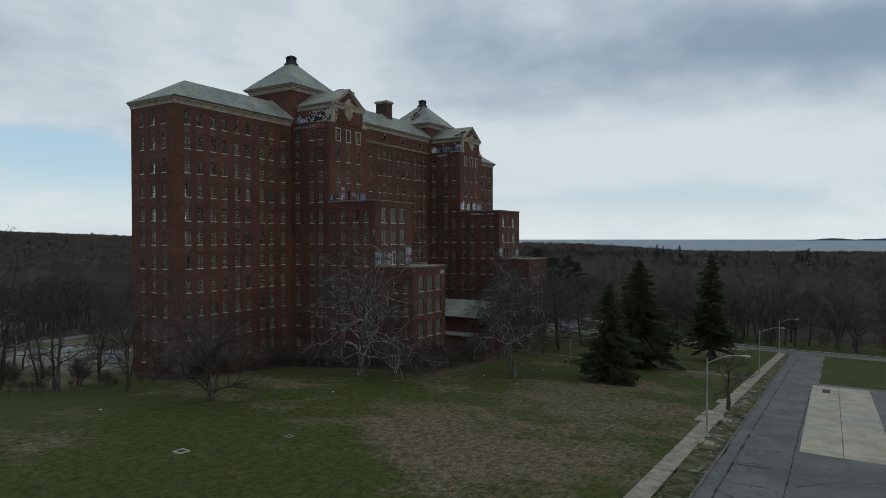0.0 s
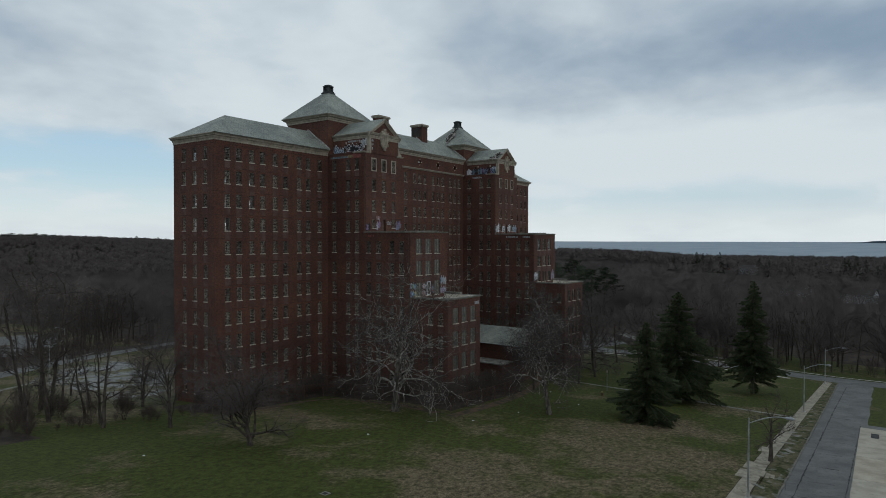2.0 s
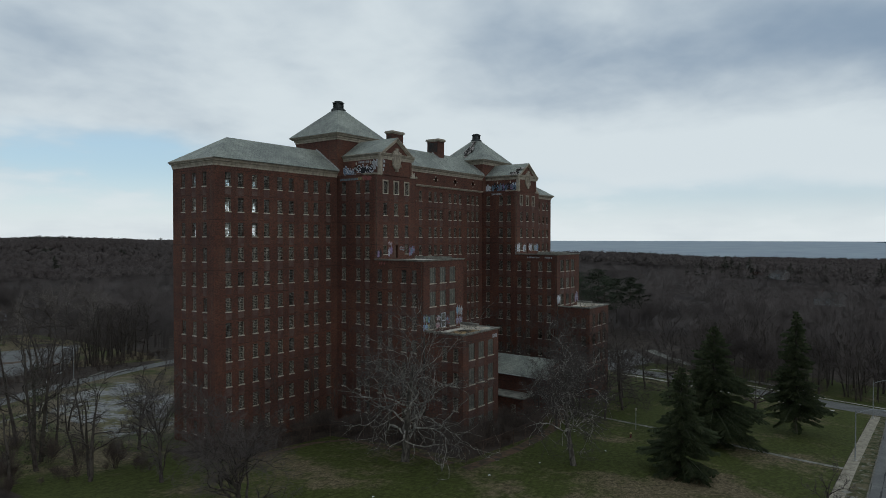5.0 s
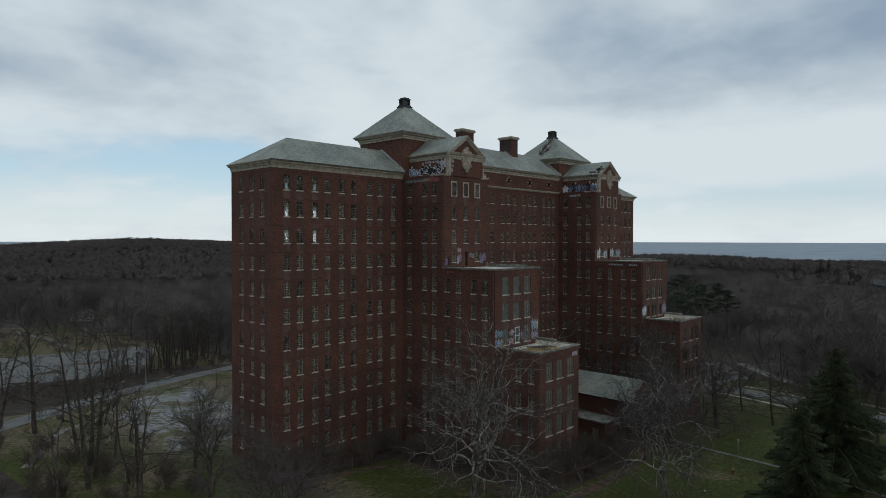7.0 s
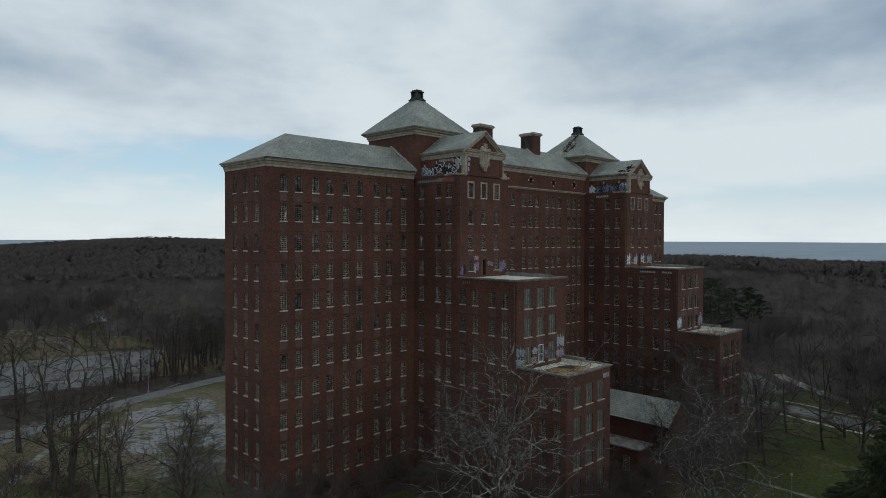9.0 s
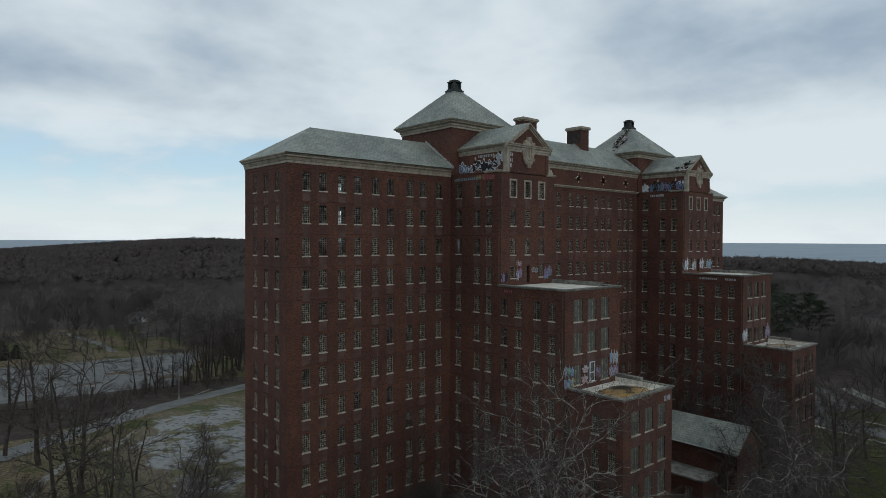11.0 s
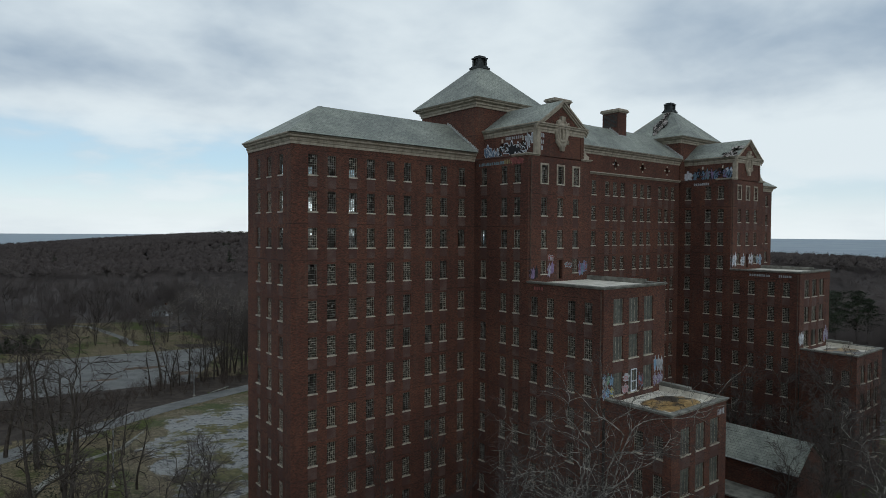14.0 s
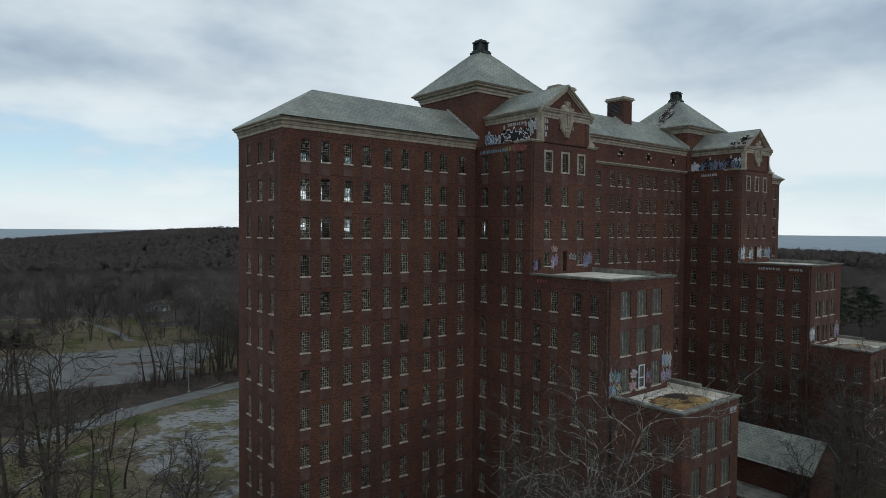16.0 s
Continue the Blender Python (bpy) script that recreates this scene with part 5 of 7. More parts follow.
            graffiti(o, u, 8.6, 10.3, 18.5, 20.8, ["silver", "violet"], "silver", 3, 62)
    scrawl((W1 - 4.85, YL), (1, 0), 8.0, 9.3, 17.0, 0.6, "silver", 18)


long_range()
roofs()
for cx in (W1, W2):
    tower(cx)
wing(W1, None)
wing(W2, far)
chimney(56.3, 58.4, 3.5, 6.5, 53.4)
chimney(43.4, 46.7, 5.2, 6.85, 53.55)
dentils()
panels()
flashing((W1 - WH - 0.03, -0.6, Z_A + 0.05), (W1 - WH - 0.03, D / 2, 47.95))
flashing((W2 - WH - 0.03, -0.6, Z_B + 0.05), (W2 - WH - 0.03, D / 2, 51.05))
def west_slope(cx, y, z, lift=0.05):
    """A point on the west slope of a tower's roof."""
    return (cx - 6.22 + (z - Z_T) * 5.47 / 5.3 - lift * 0.7, D / 2 + y, z + lift * 0.7)


torn_slates(620, 4, [west_slope(W2, 0.7, 51.0), west_slope(W2, -2.0, 51.4), west_slope(W2, -0.95, 55.2), west_slope(W2, 0.1, 55.2)])
torn_slates(160, 6, [(W2 - 4.3, YF + 0.1, 46.5), (W2 - 4.2, YF + 2.2, 46.6), (W2 - 2.2, YF + 1.6, 48.0), (W2 - 2.0, YF - 0.2, 48.15)])
# sheet over the whole slates, black in place of a slit's dark inside
slit = Mesh()
slit.quad([west_slope(W2, -0.1, 51.3, 0.3), west_slope(W2, -0.7, 51.3, 0.3), west_slope(W2, -1.0, 54.6, 0.3), west_slope(W2, -0.65, 54.8, 0.3)])
part("roof_gap", slit, M["hole"], hospital, "black sheet on the slates standing for an open slit")
paint_walls()
join_windows(far, "rows of steel windows on the farther faces")
join_windows(rear, "rows of steel windows on the rear face")

# ---- ground works ----
def area(name, a, b, c, d, lift, material, label, category, n=16):
    """A four-cornered area laid on the ground; corners anticlockwise."""
    m = Mesh()
    a, b, c, d = (Vector(p) for p in (a, b, c, d))
    for j in range(n + 1):
        for i in range(n + 1):
            s, t = i / n, j / n
            p = a.lerp(b, s).lerp(d.lerp(c, s), t)
            if (i in (0, n) or j in (0, n)) and n > 2:
                p = p + Vector((noise.noise((p.x * 0.35, p.y * 0.35, 1)), noise.noise((p.x * 0.35, p.y * 0.35, 8)))) * 0.5
            m.v.append((p.x, p.y, land(p.x, p.y) + lift))
    w = n + 1
    for j in range(n):
        for i in range(n):
            m.f.append((j * w + i, j * w + i + 1, (j + 1) * w + i + 1, (j + 1) * w + i)), m.uv.append(None), m.mi.append(0)
    return tagged(part(name, m, material, smooth=True), label, category, kind="structure")


FALL = -math.degrees(math.atan(0.073))


def on_land(x, y, lift=0.0, turn=0.0):
    """A pose on the ground that follows its fall to the east."""
    return Matrix.Translation((x, y, land(x, y) + lift)) @ pose(0, 0, 0, 0, -FALL, 0) @ pose(0, 0, 0, 0, 0, turn)


def worn_slab(seed, lx, ly, h=0.14):
    """A concrete slab with nibbled edges and eased arrises."""
    rng = random.Random(seed)
    m = Mesh()
    edge = []
    per = max(5, int(lx / 0.8))
    per2 = max(4, int(ly / 0.8))
    for (x0, y0), (x1, y1), k in (((-lx / 2, -ly / 2), (lx / 2, -ly / 2), per), ((lx / 2, -ly / 2), (lx / 2, ly / 2), per2), ((lx / 2, ly / 2), (-lx / 2, ly / 2), per), ((-lx / 2, ly / 2), (-lx / 2, -ly / 2), per2)):
        for i in range(k):
            t = i / k
            edge.append((x0 + (x1 - x0) * t + rng.uniform(-0.05, 0.05) * 0.45, y0 + (y1 - y0) * t + rng.uniform(-0.05, 0.05) * 0.45))
    n = len(edge)
    top = [(x * 0.985, y * 0.985, 0) for x, y in edge]
    low = [(x, y, -0.03) for x, y in edge]
    bed = [(x, y, -h) for x, y in edge]
    m.quad(top)
    for i in range(n):
        e = (i + 1) % n
        m.quad([low[i], low[e], top[e], top[i]])
        m.quad([bed[i], bed[e], low[e], low[i]])
    return m


def seam(points, width, seed, parent):
    """A crooked tar-filled crack on the road."""
    rng = random.Random(seed)
    m = Mesh()
    rows = []
    for (x0, y0), (x1, y1) in zip(points, points[1:]):
        k = max(2, int(math.hypot(x1 - x0, y1 - y0) / 0.7))
        d = Vector((x1 - x0, y1 - y0)).normalized()
        for i in range(k):
            t = i / k
            o = rng.uniform(-0.035, 0.035)
            w = width * rng.choice((0.25, 0.35, 0.5, 0.8, 1.5))
            px, py = x0 + (x1 - x0) * t - d.y * o, y0 + (y1 - y0) * t + d.x * o
            rows.append(((px - d.y * w, py + d.x * w), (px + d.y * w, py - d.x * w)))
    for (a, b), (c, e) in zip(rows, rows[1:]):
        m.quad([(x, y, land(x, y) + 0.066) for x, y in (a, b, e, c)])
    part("crack", m, M["seam"], parent)


def street():
    road = area("road", (-110, -79.65), (100, -80.85), (100, -74.85), (-110, -73.85), 0.05, M["asphalt"], "cracked grey asphalt street with tarred joints", "road", 60)
    lot = area("parking_lot", (-110, -125), (50, -118), (51, -79.75), (-110, -79.65), 0.045, M["asphalt"], "old grey asphalt lot beside the street", "parking lot", 40)
    for i, x in enumerate((-22, -16, -10, -4.5, 1.5, 7.5, 13.5, 20, 27, 34.5, 43, 53, 64, 78)):
        seam([(x, -75.85), (x + 0.3, -77.65), (x + 0.6, -79.25)], 0.085, i, road)
    seam([(-40, -75.35), (10, -75.55), (60, -75.95), (92, -76.45)], 0.085, 40, road)
    seam([(-40, -79.35), (10, -79.45), (50, -79.75)], 0.06, 41, road)
    for i, (a, b) in enumerate((((-8, -80), (-3, -84)), ((-14, -81), (-13, -88)), ((-4, -84), (2, -92)), ((-20, -84), (-8, -85)), ((30, -88), (44, -90)), ((12, -87.5), (15, -94)), ((-16, -78), (-12, -74.5)))):
        seam([a, ((a[0] + b[0]) / 2 + 0.6, (a[1] + b[1]) / 2 - 0.5), b], 0.06, 60 + i, lot)
    # cream concrete slabs let into the asphalt
    xs = [3.3, 10.5, 18.2, 29.0, 48.5]
    for i in range(4):
        for j, (y0, y1) in enumerate(((-79.75, -82.95), (-83.0, -86.65))):
            x0, x1 = xs[i], xs[i + 1] - 0.06
            s = part("slab", worn_slab(i * 2 + j, x1 - x0, y0 - y1), M["slab"], lot, "cream concrete slab")
            s.matrix_basis = on_land((x0 + x1) / 2, (y0 + y1) / 2, 0.075)
    m = Mesh()
    m.box((-1.6, -0.45, 0), (1.6, 0.45, 0.012))
    g = part("grate", m, M["seam"], lot, "dark patch in the slab")
    g.matrix_basis = on_land(43, -81.5, 0.08)
    # kerb
    k = Mesh()
    rows = []
    for i in range(105):
        x = -110 + 2 * i
        y = -73.85 - 1.0 * (x + 110) / 210 + 0.04 * math.sin(x * 1.7)
        z = land(x, y)
        lift = 0.16 + 0.03 * noise.noise((x * 0.3, 0, 0))
        rows.append([(x, y - 0.08, z - 0.1), (x, y - 0.07, z + lift), (x, y + 0.09, z + lift + 0.01), (x, y + 0.1, z - 0.1)])
    for a, b in zip(rows, rows[1:]):
        for q in range(3):
            k.quad([a[q], b[q], b[q + 1], a[q + 1]])
    tagged(part("kerb", k, M["kerb"]), "low worn concrete kerb", "kerb", kind="structure")
    area("verge", (-110, -73.75), (98, -74.75), (96, -72.65), (-110, -71.85), 0.03, M["verge"], "trodden grass verge with stone patches", "verge", 60)
    # walk
    walkway = strip("pavement", [(-110, -71.2), (18, -71.45), (60, -72.15), (100, -73.05)], 0.80, 0.02, M["litter"], "narrow walk of worn concrete slabs", "pavement")
    kinds = [worn_slab(100 + i, 1.48, 1.45, 0.1).data("slab", [M["walk"]]) for i in range(5)]
    rng = random.Random(2)
    x = -45.0
    while x < 97:
        y = -71.2 - 0.25 * (x + 110) / 128 if x < 18 else (-71.45 - 0.7 * (x - 18) / 42 if x < 60 else -72.15 - 0.9 * (x - 60) / 40)
        s = part("slab", rng.choice(kinds), None, walkway)
        s.matrix_basis = on_land(x, y + rng.uniform(-0.02, 0.02), 0.055 + rng.uniform(-0.012, 0.012)) @ pose(0, 0, 0, rng.uniform(-0.6, 0.6), rng.uniform(-0.6, 0.6), rng.uniform(-0.5, 0.5))
        x += 1.5
    # wider old patch of paving and two short flights of steps down the verge
    for x, y, lx, ly in ((12.2, -70.45, 3.2, 0.9), (16.0, -70.5, 3.0, 0.8), (24.5, -70.6, 2.6, 0.7)):
        s = part("slab", worn_slab(int(x * 7), lx, ly, 0.1), M["walk"], walkway)
        s.matrix_basis = on_land(x, y, 0.05)
    for x in (1.0, 12.6):
        st = tagged(empty("garden_steps", (x, -72.55, land(x, -72.55))), "short broken flight of concrete steps", "steps")
        for i in range(3):
            b = Mesh()
            b.box((-0.75, -0.19, -0.25), (0.75, 0.19, 0.0))
            o = part("step", b, M["walk"], st)
            o.matrix_basis = pose(random.Random(i).uniform(-0.1, 0.1), -0.42 * i + 0.25, 0.22 - 0.09 * i, 3 - 2 * i, 2 * i - 2, 4 * i - 3)
    stones = [worn_slab(300 + i, 0.7 + 0.22 * i, 0.5 + 0.12 * (i % 3), 0.1).data("slab", [M["path"]]) for i in range(5)]
    for i in range(12):
        x = rng.choice((rng.uniform(-12, 12), rng.uniform(14, 48)))
        o = part("slab", rng.choice(stones), None, walkway)
        o.matrix_basis = on_land(x, rng.uniform(-73.45, -72.45), 0.06) @ pose(0, 0, 0, rng.uniform(-3, 3), rng.uniform(-3, 3), rng.uniform(0, 180))
    # cross street and its walks
    cross = [(101, -150), (101, -95), (102.5, -72), (109, -48), (112, -40), (115, -26.5), (120.5, -16), (130, -6), (150, 2), (168, 6)]
    strip("road", cross, 4.4, 0.045, M["asphalt"], "grey asphalt cross street", "road")
    strip("pavement", [(96.5, -66), (100.8, -48), (102.4, -41.5), (104.6, -33), (107.5, -24.5), (114.6, -13.5)], 0.7, 0.06, M["concrete"], "pale concrete walk along the cross street", "pavement")
    strip("kerb", [(107, -110), (108.2, -74), (115.5, -50), (118.8, -40.3), (122.3, -28.7), (128.5, -18.3)], 0.45, 0.10, M["concrete"], "pale kerb on the far side of the cross street", "kerb")
    strip("road", [(170, -4), (163.7, -7.8), (142.4, -23.8), (134.8, -32.6), (127, -42), (120, -58)], 1.5, 0.05, M["path"], "pale lane winding through the woods", "road")
    area("parking_lot", (129, -9), (142, -15), (166, 0), (142, 10), 0.05, M["asphalt"], "small pale asphalt lot by the woods", "parking lot")
    # path over the lawn
    strip("pavement", [(57, -20), (53.6, -34), (52.8, -45), (50.5, -58), (49.2, -66), (49.0, -71.25)], 0.5, 0.05, M["path"], "narrow pale footpath over the lawn", "path")


def street_lamp(x, y, arm_dir, height=7.3, reach=3.0, label="grey steel street lamp with a curved arm"):
    t = tagged(empty("street_lamp", (x, y, land(x, y))), label, "street lamp", "street lamps")
    m = Mesh()
    m.tube([(0, 0, -0.2), (0, 0, height * 0.5), (0, 0, height)], [0.10, 0.085, 0.065], 10)
    part("pole", m, M["metal"], t, smooth=True)
    m = Mesh()
    m.box((-0.26, -0.26, -0.1), (0.26, 0.26, 0.12))
    m.tube([(0, 0, 0.12), (0, 0, 0.55)], [0.17, 0.12], 10)
    part("base_plate", m, M["concrete"], t)
    d = Vector((*arm_dir, 0)).normalized()
    m = Mesh()
    pts = []
    for i in range(9):
        f = i / 8
        p = d * (reach * f) + Vector((0, 0, height - 0.5 + 0.95 * math.sin(f * 1.75)))
        pts.append(tuple(p))
    m.tube(pts, [0.045] * 9, 8)
    part("arm", m, M["metal"], t, smooth=True)
    e = Vector(pts[-1])
    m = Mesh()
    m.tube([tuple(e - d * 0.1), tuple(e + d * 0.1), tuple(e + d * 0.45), tuple(e + d * 0.62)], [0.06, 0.13, 0.15, 0.05], 10)
    part("lamp_head", m, M["metal"], t, smooth=True)
    m = Mesh()
    m.tube([tuple(e + d * 0.3 - Vector((0, 0, 0.05))), tuple(e + d * 0.3 - Vector((0, 0, 0.24)))], [0.12, 0.06], 10)
    part("lens", m, M["frame"], t)
    return t


def lawn_things():
    h = tagged(empty("fire_hydrant", (43.4, -43.8, land(43.4, -43.8))), "small fire hydrant with a pale cap on the lawn", "hydrant")
    m = Mesh()
    m.tube([(0, 0, 0), (0, 0, 0.08), (0, 0, 0.09), (0, 0, 0.6)], [0.2, 0.2, 0.14, 0.13], 12)
    part("barrel", m, M["hydrant"], h)
    m = Mesh()
    m.tube([(0, 0, 0.6), (0, 0, 0.66), (0, 0, 0.8), (0, 0, 0.86)], [0.18, 0.18, 0.12, 0.04], 12)
    part("cap", m, M["ochre"], h, "pale yellow cap")
    for s in (-1, 1):
        m = Mesh()
        m.tube([(s * 0.1, 0, 0.45), (s * 0.24, 0, 0.45)], [0.07, 0.07], 8)
        part("nozzle", m, M["hydrant"], h)
    p = tagged(empty("lamp_post", (49.2, -42.5, land(49.2, -42.5))), "thin pale lawn lamp post beside the path", "lamp post")
    m = Mesh()
    m.tube([(0, 0, -0.1), (0, 0, 3.1)], [0.06, 0.05], 8)
    part("pole", m, M["metal"], p)
    m = Mesh()
    m.tube([(0, 0, 3.1), (0, 0, 3.2), (0, 0, 3.5), (0, 0, 3.6)], [0.07, 0.14, 0.16, 0.03], 8)
    part("lamp_head", m, M["frame"], p)
    for x, y, s in ((-28.5, -40.6, 0.45), (-20.3, -43.5, 0.34)):
        c = tagged(empty("manhole", (x, y, land(x, y))), "square concrete manhole rim with a sunken dark cover", "manhole")
        m = Mesh()
        for a, b in (((-s, -s), (s, -s * 0.66)), ((-s, s * 0.66), (s, s)), ((-s, -s * 0.66), (-s * 0.66, s * 0.66)), ((s * 0.66, -s * 0.66), (s, s * 0.66))):
            m.box((*a, -0.1), (*b, 0.05))
        part("rim", m, M["slab"] if s > 0.4 else M["path"], c)
        m = Mesh()
        m.box((-s * 0.66, -s * 0.66, -0.1), (s * 0.66, s * 0.66, 0.03))
        part("cover", m, M["seam"], c)
    # scraps of pale litter on the grass
    rng = random.Random(21)
    for x, y in ((38, -48), (33, -44), (-3, -33), (12, -38), (-24, -22), (40, -36), (21, -40)):
        m = Mesh()
        a = rng.uniform(0, 3)
        m.quad([(0.18 * math.cos(a + t), 0.16 * math.sin(a + t), 0.05 + 0.05 * math.sin(3 * t)) for t in (0, 1.3, 2.6, 3.9, 5.2)])
        o = tagged(part("paper_scrap", m, M["white"]), "pale scrap of litter lying on the grass", "litter")
        o.location = (x, y, land(x, y) + 0.02)


def annex():
    """Low brick building with a slate roof between the wings."""
    b = tagged(empty("annex_building"), "low brick annex with a grey slate gable roof", "building")
    x0, x1, y0, y1, ez, pz = 47.6, 54.4, -27.0, -4.0, 8.2, 10.7
    xm = (x0 + x1) / 2

    def walls(name, pts, z0, z1, mat, parent):
        m = Mesh()
        for (ax, ay), (bx, by) in zip(pts, pts[1:] + pts[:1]):
            ln = math.hypot(bx - ax, by - ay)
            m.quad([(ax, ay, z0), (bx, by, z0), (bx, by, z1), (ax, ay, z1)], [(0, z0), (ln, z0), (ln, z1), (0, z1)])
        m.quad([(x, y, z1) for x, y in pts])
        return part(name, m, mat, parent)

    walls("wall", [(x0, y0), (x1, y0), (x1, y1), (x0, y1)], -3, ez, M["brick"], b)
    for y in (y0, y1):
        m = Mesh()
        m.quad([(x0, y, ez), (x1, y, ez), (xm, y, pz - 0.1)], [(0, 0), (6.8, 0), (3.4, 2.5)])
        part("gable", m, M["brick"], b)
    for s in (-1, 1):
        m = Mesh()
        e = 0.5
        lo = ez - e * (pz - ez) / 3.4
        pts = [(xm + s * (3.4 + e), y0 - 0.3, lo), (xm, y0 - 0.3, pz), (xm, y1, pz), (xm + s * (3.4 + e), y1, lo)]
        low = [(x, y, z - 0.15) for x, y, z in pts]
        slope(m, pts[::-1] if s > 0 else pts)
        m.quad(low)
        for i in range(4):
            k = (i + 1) % 4
            m.quad([pts[i], pts[k], low[k], low[i]])
        part("roof", m, M["slate"], b)
        g = Mesh()
        g.tube([(xm + s * (3.4 + e), y0 - 0.3, lo - 0.05), (xm + s * (3.4 + e), y1, lo - 0.05)], [0.09, 0.09], 6)
        part("gutter", g, M["lead"], b)
    walls("lean_to", [(43.6, -24.6), (47.55, -24.6), (47.55, -6), (43.6, -6)], -3, 4.6, M["brick"], b)
    m = Mesh()
    m.box((43.4, -24.8, 4.6), (47.58, -5.8, 4.8))
    part("flat_roof", m, M["coping"], b, "flat roof with a weathered edge")
    for i in range(5):
        f, g = SASHES[i]
        w = part("window", f, None, b)
        w.matrix_basis = Matrix(((0, 1, 0, 43.54), (-1, 0, 0, -8.4 - 3.6 * i), (0, 0, 1, 1.6), (0, 0, 0, 1))) @ Matrix.Translation((0, -0.2, 0))
        part("sill", SILL, None, w)


def fence(line, seed):
    """Chain-link fence: posts, a top rail and thin wires."""
    f = tagged(empty("chain_link_fence"), "sagging grey chain-link fence round the building", "fence")
    wires = Mesh()
    rng = random.Random(seed)
    for (x0, y0), (x1, y1) in zip(line, line[1:]):
        n = max(1, int(math.hypot(x1 - x0, y1 - y0) / 3.0))
        pts = [(x0 + (x1 - x0) * i / n, y0 + (y1 - y0) * i / n) for i in range(n + 1)]
        for i, (x, y) in enumerate(pts[:-1]):
            z = land(x, y)
            m = Mesh()
            m.tube([(x, y, z - 0.1), (x + rng.uniform(-0.08, 0.08), y + rng.uniform(-0.08, 0.08), z + 2.35)], [0.04, 0.04], 6)
            part("post", m, M["rust"], f)
            xb, yb = pts[i + 1]
            zb = land(xb, yb)
            m = Mesh()
            m.tube([(x, y, z + 2.3), (xb, yb, zb + 2.3)], [0.025, 0.025], 5)
            part("rail", m, M["rust"], f)
            for k in range(14):
                s, e = k / 14, (k + 2) / 14
                for lo, hi in ((0.05, 2.28), (2.28, 0.05)):
                    a = (x + (xb - x) * s, y + (yb - y) * s, z + (zb - z) * s + lo)
                    c = (x + (xb - x) * min(e, 1), y + (yb - y) * min(e, 1), z + (zb - z) * e + hi)
                    wires.tube([a, c], [0.007, 0.007], 3)
    tagged(part("wire_mesh", wires, M["rust"], f), kind="stuff")


def house(x, y, turn, w, d, h, siding, label):
    t = tagged(empty("house", (x, y, land(x, y))), label, "house")
    t.rotation_euler = (0, 0, radians(turn))
    m = Mesh()
    m.box((-w / 2, -d / 2, -1), (w / 2, d / 2, h))
    m.quad([(-w / 2, -d / 2, h), (-w / 2, d / 2, h), (-w / 2, 0, h + d * 0.32)])
    m.quad([(w / 2, -d / 2, h), (w / 2, d / 2, h), (w / 2, 0, h + d * 0.32)])
    part("wall", m, siding, t)
    m = Mesh()
    for s in (-1, 1):
        m.quad([(-w / 2 - 0.4, s * (d / 2 + 0.4), h - 0.26), (w / 2 + 0.4, s * (d / 2 + 0.4), h - 0.26), (w / 2 + 0.4, 0, h + d * 0.32 + 0.1), (-w / 2 - 0.4, 0, h + d * 0.32 + 0.1)])
    part("roof", m, M["asphalt"], t)
    for i in range(3):
        m = Mesh()
        cx = (i - 1) * w * 0.3
        m.box((cx - 0.6, -d / 2 - 0.06, h * 0.45), (cx + 0.6, -d / 2 + 0.02, h * 0.8))
        part("window", m, M["hole"], t)
    m = Mesh()
    m.box((w * 0.12, -d / 2 - 0.05, 0), (w * 0.12 + 1.0, -d / 2 + 0.02, 2.1))
    part("door", m, M["white"], t)
    m = Mesh()
    m.box((w * 0.3, -0.5, h), (w * 0.3 + 0.8, 0.4, h + d * 0.32 + 1.0))
    part("chimney", m, M["brick"], t)


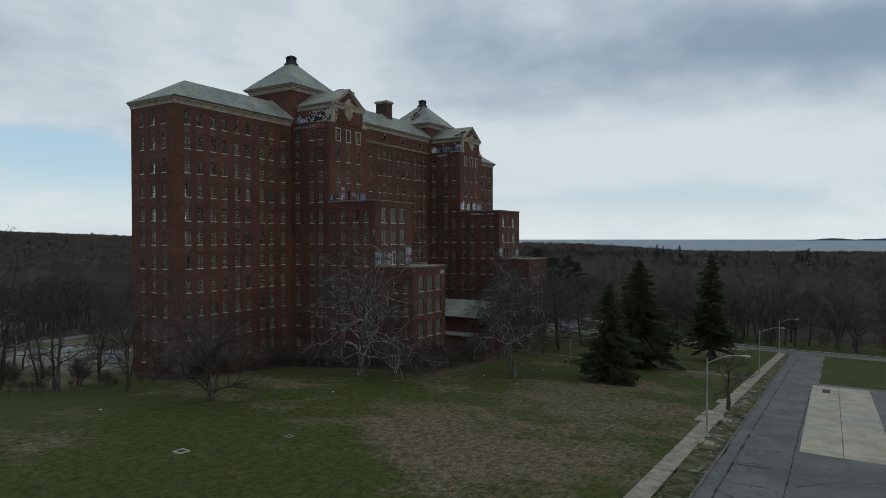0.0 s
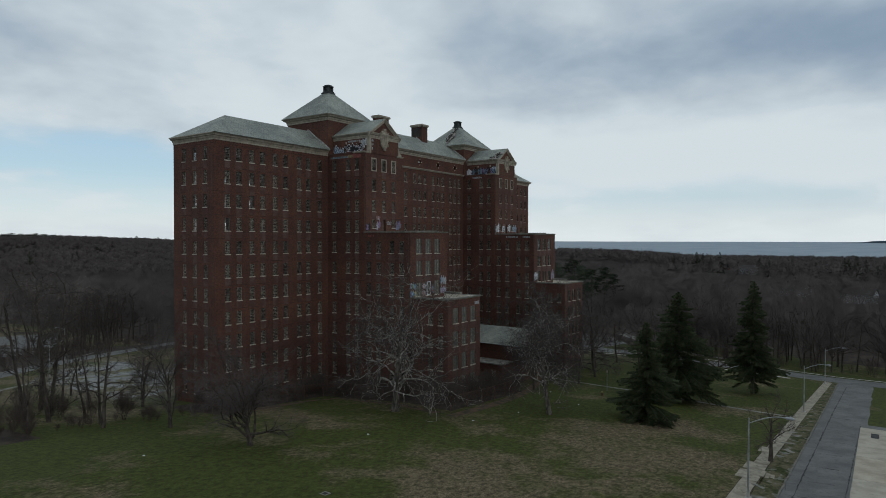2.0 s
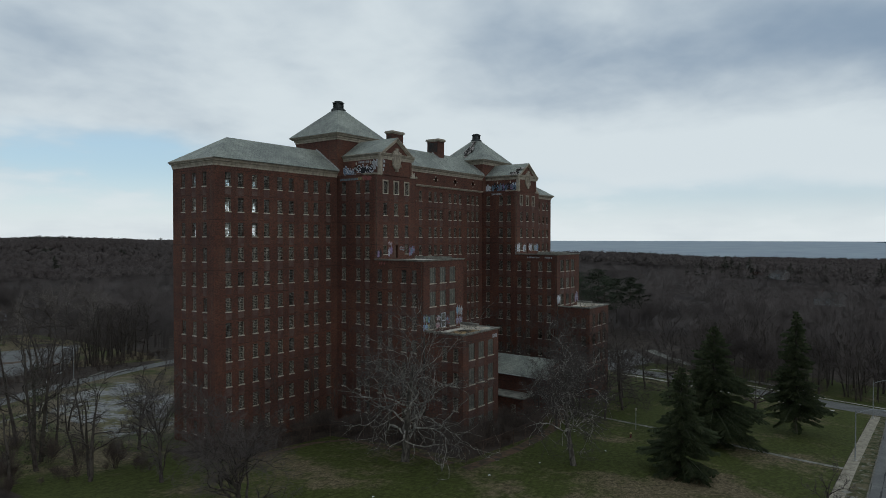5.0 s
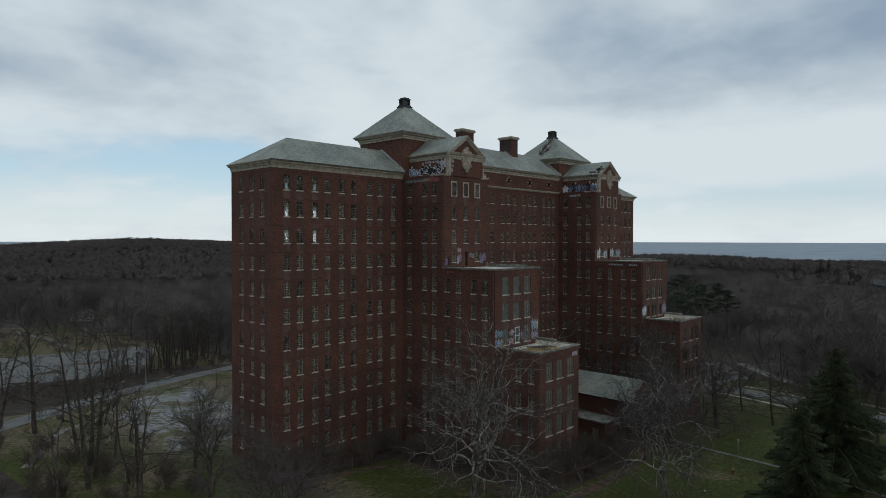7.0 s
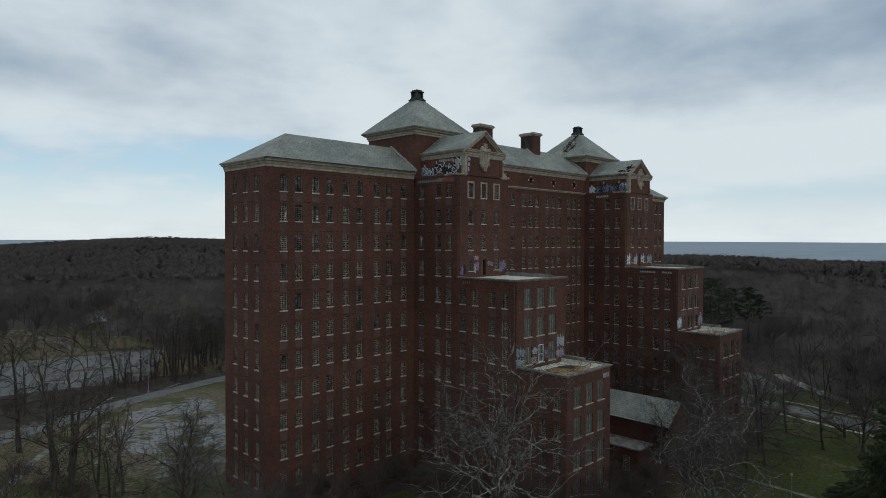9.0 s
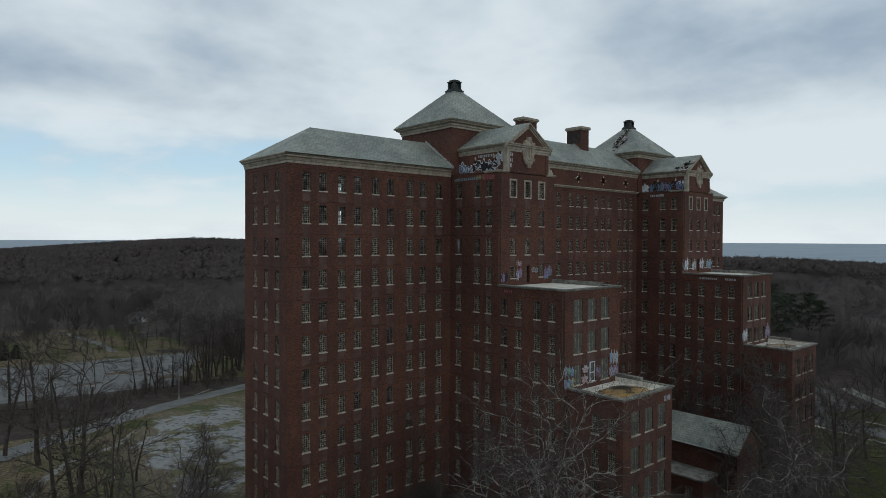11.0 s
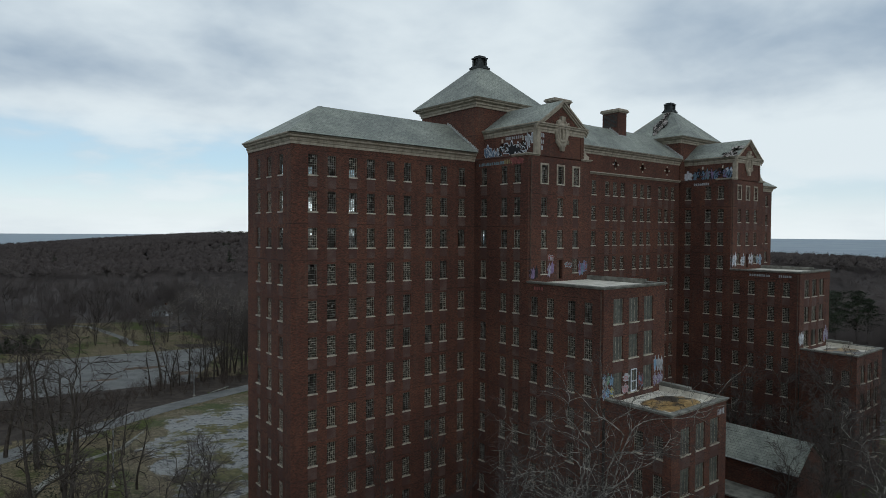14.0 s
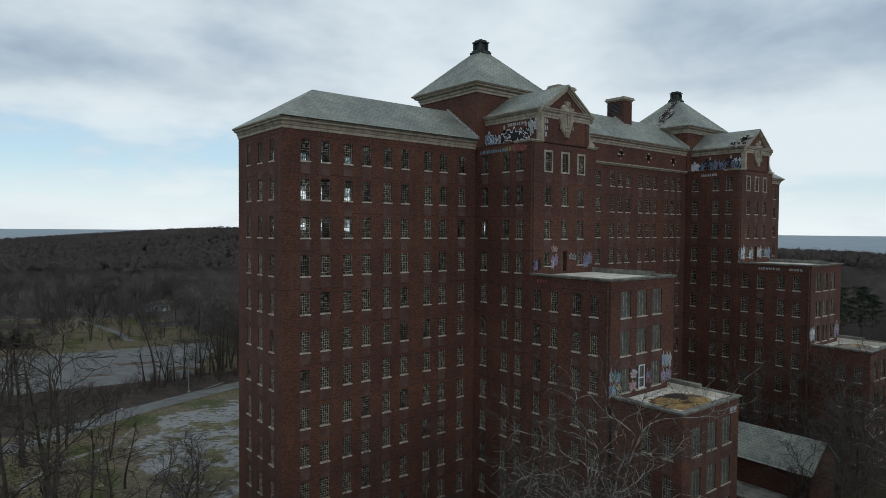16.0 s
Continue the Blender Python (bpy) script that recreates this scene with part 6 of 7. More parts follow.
# ---- trees ----
def bare_tree(seed, height, limbs, trunk=0.34, limb=0.42, shrink=0.62, spread=1.0, rise=0.35, droop=0.0, trunk_r=None, stems=1, first=0.35, wander=0.16, thin=0.014, light=False, stout=0.0, plumb=1.0, cut=3):
    """Trunk and boughs in one mesh, twigs in another. trunk, limb: their lengths as shares of the height."""
    rng = random.Random(seed)
    wood, twigs = Mesh(), Mesh()
    r0 = trunk_r or height * 0.02
    levels = len(limbs) + 1

    def grow(p, d, length, r, level):
        n = ((3, 2, 2, 1) if light else (5, 4, 3, 2, 2))[level]
        pts, rad = [tuple(p)], [r]
        q, d = Vector(p), Vector(d)
        sag = droop * max(0, level - 1) * 0.10
        for i in range(n):
            wob = wander * (0.3 * plumb if level == 0 else 1.0)
            d = (d + Vector((rng.gauss(0, wob), rng.gauss(0, wob), rng.gauss(0.06 - sag, wob * 0.7)))).normalized()
            q = q + d * (length / n)
            pts.append(tuple(q))
            rad.append(max(r * (1 - 0.66 * (i + 1) / n), thin))
        (twigs if level >= cut else wood).tube(pts, rad, ((4, 3, 3, 3) if light else (7, 5, 4, 3, 3))[level])
        if level == levels - 1:
            return
        for k in range(limbs[level]):
            t = 1.0 if k == 0 else rng.uniform(first if level == 0 else 0.22, 1.0)
            f = t * n
            i = min(int(f), n - 1)
            at = Vector(pts[i]).lerp(Vector(pts[i + 1]), f - i)
            turn = rng.uniform(0, 6.2832) if level else 2.4 * k + rng.uniform(-0.5, 0.5)
            side = Vector((math.cos(turn), math.sin(turn), 0))
            way = Vector((0, 0, 1)) if level == 0 else d
            out = (0.3 if k == 0 else rng.uniform(0.6, 1.2)) * spread
            nd = (way * (rise if level == 0 and k else 1.0) + side * out + Vector((0, 0, rng.uniform(-0.1, 0.35) - droop * 0.14 * level))).normalized()
            rr = rad[i] + (rad[i + 1] - rad[i]) * (f - i)
            ln = height * limb * rng.uniform(0.7, 1.1) if level == 0 else length * shrink * rng.uniform(0.7, 1.15)
            grow(at, nd, ln, rr * min(0.95, rng.uniform(0.5, 0.75) + (stout if level < 2 else 0)), level + 1)

    for s in range(stems):
        t = 6.283 * s / stems + rng.uniform(-0.4, 0.4)
        tilt = 0.04 if stems == 1 else rng.uniform(0.15, 0.4)
        o = 0.16 if stems > 1 else 0
        grow((o * math.cos(t), o * math.sin(t), -0.4), (tilt * math.cos(t), tilt * math.sin(t), 1), height * trunk, r0, 0)
    top = max(v[2] for m in (wood, twigs) for v in m.v)
    for m in (wood, twigs):
        m.v = [(x * height / top, y * height / top, z * height / top) for x, y, z in m.v]
    return wood, twigs


def crown_tree(seed, height, reach, trunk_r, fork, boughs, subs, twigs, sprays, wander=0.22, droop=0.0, steep=1.0, lead=0.72, lean=0.05, stout=0.5, level=0.16, sway=(0, 0), knots=13, taper=0.3):
    """A broad tree: trunk, boughs and twigs as three meshes. fork: where the boughs begin, as a share of the height."""
    rng = random.Random(seed)
    stem, wood, fine = Mesh(), Mesh(), Mesh()

    def branch(mesh, p, d, length, r0, r1, n, sides, bend, sag):
        pts, rad = [Vector(p)], [r0]
        d = Vector(d).normalized()
        for i in range(n):
            f = (i + 1) / n
            d = (d + Vector((rng.gauss(0, bend), rng.gauss(0, bend), rng.gauss(0, bend * 0.8) + sag * (0.3 - f)))).normalized()
            if pts[-1].z < 1.6 and d.z < 0 and i > 1:
                d = Vector((d.x, d.y, abs(d.z) * 0.4)).normalized()
            pts.append(pts[-1] + d * (length / n))
            rad.append(r0 + (r1 - r0) * f ** 0.8)
        mesh.tube([tuple(q) for q in pts], rad, sides)
        return pts, rad

    def spot(pts, rad, f):
        f *= len(pts) - 1
        i = min(int(f), len(pts) - 2)
        return pts[i].lerp(pts[i + 1], f - i), (pts[i + 1] - pts[i]).normalized(), rad[i] + (rad[i + 1] - rad[i]) * (f - i)

    def aside(d, angle):
        a = d.orthogonal().normalized()
        a.rotate(Matrix.Rotation(rng.uniform(0, 6.2832), 3, d))
        return d * math.cos(angle) + a * math.sin(angle)

    tp, tr = branch(stem, (0, 0, -0.4), (rng.uniform(-lean, lean), rng.uniform(-lean, lean), 1), height * lead + 0.4, trunk_r, trunk_r * 0.25, 8, 9, 0.05, 0)
    for b in range(boughs):
        f = fork + (0.97 - fork) * (b / max(1, boughs - 1)) ** 0.9
        f = min(1.0, f + rng.uniform(-0.03, 0.03))
        p, d, r = spot(tp, tr, f)
        t = 2.4 * b + rng.uniform(-0.4, 0.4)
        high = (f - fork) / (1 - fork)
        up = (level + 1.15 * high * high + rng.uniform(-0.12, 0.2)) * steep
        ln = reach * (1.1 - taper * high) * rng.uniform(0.75, 1.1) * math.sqrt(1 + 0.3 * up * up) * (1 + sway[0] * math.cos(t) + sway[1] * math.sin(t))
        bp, br = branch(wood, p, (math.cos(t), math.sin(t), up), ln, r * stout * rng.uniform(0.75, 1.1), 0.025, knots, 6, wander, droop * (1.1 - 1.3 * high))
        for s in range(subs):
            g = rng.uniform(0.18, 0.98) if s else 1.0
            q, e, r2 = spot(bp, br, g)
            sl = ln * rng.uniform(0.28, 0.5) * (1.1 - 0.5 * g)
            sp, sr = branch(wood, q, aside(e, rng.uniform(0.5, 1.1)) + Vector((0, 0, 0.15)), sl, max(0.020, r2 * 0.66), 0.012, 6, 4, wander * 1.1, droop * 0.8)
            for w in range(twigs):
                h = rng.uniform(0.15, 1.0)
                q2, e2, r3 = spot(sp, sr, h)
                wp, wr = branch(fine, q2, aside(e2, rng.uniform(0.4, 1.0)), sl * rng.uniform(0.25, 0.55), max(0.011, r3 * 0.6), 0.008, 4, 3, wander, droop * 0.5)
                for v in range(sprays):
                    q3, e3, r4 = spot(wp, wr, rng.uniform(0.25, 1.0))
                    branch(fine, q3, aside(e3, rng.uniform(0.35, 0.9)), sl * rng.uniform(0.12, 0.28), 0.008, 0.005, 2, 3, wander, 0)
    return stem, wood, fine


def make_tree(name, meshes, mats=("bark", "twig")):
    """Mesh data for a tree's parts: trunk and crown, or trunk, boughs and twigs."""
    names = ("trunk", "crown") if len(meshes) == 2 else ("trunk", "branchwork", "crown")
    return (name,) + tuple(m.data(n, [M[k]], n != "crown") for m, n, k in zip(meshes, names, mats))


def plant(kind, x, y, turn, scale, label, category="tree", group="", lift=0.0):
    t = tagged(empty(kind[0], (x, y, land(x, y) + lift)), label, category, group)
    t.rotation_euler, t.scale = (0, 0, turn), (scale,) * 3 if isinstance(scale, (int, float)) else scale
    for n, me in zip(("trunk", "crown") if len(kind) == 3 else ("trunk", "branchwork", "crown"), kind[1:]):
        part(n, me, None, t)
    return t


def ivy(tree, seed, top, r):
    rng = random.Random(seed)
    m = Mesh()
    for i in range(700):
        z = top * rng.random() ** 0.8
        a = rng.uniform(0, 6.283)
        q = r * (0.7 + 0.6 * noise.noise((math.cos(a) * 1.5, math.sin(a) * 1.5, z * 0.6)) + rng.uniform(0, 0.3)) * (1.1 - 0.5 * z / top)
        p = Vector((q * math.cos(a), q * math.sin(a), z))
        s = rng.uniform(0.06, 0.15)
        d = Vector((rng.gauss(0, 1), rng.gauss(0, 1), rng.gauss(0, 1))).normalized() * s
        e = Vector((rng.gauss(0, 1), rng.gauss(0, 1), rng.gauss(0, 1))).normalized() * s
        m.quad([tuple(p), tuple(p + d), tuple(p + e)])
    part("ivy", m, M["ivy"], tree, "dull brown ivy on the trunk")


def conifer(seed, height, radius, step=0.36, ragged=0.3, bare=0.06, full=0.8):
    """A spruce: drooping boughs in whorls, each a fan of side sprays with hanging tips. full: how far out the crown keeps its width."""
    rng = random.Random(seed)
    wood, leaf = Mesh(), Mesh()
    wood.tube([(0, 0, -0.3), (0.05, 0, height * 0.5), (0, 0.05, height)], [height * 0.019, height * 0.011, 0.02], 7)
    z = height * bare
    while z < height * 0.992:
        t = (z / height - bare) / (1 - bare)
        reach = radius * (1 - t) ** full * (0.72 + 0.28 * min(1, t / 0.14)) + 0.10
        for k in range(7 if t < 0.6 else 6):
            a = rng.uniform(0, 6.283)
            lump = 1 + ragged * noise.noise((seed * 3.1 + math.cos(a) * 0.8, math.sin(a) * 0.8, z * 0.45))
            r = reach * lump * rng.choice((rng.uniform(0.45, 0.8), rng.uniform(0.8, 1.08)))
            d = Vector((math.cos(a), math.sin(a), 0))
            side = Vector((-d.y, d.x, 0))
            z0, dip = z + rng.uniform(-0.25, 0.25), rng.uniform(0.25, 0.55) * (1 - 0.75 * t)

            def bough(f):
                return Vector((0, 0, z0)) + d * (r * f) + Vector((0, 0, r * (0.10 * f - dip * f * f + 0.30 * dip * f ** 4)))

            wood.tube([tuple(bough(f)) for f in (0, 0.5, 0.95)], [0.045, 0.025, 0.008], 3)
            n = max(3, int(r / 0.21))
            for i in range(n):
                f = 0.12 + 0.88 * (i + rng.random() * 0.6) / n
                c, q = bough(f), bough(min(1.06, f + 1.4 / n))
                w = (0.22 + 0.20 * r * (1 - abs(2 * f - 1.05) ** 1.5)) * rng.uniform(0.6, 1.15)
                for g in (-1, 1):
                    tip = c + side * (g * w) + d * (0.75 * w) + Vector((0, 0, -w * rng.uniform(0.25, 0.75)))
                    mid = c.lerp(tip, 0.5) + d * 0.09 + Vector((0, 0, 0.03))
                    low = c.lerp(tip, 0.55) - d * 0.04 + Vector((0, 0, -rng.uniform(0.10, 0.32)))
                    leaf.quad([tuple(c), tuple(mid), tuple(tip)])
                    leaf.quad([tuple(c), tuple(low), tuple(tip)])
                leaf.quad([tuple(c - side * 0.06), tuple(c + side * 0.06), tuple(q)])
                hang = c + Vector((rng.uniform(-0.08, 0.08), rng.uniform(-0.08, 0.08), -rng.uniform(0.15, 0.42)))
                leaf.quad([tuple(c - d * 0.09), tuple(c + d * 0.09), tuple(hang)])
        z += step * (1 - 0.35 * t)
    return wood, leaf


def pine_tree(seed, height, reach):
    """A broad pine: bare lower trunk, level boughs with flat pads of needles."""
    rng = random.Random(seed)
    wood, leaf = Mesh(), Mesh()
    wood.tube([(0, 0, -0.4), (0.3, 0.1, height * 0.5), (0.1, 0.3, height * 0.97)], [height * 0.02, height * 0.014, 0.05], 7)
    for b in range(22):
        f = 0.36 + 0.62 * b / 21
        t = 2.4 * b + rng.uniform(-0.5, 0.5)
        r = reach * (1.15 - 0.85 * ((f - 0.36) / 0.64) ** 1.6) * rng.uniform(0.6, 1.1)
        tip = Vector((r * math.cos(t), r * math.sin(t), height * f + r * rng.uniform(0.0, 0.28)))
        wood.tube([(0.2, 0.1, height * f - 0.4), tuple(tip)], [0.14, 0.03], 4)
        for c in range(6):
            g = rng.uniform(0.35, 1.05)
            o = Vector((0, 0, height * f)).lerp(tip, g) + Vector((rng.gauss(0, 0.9), rng.gauss(0, 0.9), rng.gauss(0.2, 0.3)))
            w = rng.uniform(0.9, 1.7)
            for q in range(46):
                p = o + Vector((rng.gauss(0, 0.5) * w, rng.gauss(0, 0.5) * w, rng.gauss(0, 0.22) * w))
                d = (p - o + Vector((0, 0, 0.4))).normalized()
                d = (d + Vector((rng.gauss(0, 0.5), rng.gauss(0, 0.5), rng.gauss(0, 0.4)))).normalized() * rng.uniform(0.35, 0.7)
                s = d.orthogonal().normalized() * 0.09
                leaf.quad([tuple(p - s), tuple(p + s), tuple(p + d)])
    return wood, leaf


def far_woods():
    """Bare woods too far off to tell one tree from the next: trunks, clumped crowns of close twigs and loose twig ends."""
    rng = np.random.default_rng(3)
    tris, count = [], 0
    clump_v, clump_f, base = [], [], 0
    sides, rings = 6, ((0.0, 1.0), (0.42, 0.93), (0.80, 0.58))
    faces = []
    for q in range(2):
        for k in range(sides):
            e = (k + 1) % sides
            faces.append((q * sides + k, q * sides + e, (q + 1) * sides + e, (q + 1) * sides + k))
    for k in range(sides):
        faces.append((2 * sides + k, 2 * sides + (k + 1) % sides, 3 * sides, 3 * sides))
    faces = np.array(faces)
    ring = np.arange(sides) * 2 * np.pi / sides
    while count < 33000:
        a, r = rng.uniform(-1.0, 1.95), 150 + 1080 * rng.random() ** 1.25
        if count > 14000:
            a, r = (rng.uniform(0.75, 1.75) if count % 2 else rng.uniform(-0.45, 0.8)), 560 + 620 * rng.random()
        x, y = r * math.cos(a) + 20, r * math.sin(a)
        if count > 27000:
            x, y = rng.uniform(60, 800), rng.uniform(780, 960)
            r = math.hypot(x, y)
        if x < 165 and y < 105 or -60 < x < 70 and y < 290 or 125 < x < 205 and -25 < y < 32:
            continue
        count += 1
        z, h = land(x, y) - 0.3, (rng.uniform(11, 17) if r < 520 else rng.uniform(8, 12.5))
        w = 0.04 + r * (0.00024 if r > 540 else 0.00025)
        crown = h * rng.uniform(0.32, 0.48)
        tris.append(np.array([[x - 0.15, y, z], [x + 0.15, y, z], [x, y, z + h * 0.55]]))
        far = r > 540
        k = 28 if far else 62
        if far:
            pts = []
            for up, out in rings:
                rad = crown * out * rng.uniform(0.6, 0.98, sides)
                pts.append(np.stack([x + rad * np.cos(ring), y + rad * np.sin(ring), z + h * (0.38 + 0.46 * up) + rng.normal(0, 0.06 * h, sides)], 1))
            pts.append(np.array([[x + rng.normal(0, 0.4), y + rng.normal(0, 0.4), z + h * 0.85]]))
            clump_v.append(np.concatenate(pts))
            clump_f.append(faces + base)
            base += 3 * sides + 1
        t = rng.uniform(0, 6.283, k)
        e = rng.uniform(-0.25, 1.0, k)
        g = np.sqrt(1 - e ** 2)
        out = rng.uniform(0.78, 1.14, k) if far else rng.uniform(0.75, 1.0, k)
        inner = out * (0.82 if far else rng.uniform(0.5, 0.85, k))
        zc, rise = z + h * (0.6 if count <= 27000 else 0.42), 0.38 * h
        ax, ay, az = x + crown * g * inner * np.cos(t), y + crown * g * inner * np.sin(t), zc + rise * e * inner
        t2 = t + rng.normal(0, 0.2 if far else 0.45, k)
        bx, by, bz = x + crown * g * out * np.cos(t2), y + crown * g * out * np.sin(t2), zc + rise * np.clip(e + rng.normal(0, 0.15, k), -0.4, 1.1) * out
        u = np.hypot(bx - ax, by - ay) + 1e-3
        nx, ny = -(by - ay) / u * w, (bx - ax) / u * w
        tris.append(np.stack([np.stack([ax - nx, ay - ny, az], 1), np.stack([ax + nx, ay + ny, az + w], 1), np.stack([bx, by, bz], 1)], 1).reshape(-1, 3))
    vs = np.concatenate(tris)
    for name, v, f, mat, smooth, label in (("far_woods", vs, np.arange(len(vs)).reshape(-1, 3), "woods", False, "leafless brown winter woodland"), ("far_crowns", np.concatenate(clump_v), np.concatenate(clump_f), "canopy", True, "close-set crowns of distant leafless trees")):
        me = bpy.data.meshes.new(name)
        me.from_pydata(v.tolist(), [], [tuple(dict.fromkeys(q)) for q in f.tolist()])
        if smooth:
            me.polygons.foreach_set("use_smooth", [True] * len(me.polygons))
        me.materials.append(M[mat])
        tagged(new(name, me), label, "woods", kind="stuff")


def mass(kinds, spots, name="woods", look_of="woods", label="dense leafless winter woods beyond the lawn"):
    """Many plants too far off to count, grown into one mesh."""
    shapes = []
    for kind, wood, crown in kinds:
        v, f = [], []
        for me in (wood, crown):
            co = np.empty(len(me.vertices) * 3)
            me.vertices.foreach_get("co", co)
            ix = np.empty(len(me.loops), dtype=np.int64)
            me.loops.foreach_get("vertex_index", ix)
            f.append(ix.reshape(-1, 4) + sum(len(a) for a in v))
            v.append(co.reshape(-1, 3))
        shapes.append((np.concatenate(v), np.concatenate(f)))
    vs, fs, base = [], [], 0
    for x, y, turn, size, k in spots:
        v, f = shapes[k]
        c, s = math.cos(turn) * size, math.sin(turn) * size
        vs.append(np.stack([v[:, 0] * c - v[:, 1] * s + x, v[:, 0] * s + v[:, 1] * c + y, v[:, 2] * size + land(x, y)], 1))
        fs.append(f + base)
        base += len(v)
    vs, fs = np.concatenate(vs), np.concatenate(fs)
    me = bpy.data.meshes.new(name)
    me.vertices.add(len(vs))
    me.vertices.foreach_set("co", vs.ravel())
    me.loops.add(fs.size)
    me.loops.foreach_set("vertex_index", fs.ravel().astype(np.int32))
    me.polygons.add(len(fs))
    me.polygons.foreach_set("loop_start", np.arange(0, fs.size, 4, dtype=np.int32))
    me.update(calc_edges=True)
    me.materials.append(M[look_of])
    tagged(new(name, me), label, name, kind="stuff")


def trees():
    pale = ("sycamore_trunk", "sycamore", "grey_twig")
    a = make_tree("sycamore_tree", crown_tree(5, 19.0, 13.6, 0.60, 0.22, 26, 14, 8, 3, wander=0.34, droop=0.08, lead=0.64, stout=0.38, sway=(0.16, -0.19), knots=21, level=0.40, taper=0.5), pale)
    b = make_tree("sycamore_tree", crown_tree(22, 17.5, 9.6, 0.42, 0.30, 24, 14, 10, 4, wander=0.40, droop=0.28, lead=0.76, stout=0.42, knots=17, taper=0.45), ("sycamore_trunk", "sycamore", "grey_twig"))
    plant(a, 9.2, -27.0, 0.3, 1.0, "old leafless sycamore with pale spreading limbs before the building")
    plant(b, 23.3, -43.7, 1.3, 1.0, "leafless sycamore with pale drooping limbs on the lawn")
    plain = ("bark", "bark", "twig")
    hazy = ("bark", "bark", "woods")
    globe = make_tree("lawn_tree", crown_tree(8, 9.6, 6.6, 0.34, 0.19, 20, 11, 9, 3, wander=0.24, steep=1.5, lead=0.50, stout=0.66, level=0.5, lean=0.12), hazy)
    plant(globe, -15.1, -27.2, 0.4, 1.0, "small leafless tree with dark low boughs and a dense round crown")
    up = make_tree("lawn_tree", crown_tree(4, 12.2, 4.6, 0.27, 0.17, 18, 9, 8, 4, wander=0.2, steep=1.9, lead=0.66, stout=0.5, level=0.6), hazy)
    plant(up, -13.6, -9.9, 0.0, 1.0, "upright leafless tree at the lawn's edge")
    plant(make_tree("street_tree", crown_tree(6, 7.6, 3.0, 0.30, 0.42, 9, 7, 6, 3, wander=0.2, steep=1.8, lead=0.6, stout=0.5), plain), 19.0, -72.2, 0.0, 1.0, "small leafless tree in the street verge")
    plant(make_tree("spruce_tree", conifer(1, 13.8, 5.3, 0.34, 0.55, 0.05, 0.80), ("bark", "needle")), 29.6, -55.4, 0, 1.0, "dense dark green spruce on the lawn")
    plant(make_tree("spruce_tree", conifer(2, 18.0, 7.6, 0.36, 0.5, 0.06, 0.74), ("bark", "needle")), 49.6, -54.4, 0, 1.0, "tall broad dark green spruce behind a shorter one")
    plant(make_tree("spruce_tree", conifer(3, 20.6, 5.4, 0.40, 0.5, 0.12, 0.82), ("bark", "needle")), 68.0, -62.9, 0, 1.0, "tall slender dark spruce near the walk")
    old = make_tree("oak_tree", bare_tree(9, 17.0, (8, 7, 5, 4), trunk=0.25, limb=0.62, spread=1.2, rise=0.25, droop=0.5, trunk_r=0.5), ("bark", "twig"))
    plant(old, 83, -54, 0.5, 1.0, "wide old leafless oak with low dark limbs")
    plant(up, 83.8, -43.2, 2.0, 1.15, "upright leafless tree on the eastern lawn")
    plant(up, -6.6, 8.6, 4.0, (1.0, 1.0, 0.82), "dense many-stemmed leafless tree beside the end wall")
    plant(old, 96, -38, 2.5, 0.85, "wide old leafless oak near the cross street")
    # edge of the wood west of the building
    mid = [make_tree("woodland_tree", crown_tree(130 + i, 12.0, 3.4 + 0.3 * (i % 3), 0.19 + 0.02 * i, 0.34, 9, 6, 6, 2, wander=0.30, steep=1.9, lead=0.8, lean=0.16, stout=0.55), plain) for i in range(6)]
    dead = make_tree("dead_tree", crown_tree(170, 19.0, 2.6, 0.36, 0.45, 7, 4, 3, 0, wander=0.3, steep=2.0, lead=0.9, lean=0.04, stout=0.35), plain)
    for x, y, s in ((14.0, 98.5, 1.0), (11.7, 99.8, 0.45), (16.5, 99.6, 0.6)):
        plant(dead, x, y, s * 9, s, "tall dead tree with few broken limbs beside the parking lot", group="dead trees by the parking lot")
    spots = [(-17.7, 12.5, 1.7), (-19.8, 8.0, 1.55), (-15.7, 6.9, 0.9), (-17.0, 0.2, 1.0), (-18.2, -2.5, 1.05), (-24.8, 1.8, 0.9), (-15.0, 28.0, 1.6), (-12.4, 21.0, 1.0), (-16.2, 19.4, 1.6), (-11.3, 15.0, 0.9), (-15.8, 46.6, 1.65), (-10.0, 53, 0.8), (-5.8, 45, 0.85), (-3.0, 15.5, 0.75), (-7, 30, 0.8), (-19, 55, 1.4), (-13, 100, 1.2), (-9, 77, 1.0), (-14, 88, 1.35), (-11, 91, 1.1)]
    for i, (x, y, s) in enumerate(spots):
        t = plant(mid[i % 6], x, y, i * 1.7, s, "leafless woodland tree with crooked grey limbs", group="trees west of the building")
        if i in (0, 1, 8, 10):
            ivy(t, i, 7.5, 0.75)
    # along the service road and the far car park
    rng = random.Random(14)
    for i in range(44):
        f = i / 43
        x, y = 14 + 46 * f ** 0.8 + rng.uniform(-2, 2), 100 + 36 * f + rng.uniform(-4, 10) * f
        plant(mid[i % 6], x, y, rng.uniform(0, 6), rng.uniform(0.6, 0.9) + 0.55 * min(1, 2.5 * f), "leafless roadside tree with a dark trunk", group="trees along the service road")
    # woods: the first rows, one by one
    wood = [make_tree("woodland_tree", bare_tree(60 + i, 15.0, (8, 6, 5), thin=0.04, light=True, trunk=0.5, limb=0.34, spread=0.85, rise=0.75, trunk_r=0.15, shrink=0.62, wander=0.22), ("bark", "woods")) for i in range(7)]
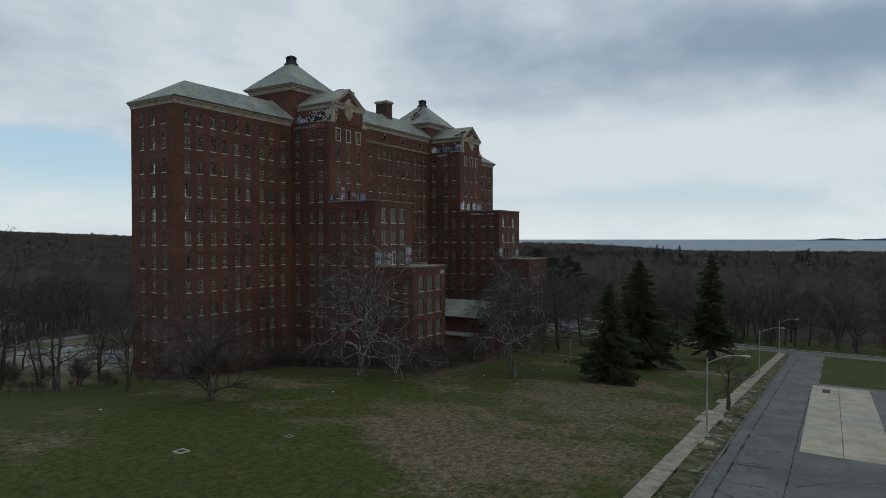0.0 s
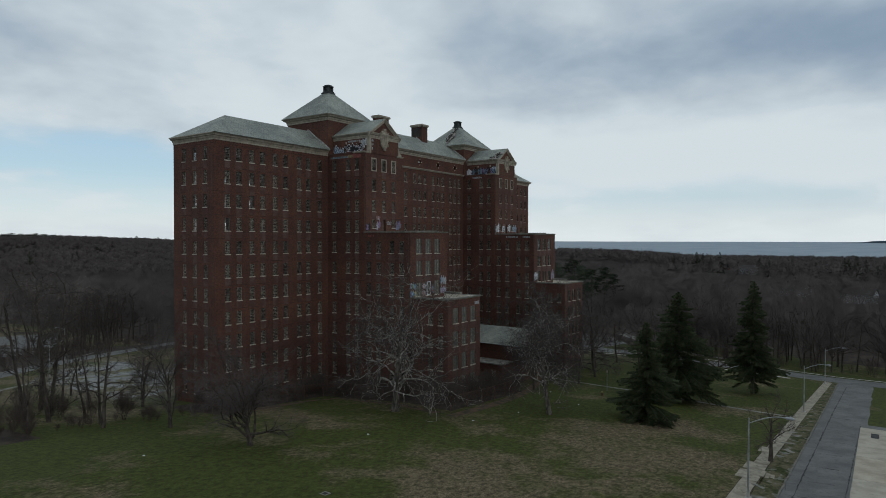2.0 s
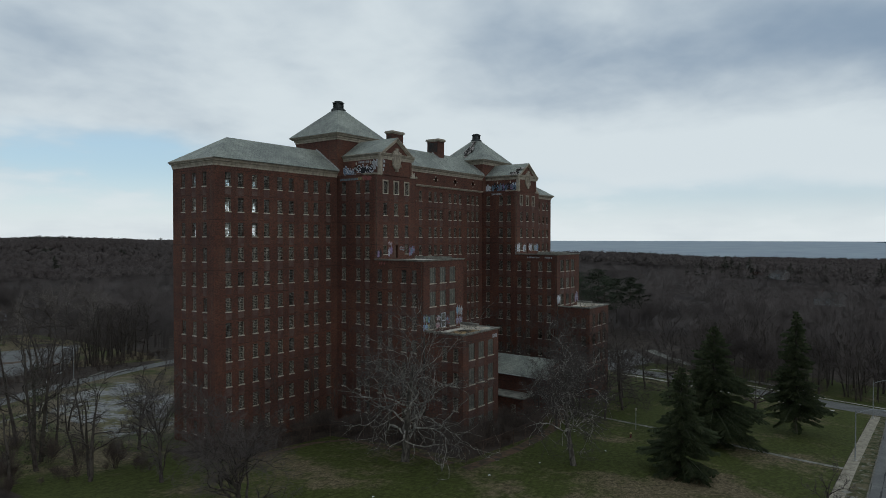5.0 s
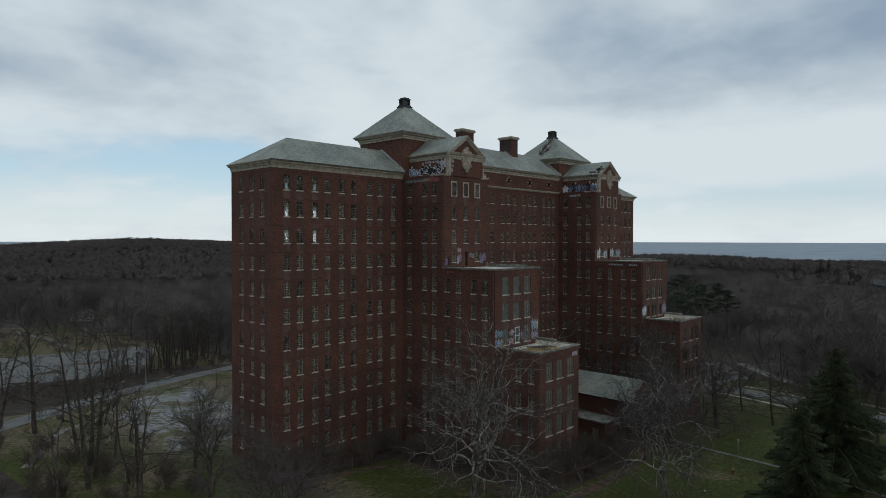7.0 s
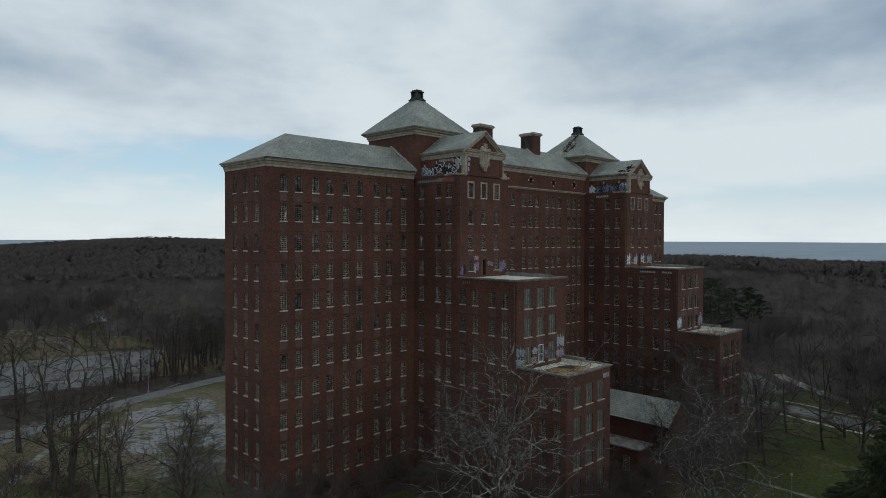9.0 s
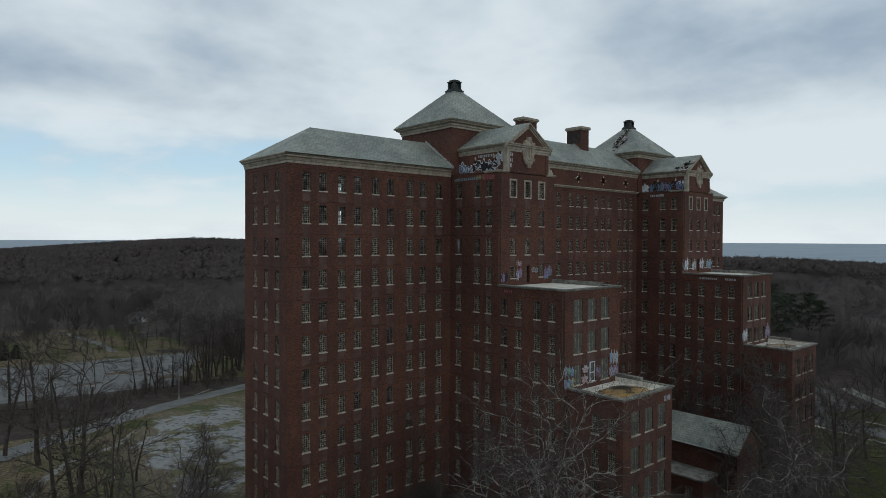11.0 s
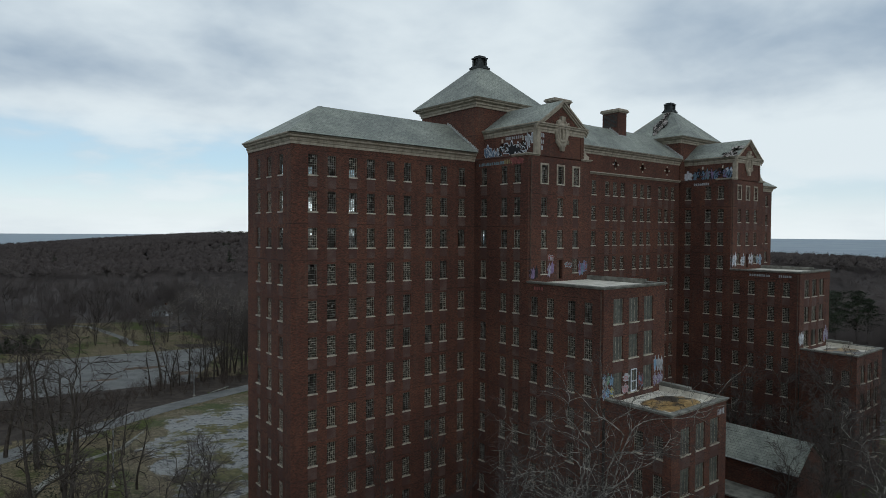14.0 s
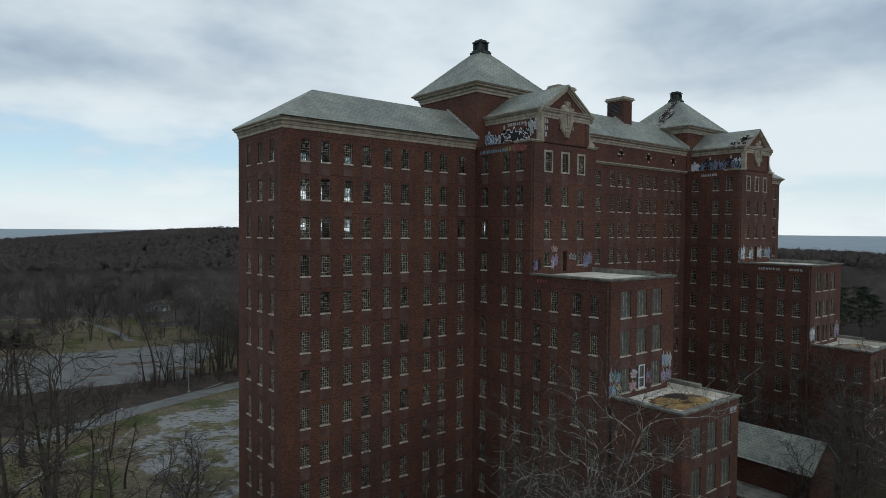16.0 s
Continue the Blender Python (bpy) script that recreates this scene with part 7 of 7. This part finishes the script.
    n, crowd = 0, []
    while n < 400:
        x, y = rng.uniform(-65, 260), rng.uniform(-150, 340)
        ok = (x > 122 and y < 95) or (x > 40 and 18 < y < 175) or (y > 180 and -65 < x < 150)
        if not ok or (131 < x < 185 and -12 < y < 22) or (-60 < x < 60 and 90 < y < 182):
            continue
        if -70 < x < 66 and 180 < y < 285 and rng.random() < (0.75 if x < 10 else 0.35):
            continue
        if y < 2 and x < 113 + max(0, (y + 48)) * 0.55:
            continue
        n += 1
        near = y < 20 and x < 165 or y < 120 and x < 75 or y > 180 and x < 60
        if near and n % 2 == 0:
            plant(wood[n % 7], x, y, rng.uniform(0, 6), rng.uniform(0.8, 1.2), "leafless tree at the edge of the winter woods", group="first rows of the woods")
        else:
            crowd.append((x, y, rng.uniform(0, 6), rng.uniform(0.75, 1.2), n % 7))
    for i in range(95):
        f = rng.random()
        edge = ((107, -112), (109, -74), (114.5, -50), (124, -33), (139, -17))
        k = min(int(f * 4), 3)
        x, y = (edge[k][c] + (edge[k + 1][c] - edge[k][c]) * (f * 4 - k) for c in (0, 1))
        back = 3 + 22 * rng.random() ** 1.3
        plant((wood + mid)[i % 13], x + back, y - 0.3 * back, rng.uniform(0, 6), rng.uniform(0.85, 1.15), "tall leafless tree beside the cross street", group="trees along the cross street")
    for i in range(75):
        crowd.append((rng.uniform(-60, 62), rng.uniform(178, 285), rng.uniform(0, 6), rng.uniform(0.55, 1.0), i % 7))
    mass(wood, crowd)
    pine = make_tree("pine_tree", pine_tree(7, 25, 7.0), ("bark", "pine"))
    for i, (x, y, s) in enumerate(((214, 31, 0.95), (224, 38, 1.05), (234, 27, 0.9), (219, 46, 1.0), (241, 36, 0.85), (249, 28, 0.75), (208, 40, 0.9))):
        plant(pine, x, y, i * 2.0, s, "broad dark pine standing among bare woods", group="pines by the woods")
    spruce = make_tree("pine_tree", conifer(8, 19, 4.0, 1.1, 0.4), ("bark", "pine"))
    for i, (x, y, s) in enumerate(((519, 81, 0.6), (521, 74.5, 0.65), (522, 70, 0.85), (524, 63.5, 0.6), (526.6, 52, 1.05), (527.7, 47, 1.0), (529, 41, 0.8), (530.6, 33.4, 1.1), (533, 20, 0.65), (535.7, 3.4, 0.9), (536.8, -4, 0.85), (540, -38, 0.8), (541, -58, 1.05), (541.6, -66, 1.15), (541.7, -72, 1.0), (544, -84, 0.9), (530, -22, 0.9), (560, -60, 1.0), (520, -80, 0.8), (420, -90, 0.9), (250, 715, 1.3), (262, 730, 1.0), (330, 700, 1.1), (200, 560, 1.2), (62, 640, 0.8), (480, 880, 1.4), (500, 890, 1.2), (520, 885, 1.3), (545, 880, 1.2), (565, 880, 1.3))):
        plant(spruce, x, y, i * 1.3, (2.6 * s, 2.6 * s, 0.5 * s) if y > 680 else (1.5 * s, 1.5 * s, 0.92 * s), "far dark conifer among bare woods", group="far conifers")
    for i in range(7):
        plant(pine, 320 - 8.4 * (i - 3), 862 + 3.2 * (i - 3), i * 1.9, (1.25, 1.25, 0.44 + 0.03 * (i % 3)), "dark pine in a clump on the far ridge", group="pines on the ridge")
    juniper = make_tree("juniper_bush", conifer(12, 4.6, 2.6, 0.34, 0.6, 0.02), ("bark", "pine"))
    for i, (x, y, s) in enumerate(((-10, 173, 1.1), (-6.4, 171, 1.3), (-2.5, 172.5, 1.0), (-13.5, 174, 1.2), (-17, 175, 1.0))):
        plant(juniper, x, y, i * 1.1, s, "dark green juniper bush at the parking lot's edge", "bush", "junipers by the parking lot")
    # brush round the walls
    brush = [make_tree("shrub", bare_tree(80 + i, 4.2, (5, 4, 4), light=True, trunk=0.45, limb=0.42, stems=6, trunk_r=0.035, spread=0.8, rise=0.9, shrink=0.7), ("brush", "brush")) for i in range(5)]
    n = 0
    while n < 210:
        x, y = rng.uniform(-5, 66), rng.uniform(-34, -1.5)
        if not fenced(x, y) or 22 < x < 35 and y > -27.5 or 40.5 < x < 56 and y > -28:
            continue
        n += 1
        plant(brush[n % 5], x, y, rng.uniform(0, 6), rng.uniform(0.4, 1.05), "tangled leafless brown shrub by the wall", "shrub", "brush round the building")
    for i in range(20):
        f = rng.random()
        x = -5 - 27 * f + rng.uniform(-1.5, 1.5)
        y = (-7.5 + 0.45 * (-5 - x) if x > -20 else 0.2 - 0.12 * (-20 - x)) + 4.5 * rng.random() ** 1.6
        plant(brush[i % 5], x, y, rng.uniform(0, 6), rng.uniform(0.25, 0.6), "low tangled shrub along the lawn's edge", "shrub", "brush along the lawn")
    scrub = [(rng.uniform(-60, 62), 176 + 95 * rng.random() ** 1.4, rng.uniform(0, 6), rng.uniform(0.5, 1.3), i % 5) for i in range(100)]
    for i in range(10):
        plant(brush[i % 5], rng.uniform(-36, -15), rng.uniform(1, 14), rng.uniform(0, 6), rng.uniform(0.35, 0.75), "low tangled shrub under the western trees", "shrub", "brush under the western trees")
    for i in range(16):
        x, y = rng.uniform(-26, -9), rng.uniform(0, 40)
        if x > -14 and y > 24:
            continue
        plant(brush[i % 5], x, y, rng.uniform(0, 6), rng.uniform(0.5, 1.2), "tangled leafless brown shrub under the trees", "shrub", "brush under the western trees")
    for i in range(150):
        f = (i % 75) / 74
        scrub.append((-20 + 80 * f + rng.uniform(-2, 2), 76 + 44 * f + rng.uniform(-5, 8), rng.uniform(0, 6), rng.uniform(0.4, 0.9), i % 5))
    for i in range(60):
        f = rng.random()
        x, y = 112 + 28 * f * f + rng.uniform(0, 10), -100 + 106 * f + rng.uniform(-2, 2)
        scrub.append((max(x, 110.5 + max(0, (y + 48)) * 0.55), y, rng.uniform(0, 6), rng.uniform(0.6, 1.4), i % 5))
    thin = [make_tree("shrub", bare_tree(180 + i, 4.0, (4, 4), light=True, trunk=0.5, limb=0.45, stems=5, trunk_r=0.035, spread=0.8, rise=0.9, shrink=0.7, thin=0.02, cut=2), ("brush", "brush")) for i in range(5)]
    mass(thin, scrub, "scrub", "brush", "tangled brown winter scrub along the far roads")
    broad = [make_tree("woodland_tree", crown_tree(110 + i, 13.0, 5.6, 0.26, 0.20, 14, 10, 8, 2, wander=0.24, steep=1.5, lead=0.72), plain) for i in range(3)]
    for i, (x, y, s) in enumerate(((44.5, -30.5, 0.95), (51, -31, 1.15), (57.5, -29, 1.3), (64, -24, 1.35), (70, -32, 1.2), (60, -14, 1.2), (39.5, -33, 0.8), (63, -35, 1.1), (86, -20, 1.2), (95, -12, 1.3), (90, -30, 1.0), (76, -30, 1.2), (52, -36, 0.9), (82, -38, 1.0), (61, -22, 1.25), (45.5, -26.5, 0.8))):
        plant(broad[i % 3], x, y, i * 2.1, s, "leafless tree among the brush between the wings", group="trees between the wings")
    ashen = [make_tree("ash_tree", crown_tree(210 + i, 17.0, 5.2, 0.26, 0.22, 15, 9, 7, 2, wander=0.2, steep=2.1, lead=0.8, stout=0.5), ("bark", "pale_twig", "pale_twig")) for i in range(2)]
    for i, (x, y, s) in enumerate(((54.8, 196, 1.0), (61, 196, 1.15), (63, 182, 1.05), (58, 206, 1.1), (66, 172, 1.0), (52, 214, 0.9), (69, 190, 1.1), (40, 188, 0.8), (33, 184, 0.7), (-4, 182, 0.7))):
        plant(ashen[i % 2], x, y, i * 1.7, s, "tall leafless ash with pale grey twigs", group="grey trees beyond the parking lot")
    # slim saplings against the walls
    slim = make_tree("sapling", bare_tree(95, 13, (7, 5, 4), trunk=0.75, limb=0.2, spread=0.6, rise=1.0, trunk_r=0.08))
    for i, (x, y, s) in enumerate(((8.5, -4.0, 0.9), (13.5, -3.5, 1.0), (18.5, -4, 0.85), (4.5, -5, 0.7), (60, -6, 1.2), (62.5, -12, 1.3), (58.5, -18, 1.0), (38, -12, 1.1), (39, -20, 0.9), (21, -10, 0.9))):
        plant(slim, x, y, i * 1.9, s, "slim leafless sapling growing beside the wall", group="saplings by the walls")


street()
for at, label in (((3.9, -72.3), "grey steel street lamp on the verge"), ((55.0, -72.2), "grey steel street lamp beside the walk"), ((94, -72.6), "grey steel street lamp at the corner")):
    street_lamp(*at, (0, -1), label=label)
street_lamp(18.7, 89.5, (-1, -0.3), 8.0, 2.4, "grey steel lamp beside the service road")
street_lamp(-9.2, 32.6, (0.8, 0.4), 8.4, 2.6, "leaning grey steel lamp among the trees")
street_lamp(36, 190, (-1, 0), 8.0, 2.4, "thin grey lamp at the far car park")
lawn_things()
annex()
fence([(-6, -7.6), (10, -8.2), (15.4, -11), (14.0, -24), (13.7, -33.3)], 1)
fence([(13.7, -33.3), (22, -33.4), (30, -32.8), (38, -31.4), (49, -28.2), (62, -20)], 2)
strip("leaf_drift", [(12, -34.4), (18, -34.6), (24, -34.5), (31, -33.9), (39, -32.5), (50, -29.2), (63, -20.6)], 0.8, 0.03, M["leaves"], "drift of rust-brown fallen leaves along the fence", "leaves", 1.0)
strip("leaf_drift", [(-4, -8.6), (10, -9.3), (14.3, -12), (12.9, -24), (12.6, -32)], 0.7, 0.03, M["leaves"], "thin drift of fallen leaves by the fence", "leaves", 1.0)
strip("road", [(-75, 8), (-40, 36), (-16, 58), (-5.5, 67), (6.5, 77), (21, 87), (40, 98.5), (75, 118)], 2.5, 0.05, M["asphalt"], "narrow grey service road", "road")
area("parking_lot", (-60, 92), (24, 108), (56, 172), (-60, 140), 0.04, M["asphalt"], "wide worn grey parking lot", "parking lot", 24)
patch("yard", 9.5, 49, 15, 29, 0.03, M["yard"], "broken pale concrete yard overgrown with weeds", "yard", 5, 0.42, -0.35, 14)
strip("road", [(-30, 246), (-2, 251), (14, 252), (24, 240), (28, 204), (27, 180)], 1.5, 0.05, M["asphalt"], "pale lane through the far field", "road")
for x, y, rx, ry in ((17.5, 133, 5.0, 2.2), (27, 121, 4.0, 3.0), (6, 118, 3.5, 1.2), (-14, 128, 5, 1.5)):
    patch("weed_patch", x, y, rx, ry, 0.06, M["leaves"], "patch of brown weeds on the parking lot", "weeds", int(x), 0.5, 0.2, 6)
strip("pavement", [(-22.5, 24), (-19.5, 31), (-16.5, 38), (-12, 46), (-4, 52), (2, 62)], 0.55, 0.03, M["path"], "trodden pale footpath through the rough grass", "path")
bench = tagged(empty("bench", (25.6, 92.6, land(25.6, 92.6))), "long weathered bench beside the service road", "bench")
bench.rotation_euler = (0, 0, radians(32))
for name, lo, hi in (("seat", (-3.2, -0.2, 0.42), (3.2, 0.2, 0.5)), ("leg", (-2.6, -0.15, 0), (-2.45, 0.15, 0.42)), ("leg", (2.45, -0.15, 0), (2.6, 0.15, 0.42))):
    mm = Mesh()
    mm.box(lo, hi)
    part(name, mm, M["path"], bench)
house(62, 280, 20, 9.0, 6.0, 3.4, M["siding"], "pale blue wooden house with a grey roof")
house(555, 15, 60, 14, 9, 5, M["siding"], "far pale house among bare trees")
house(585, 40, 80, 12, 9, 5, M["brick"], "far dark house among bare trees")
house(350, -72, 75, 16, 9, 5, M["siding"], "pale house behind the winter woods")
house(372, -40, 65, 14, 9, 5, M["siding"], "pale low house behind the winter woods")
trees()
far_woods()
# far shore, its haze carried by the material's colour
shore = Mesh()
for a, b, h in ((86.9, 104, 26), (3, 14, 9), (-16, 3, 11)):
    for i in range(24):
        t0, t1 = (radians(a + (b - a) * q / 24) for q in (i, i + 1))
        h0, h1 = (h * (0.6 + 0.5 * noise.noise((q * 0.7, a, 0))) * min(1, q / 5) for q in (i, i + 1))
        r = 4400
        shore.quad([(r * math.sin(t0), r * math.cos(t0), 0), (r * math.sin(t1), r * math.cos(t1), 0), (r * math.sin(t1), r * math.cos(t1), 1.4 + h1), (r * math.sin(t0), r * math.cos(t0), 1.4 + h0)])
tagged(part("backdrop", shore, M["far_shore"]), "low far shore across the sea, haze painted in as blue-grey", "shore", kind="structure")
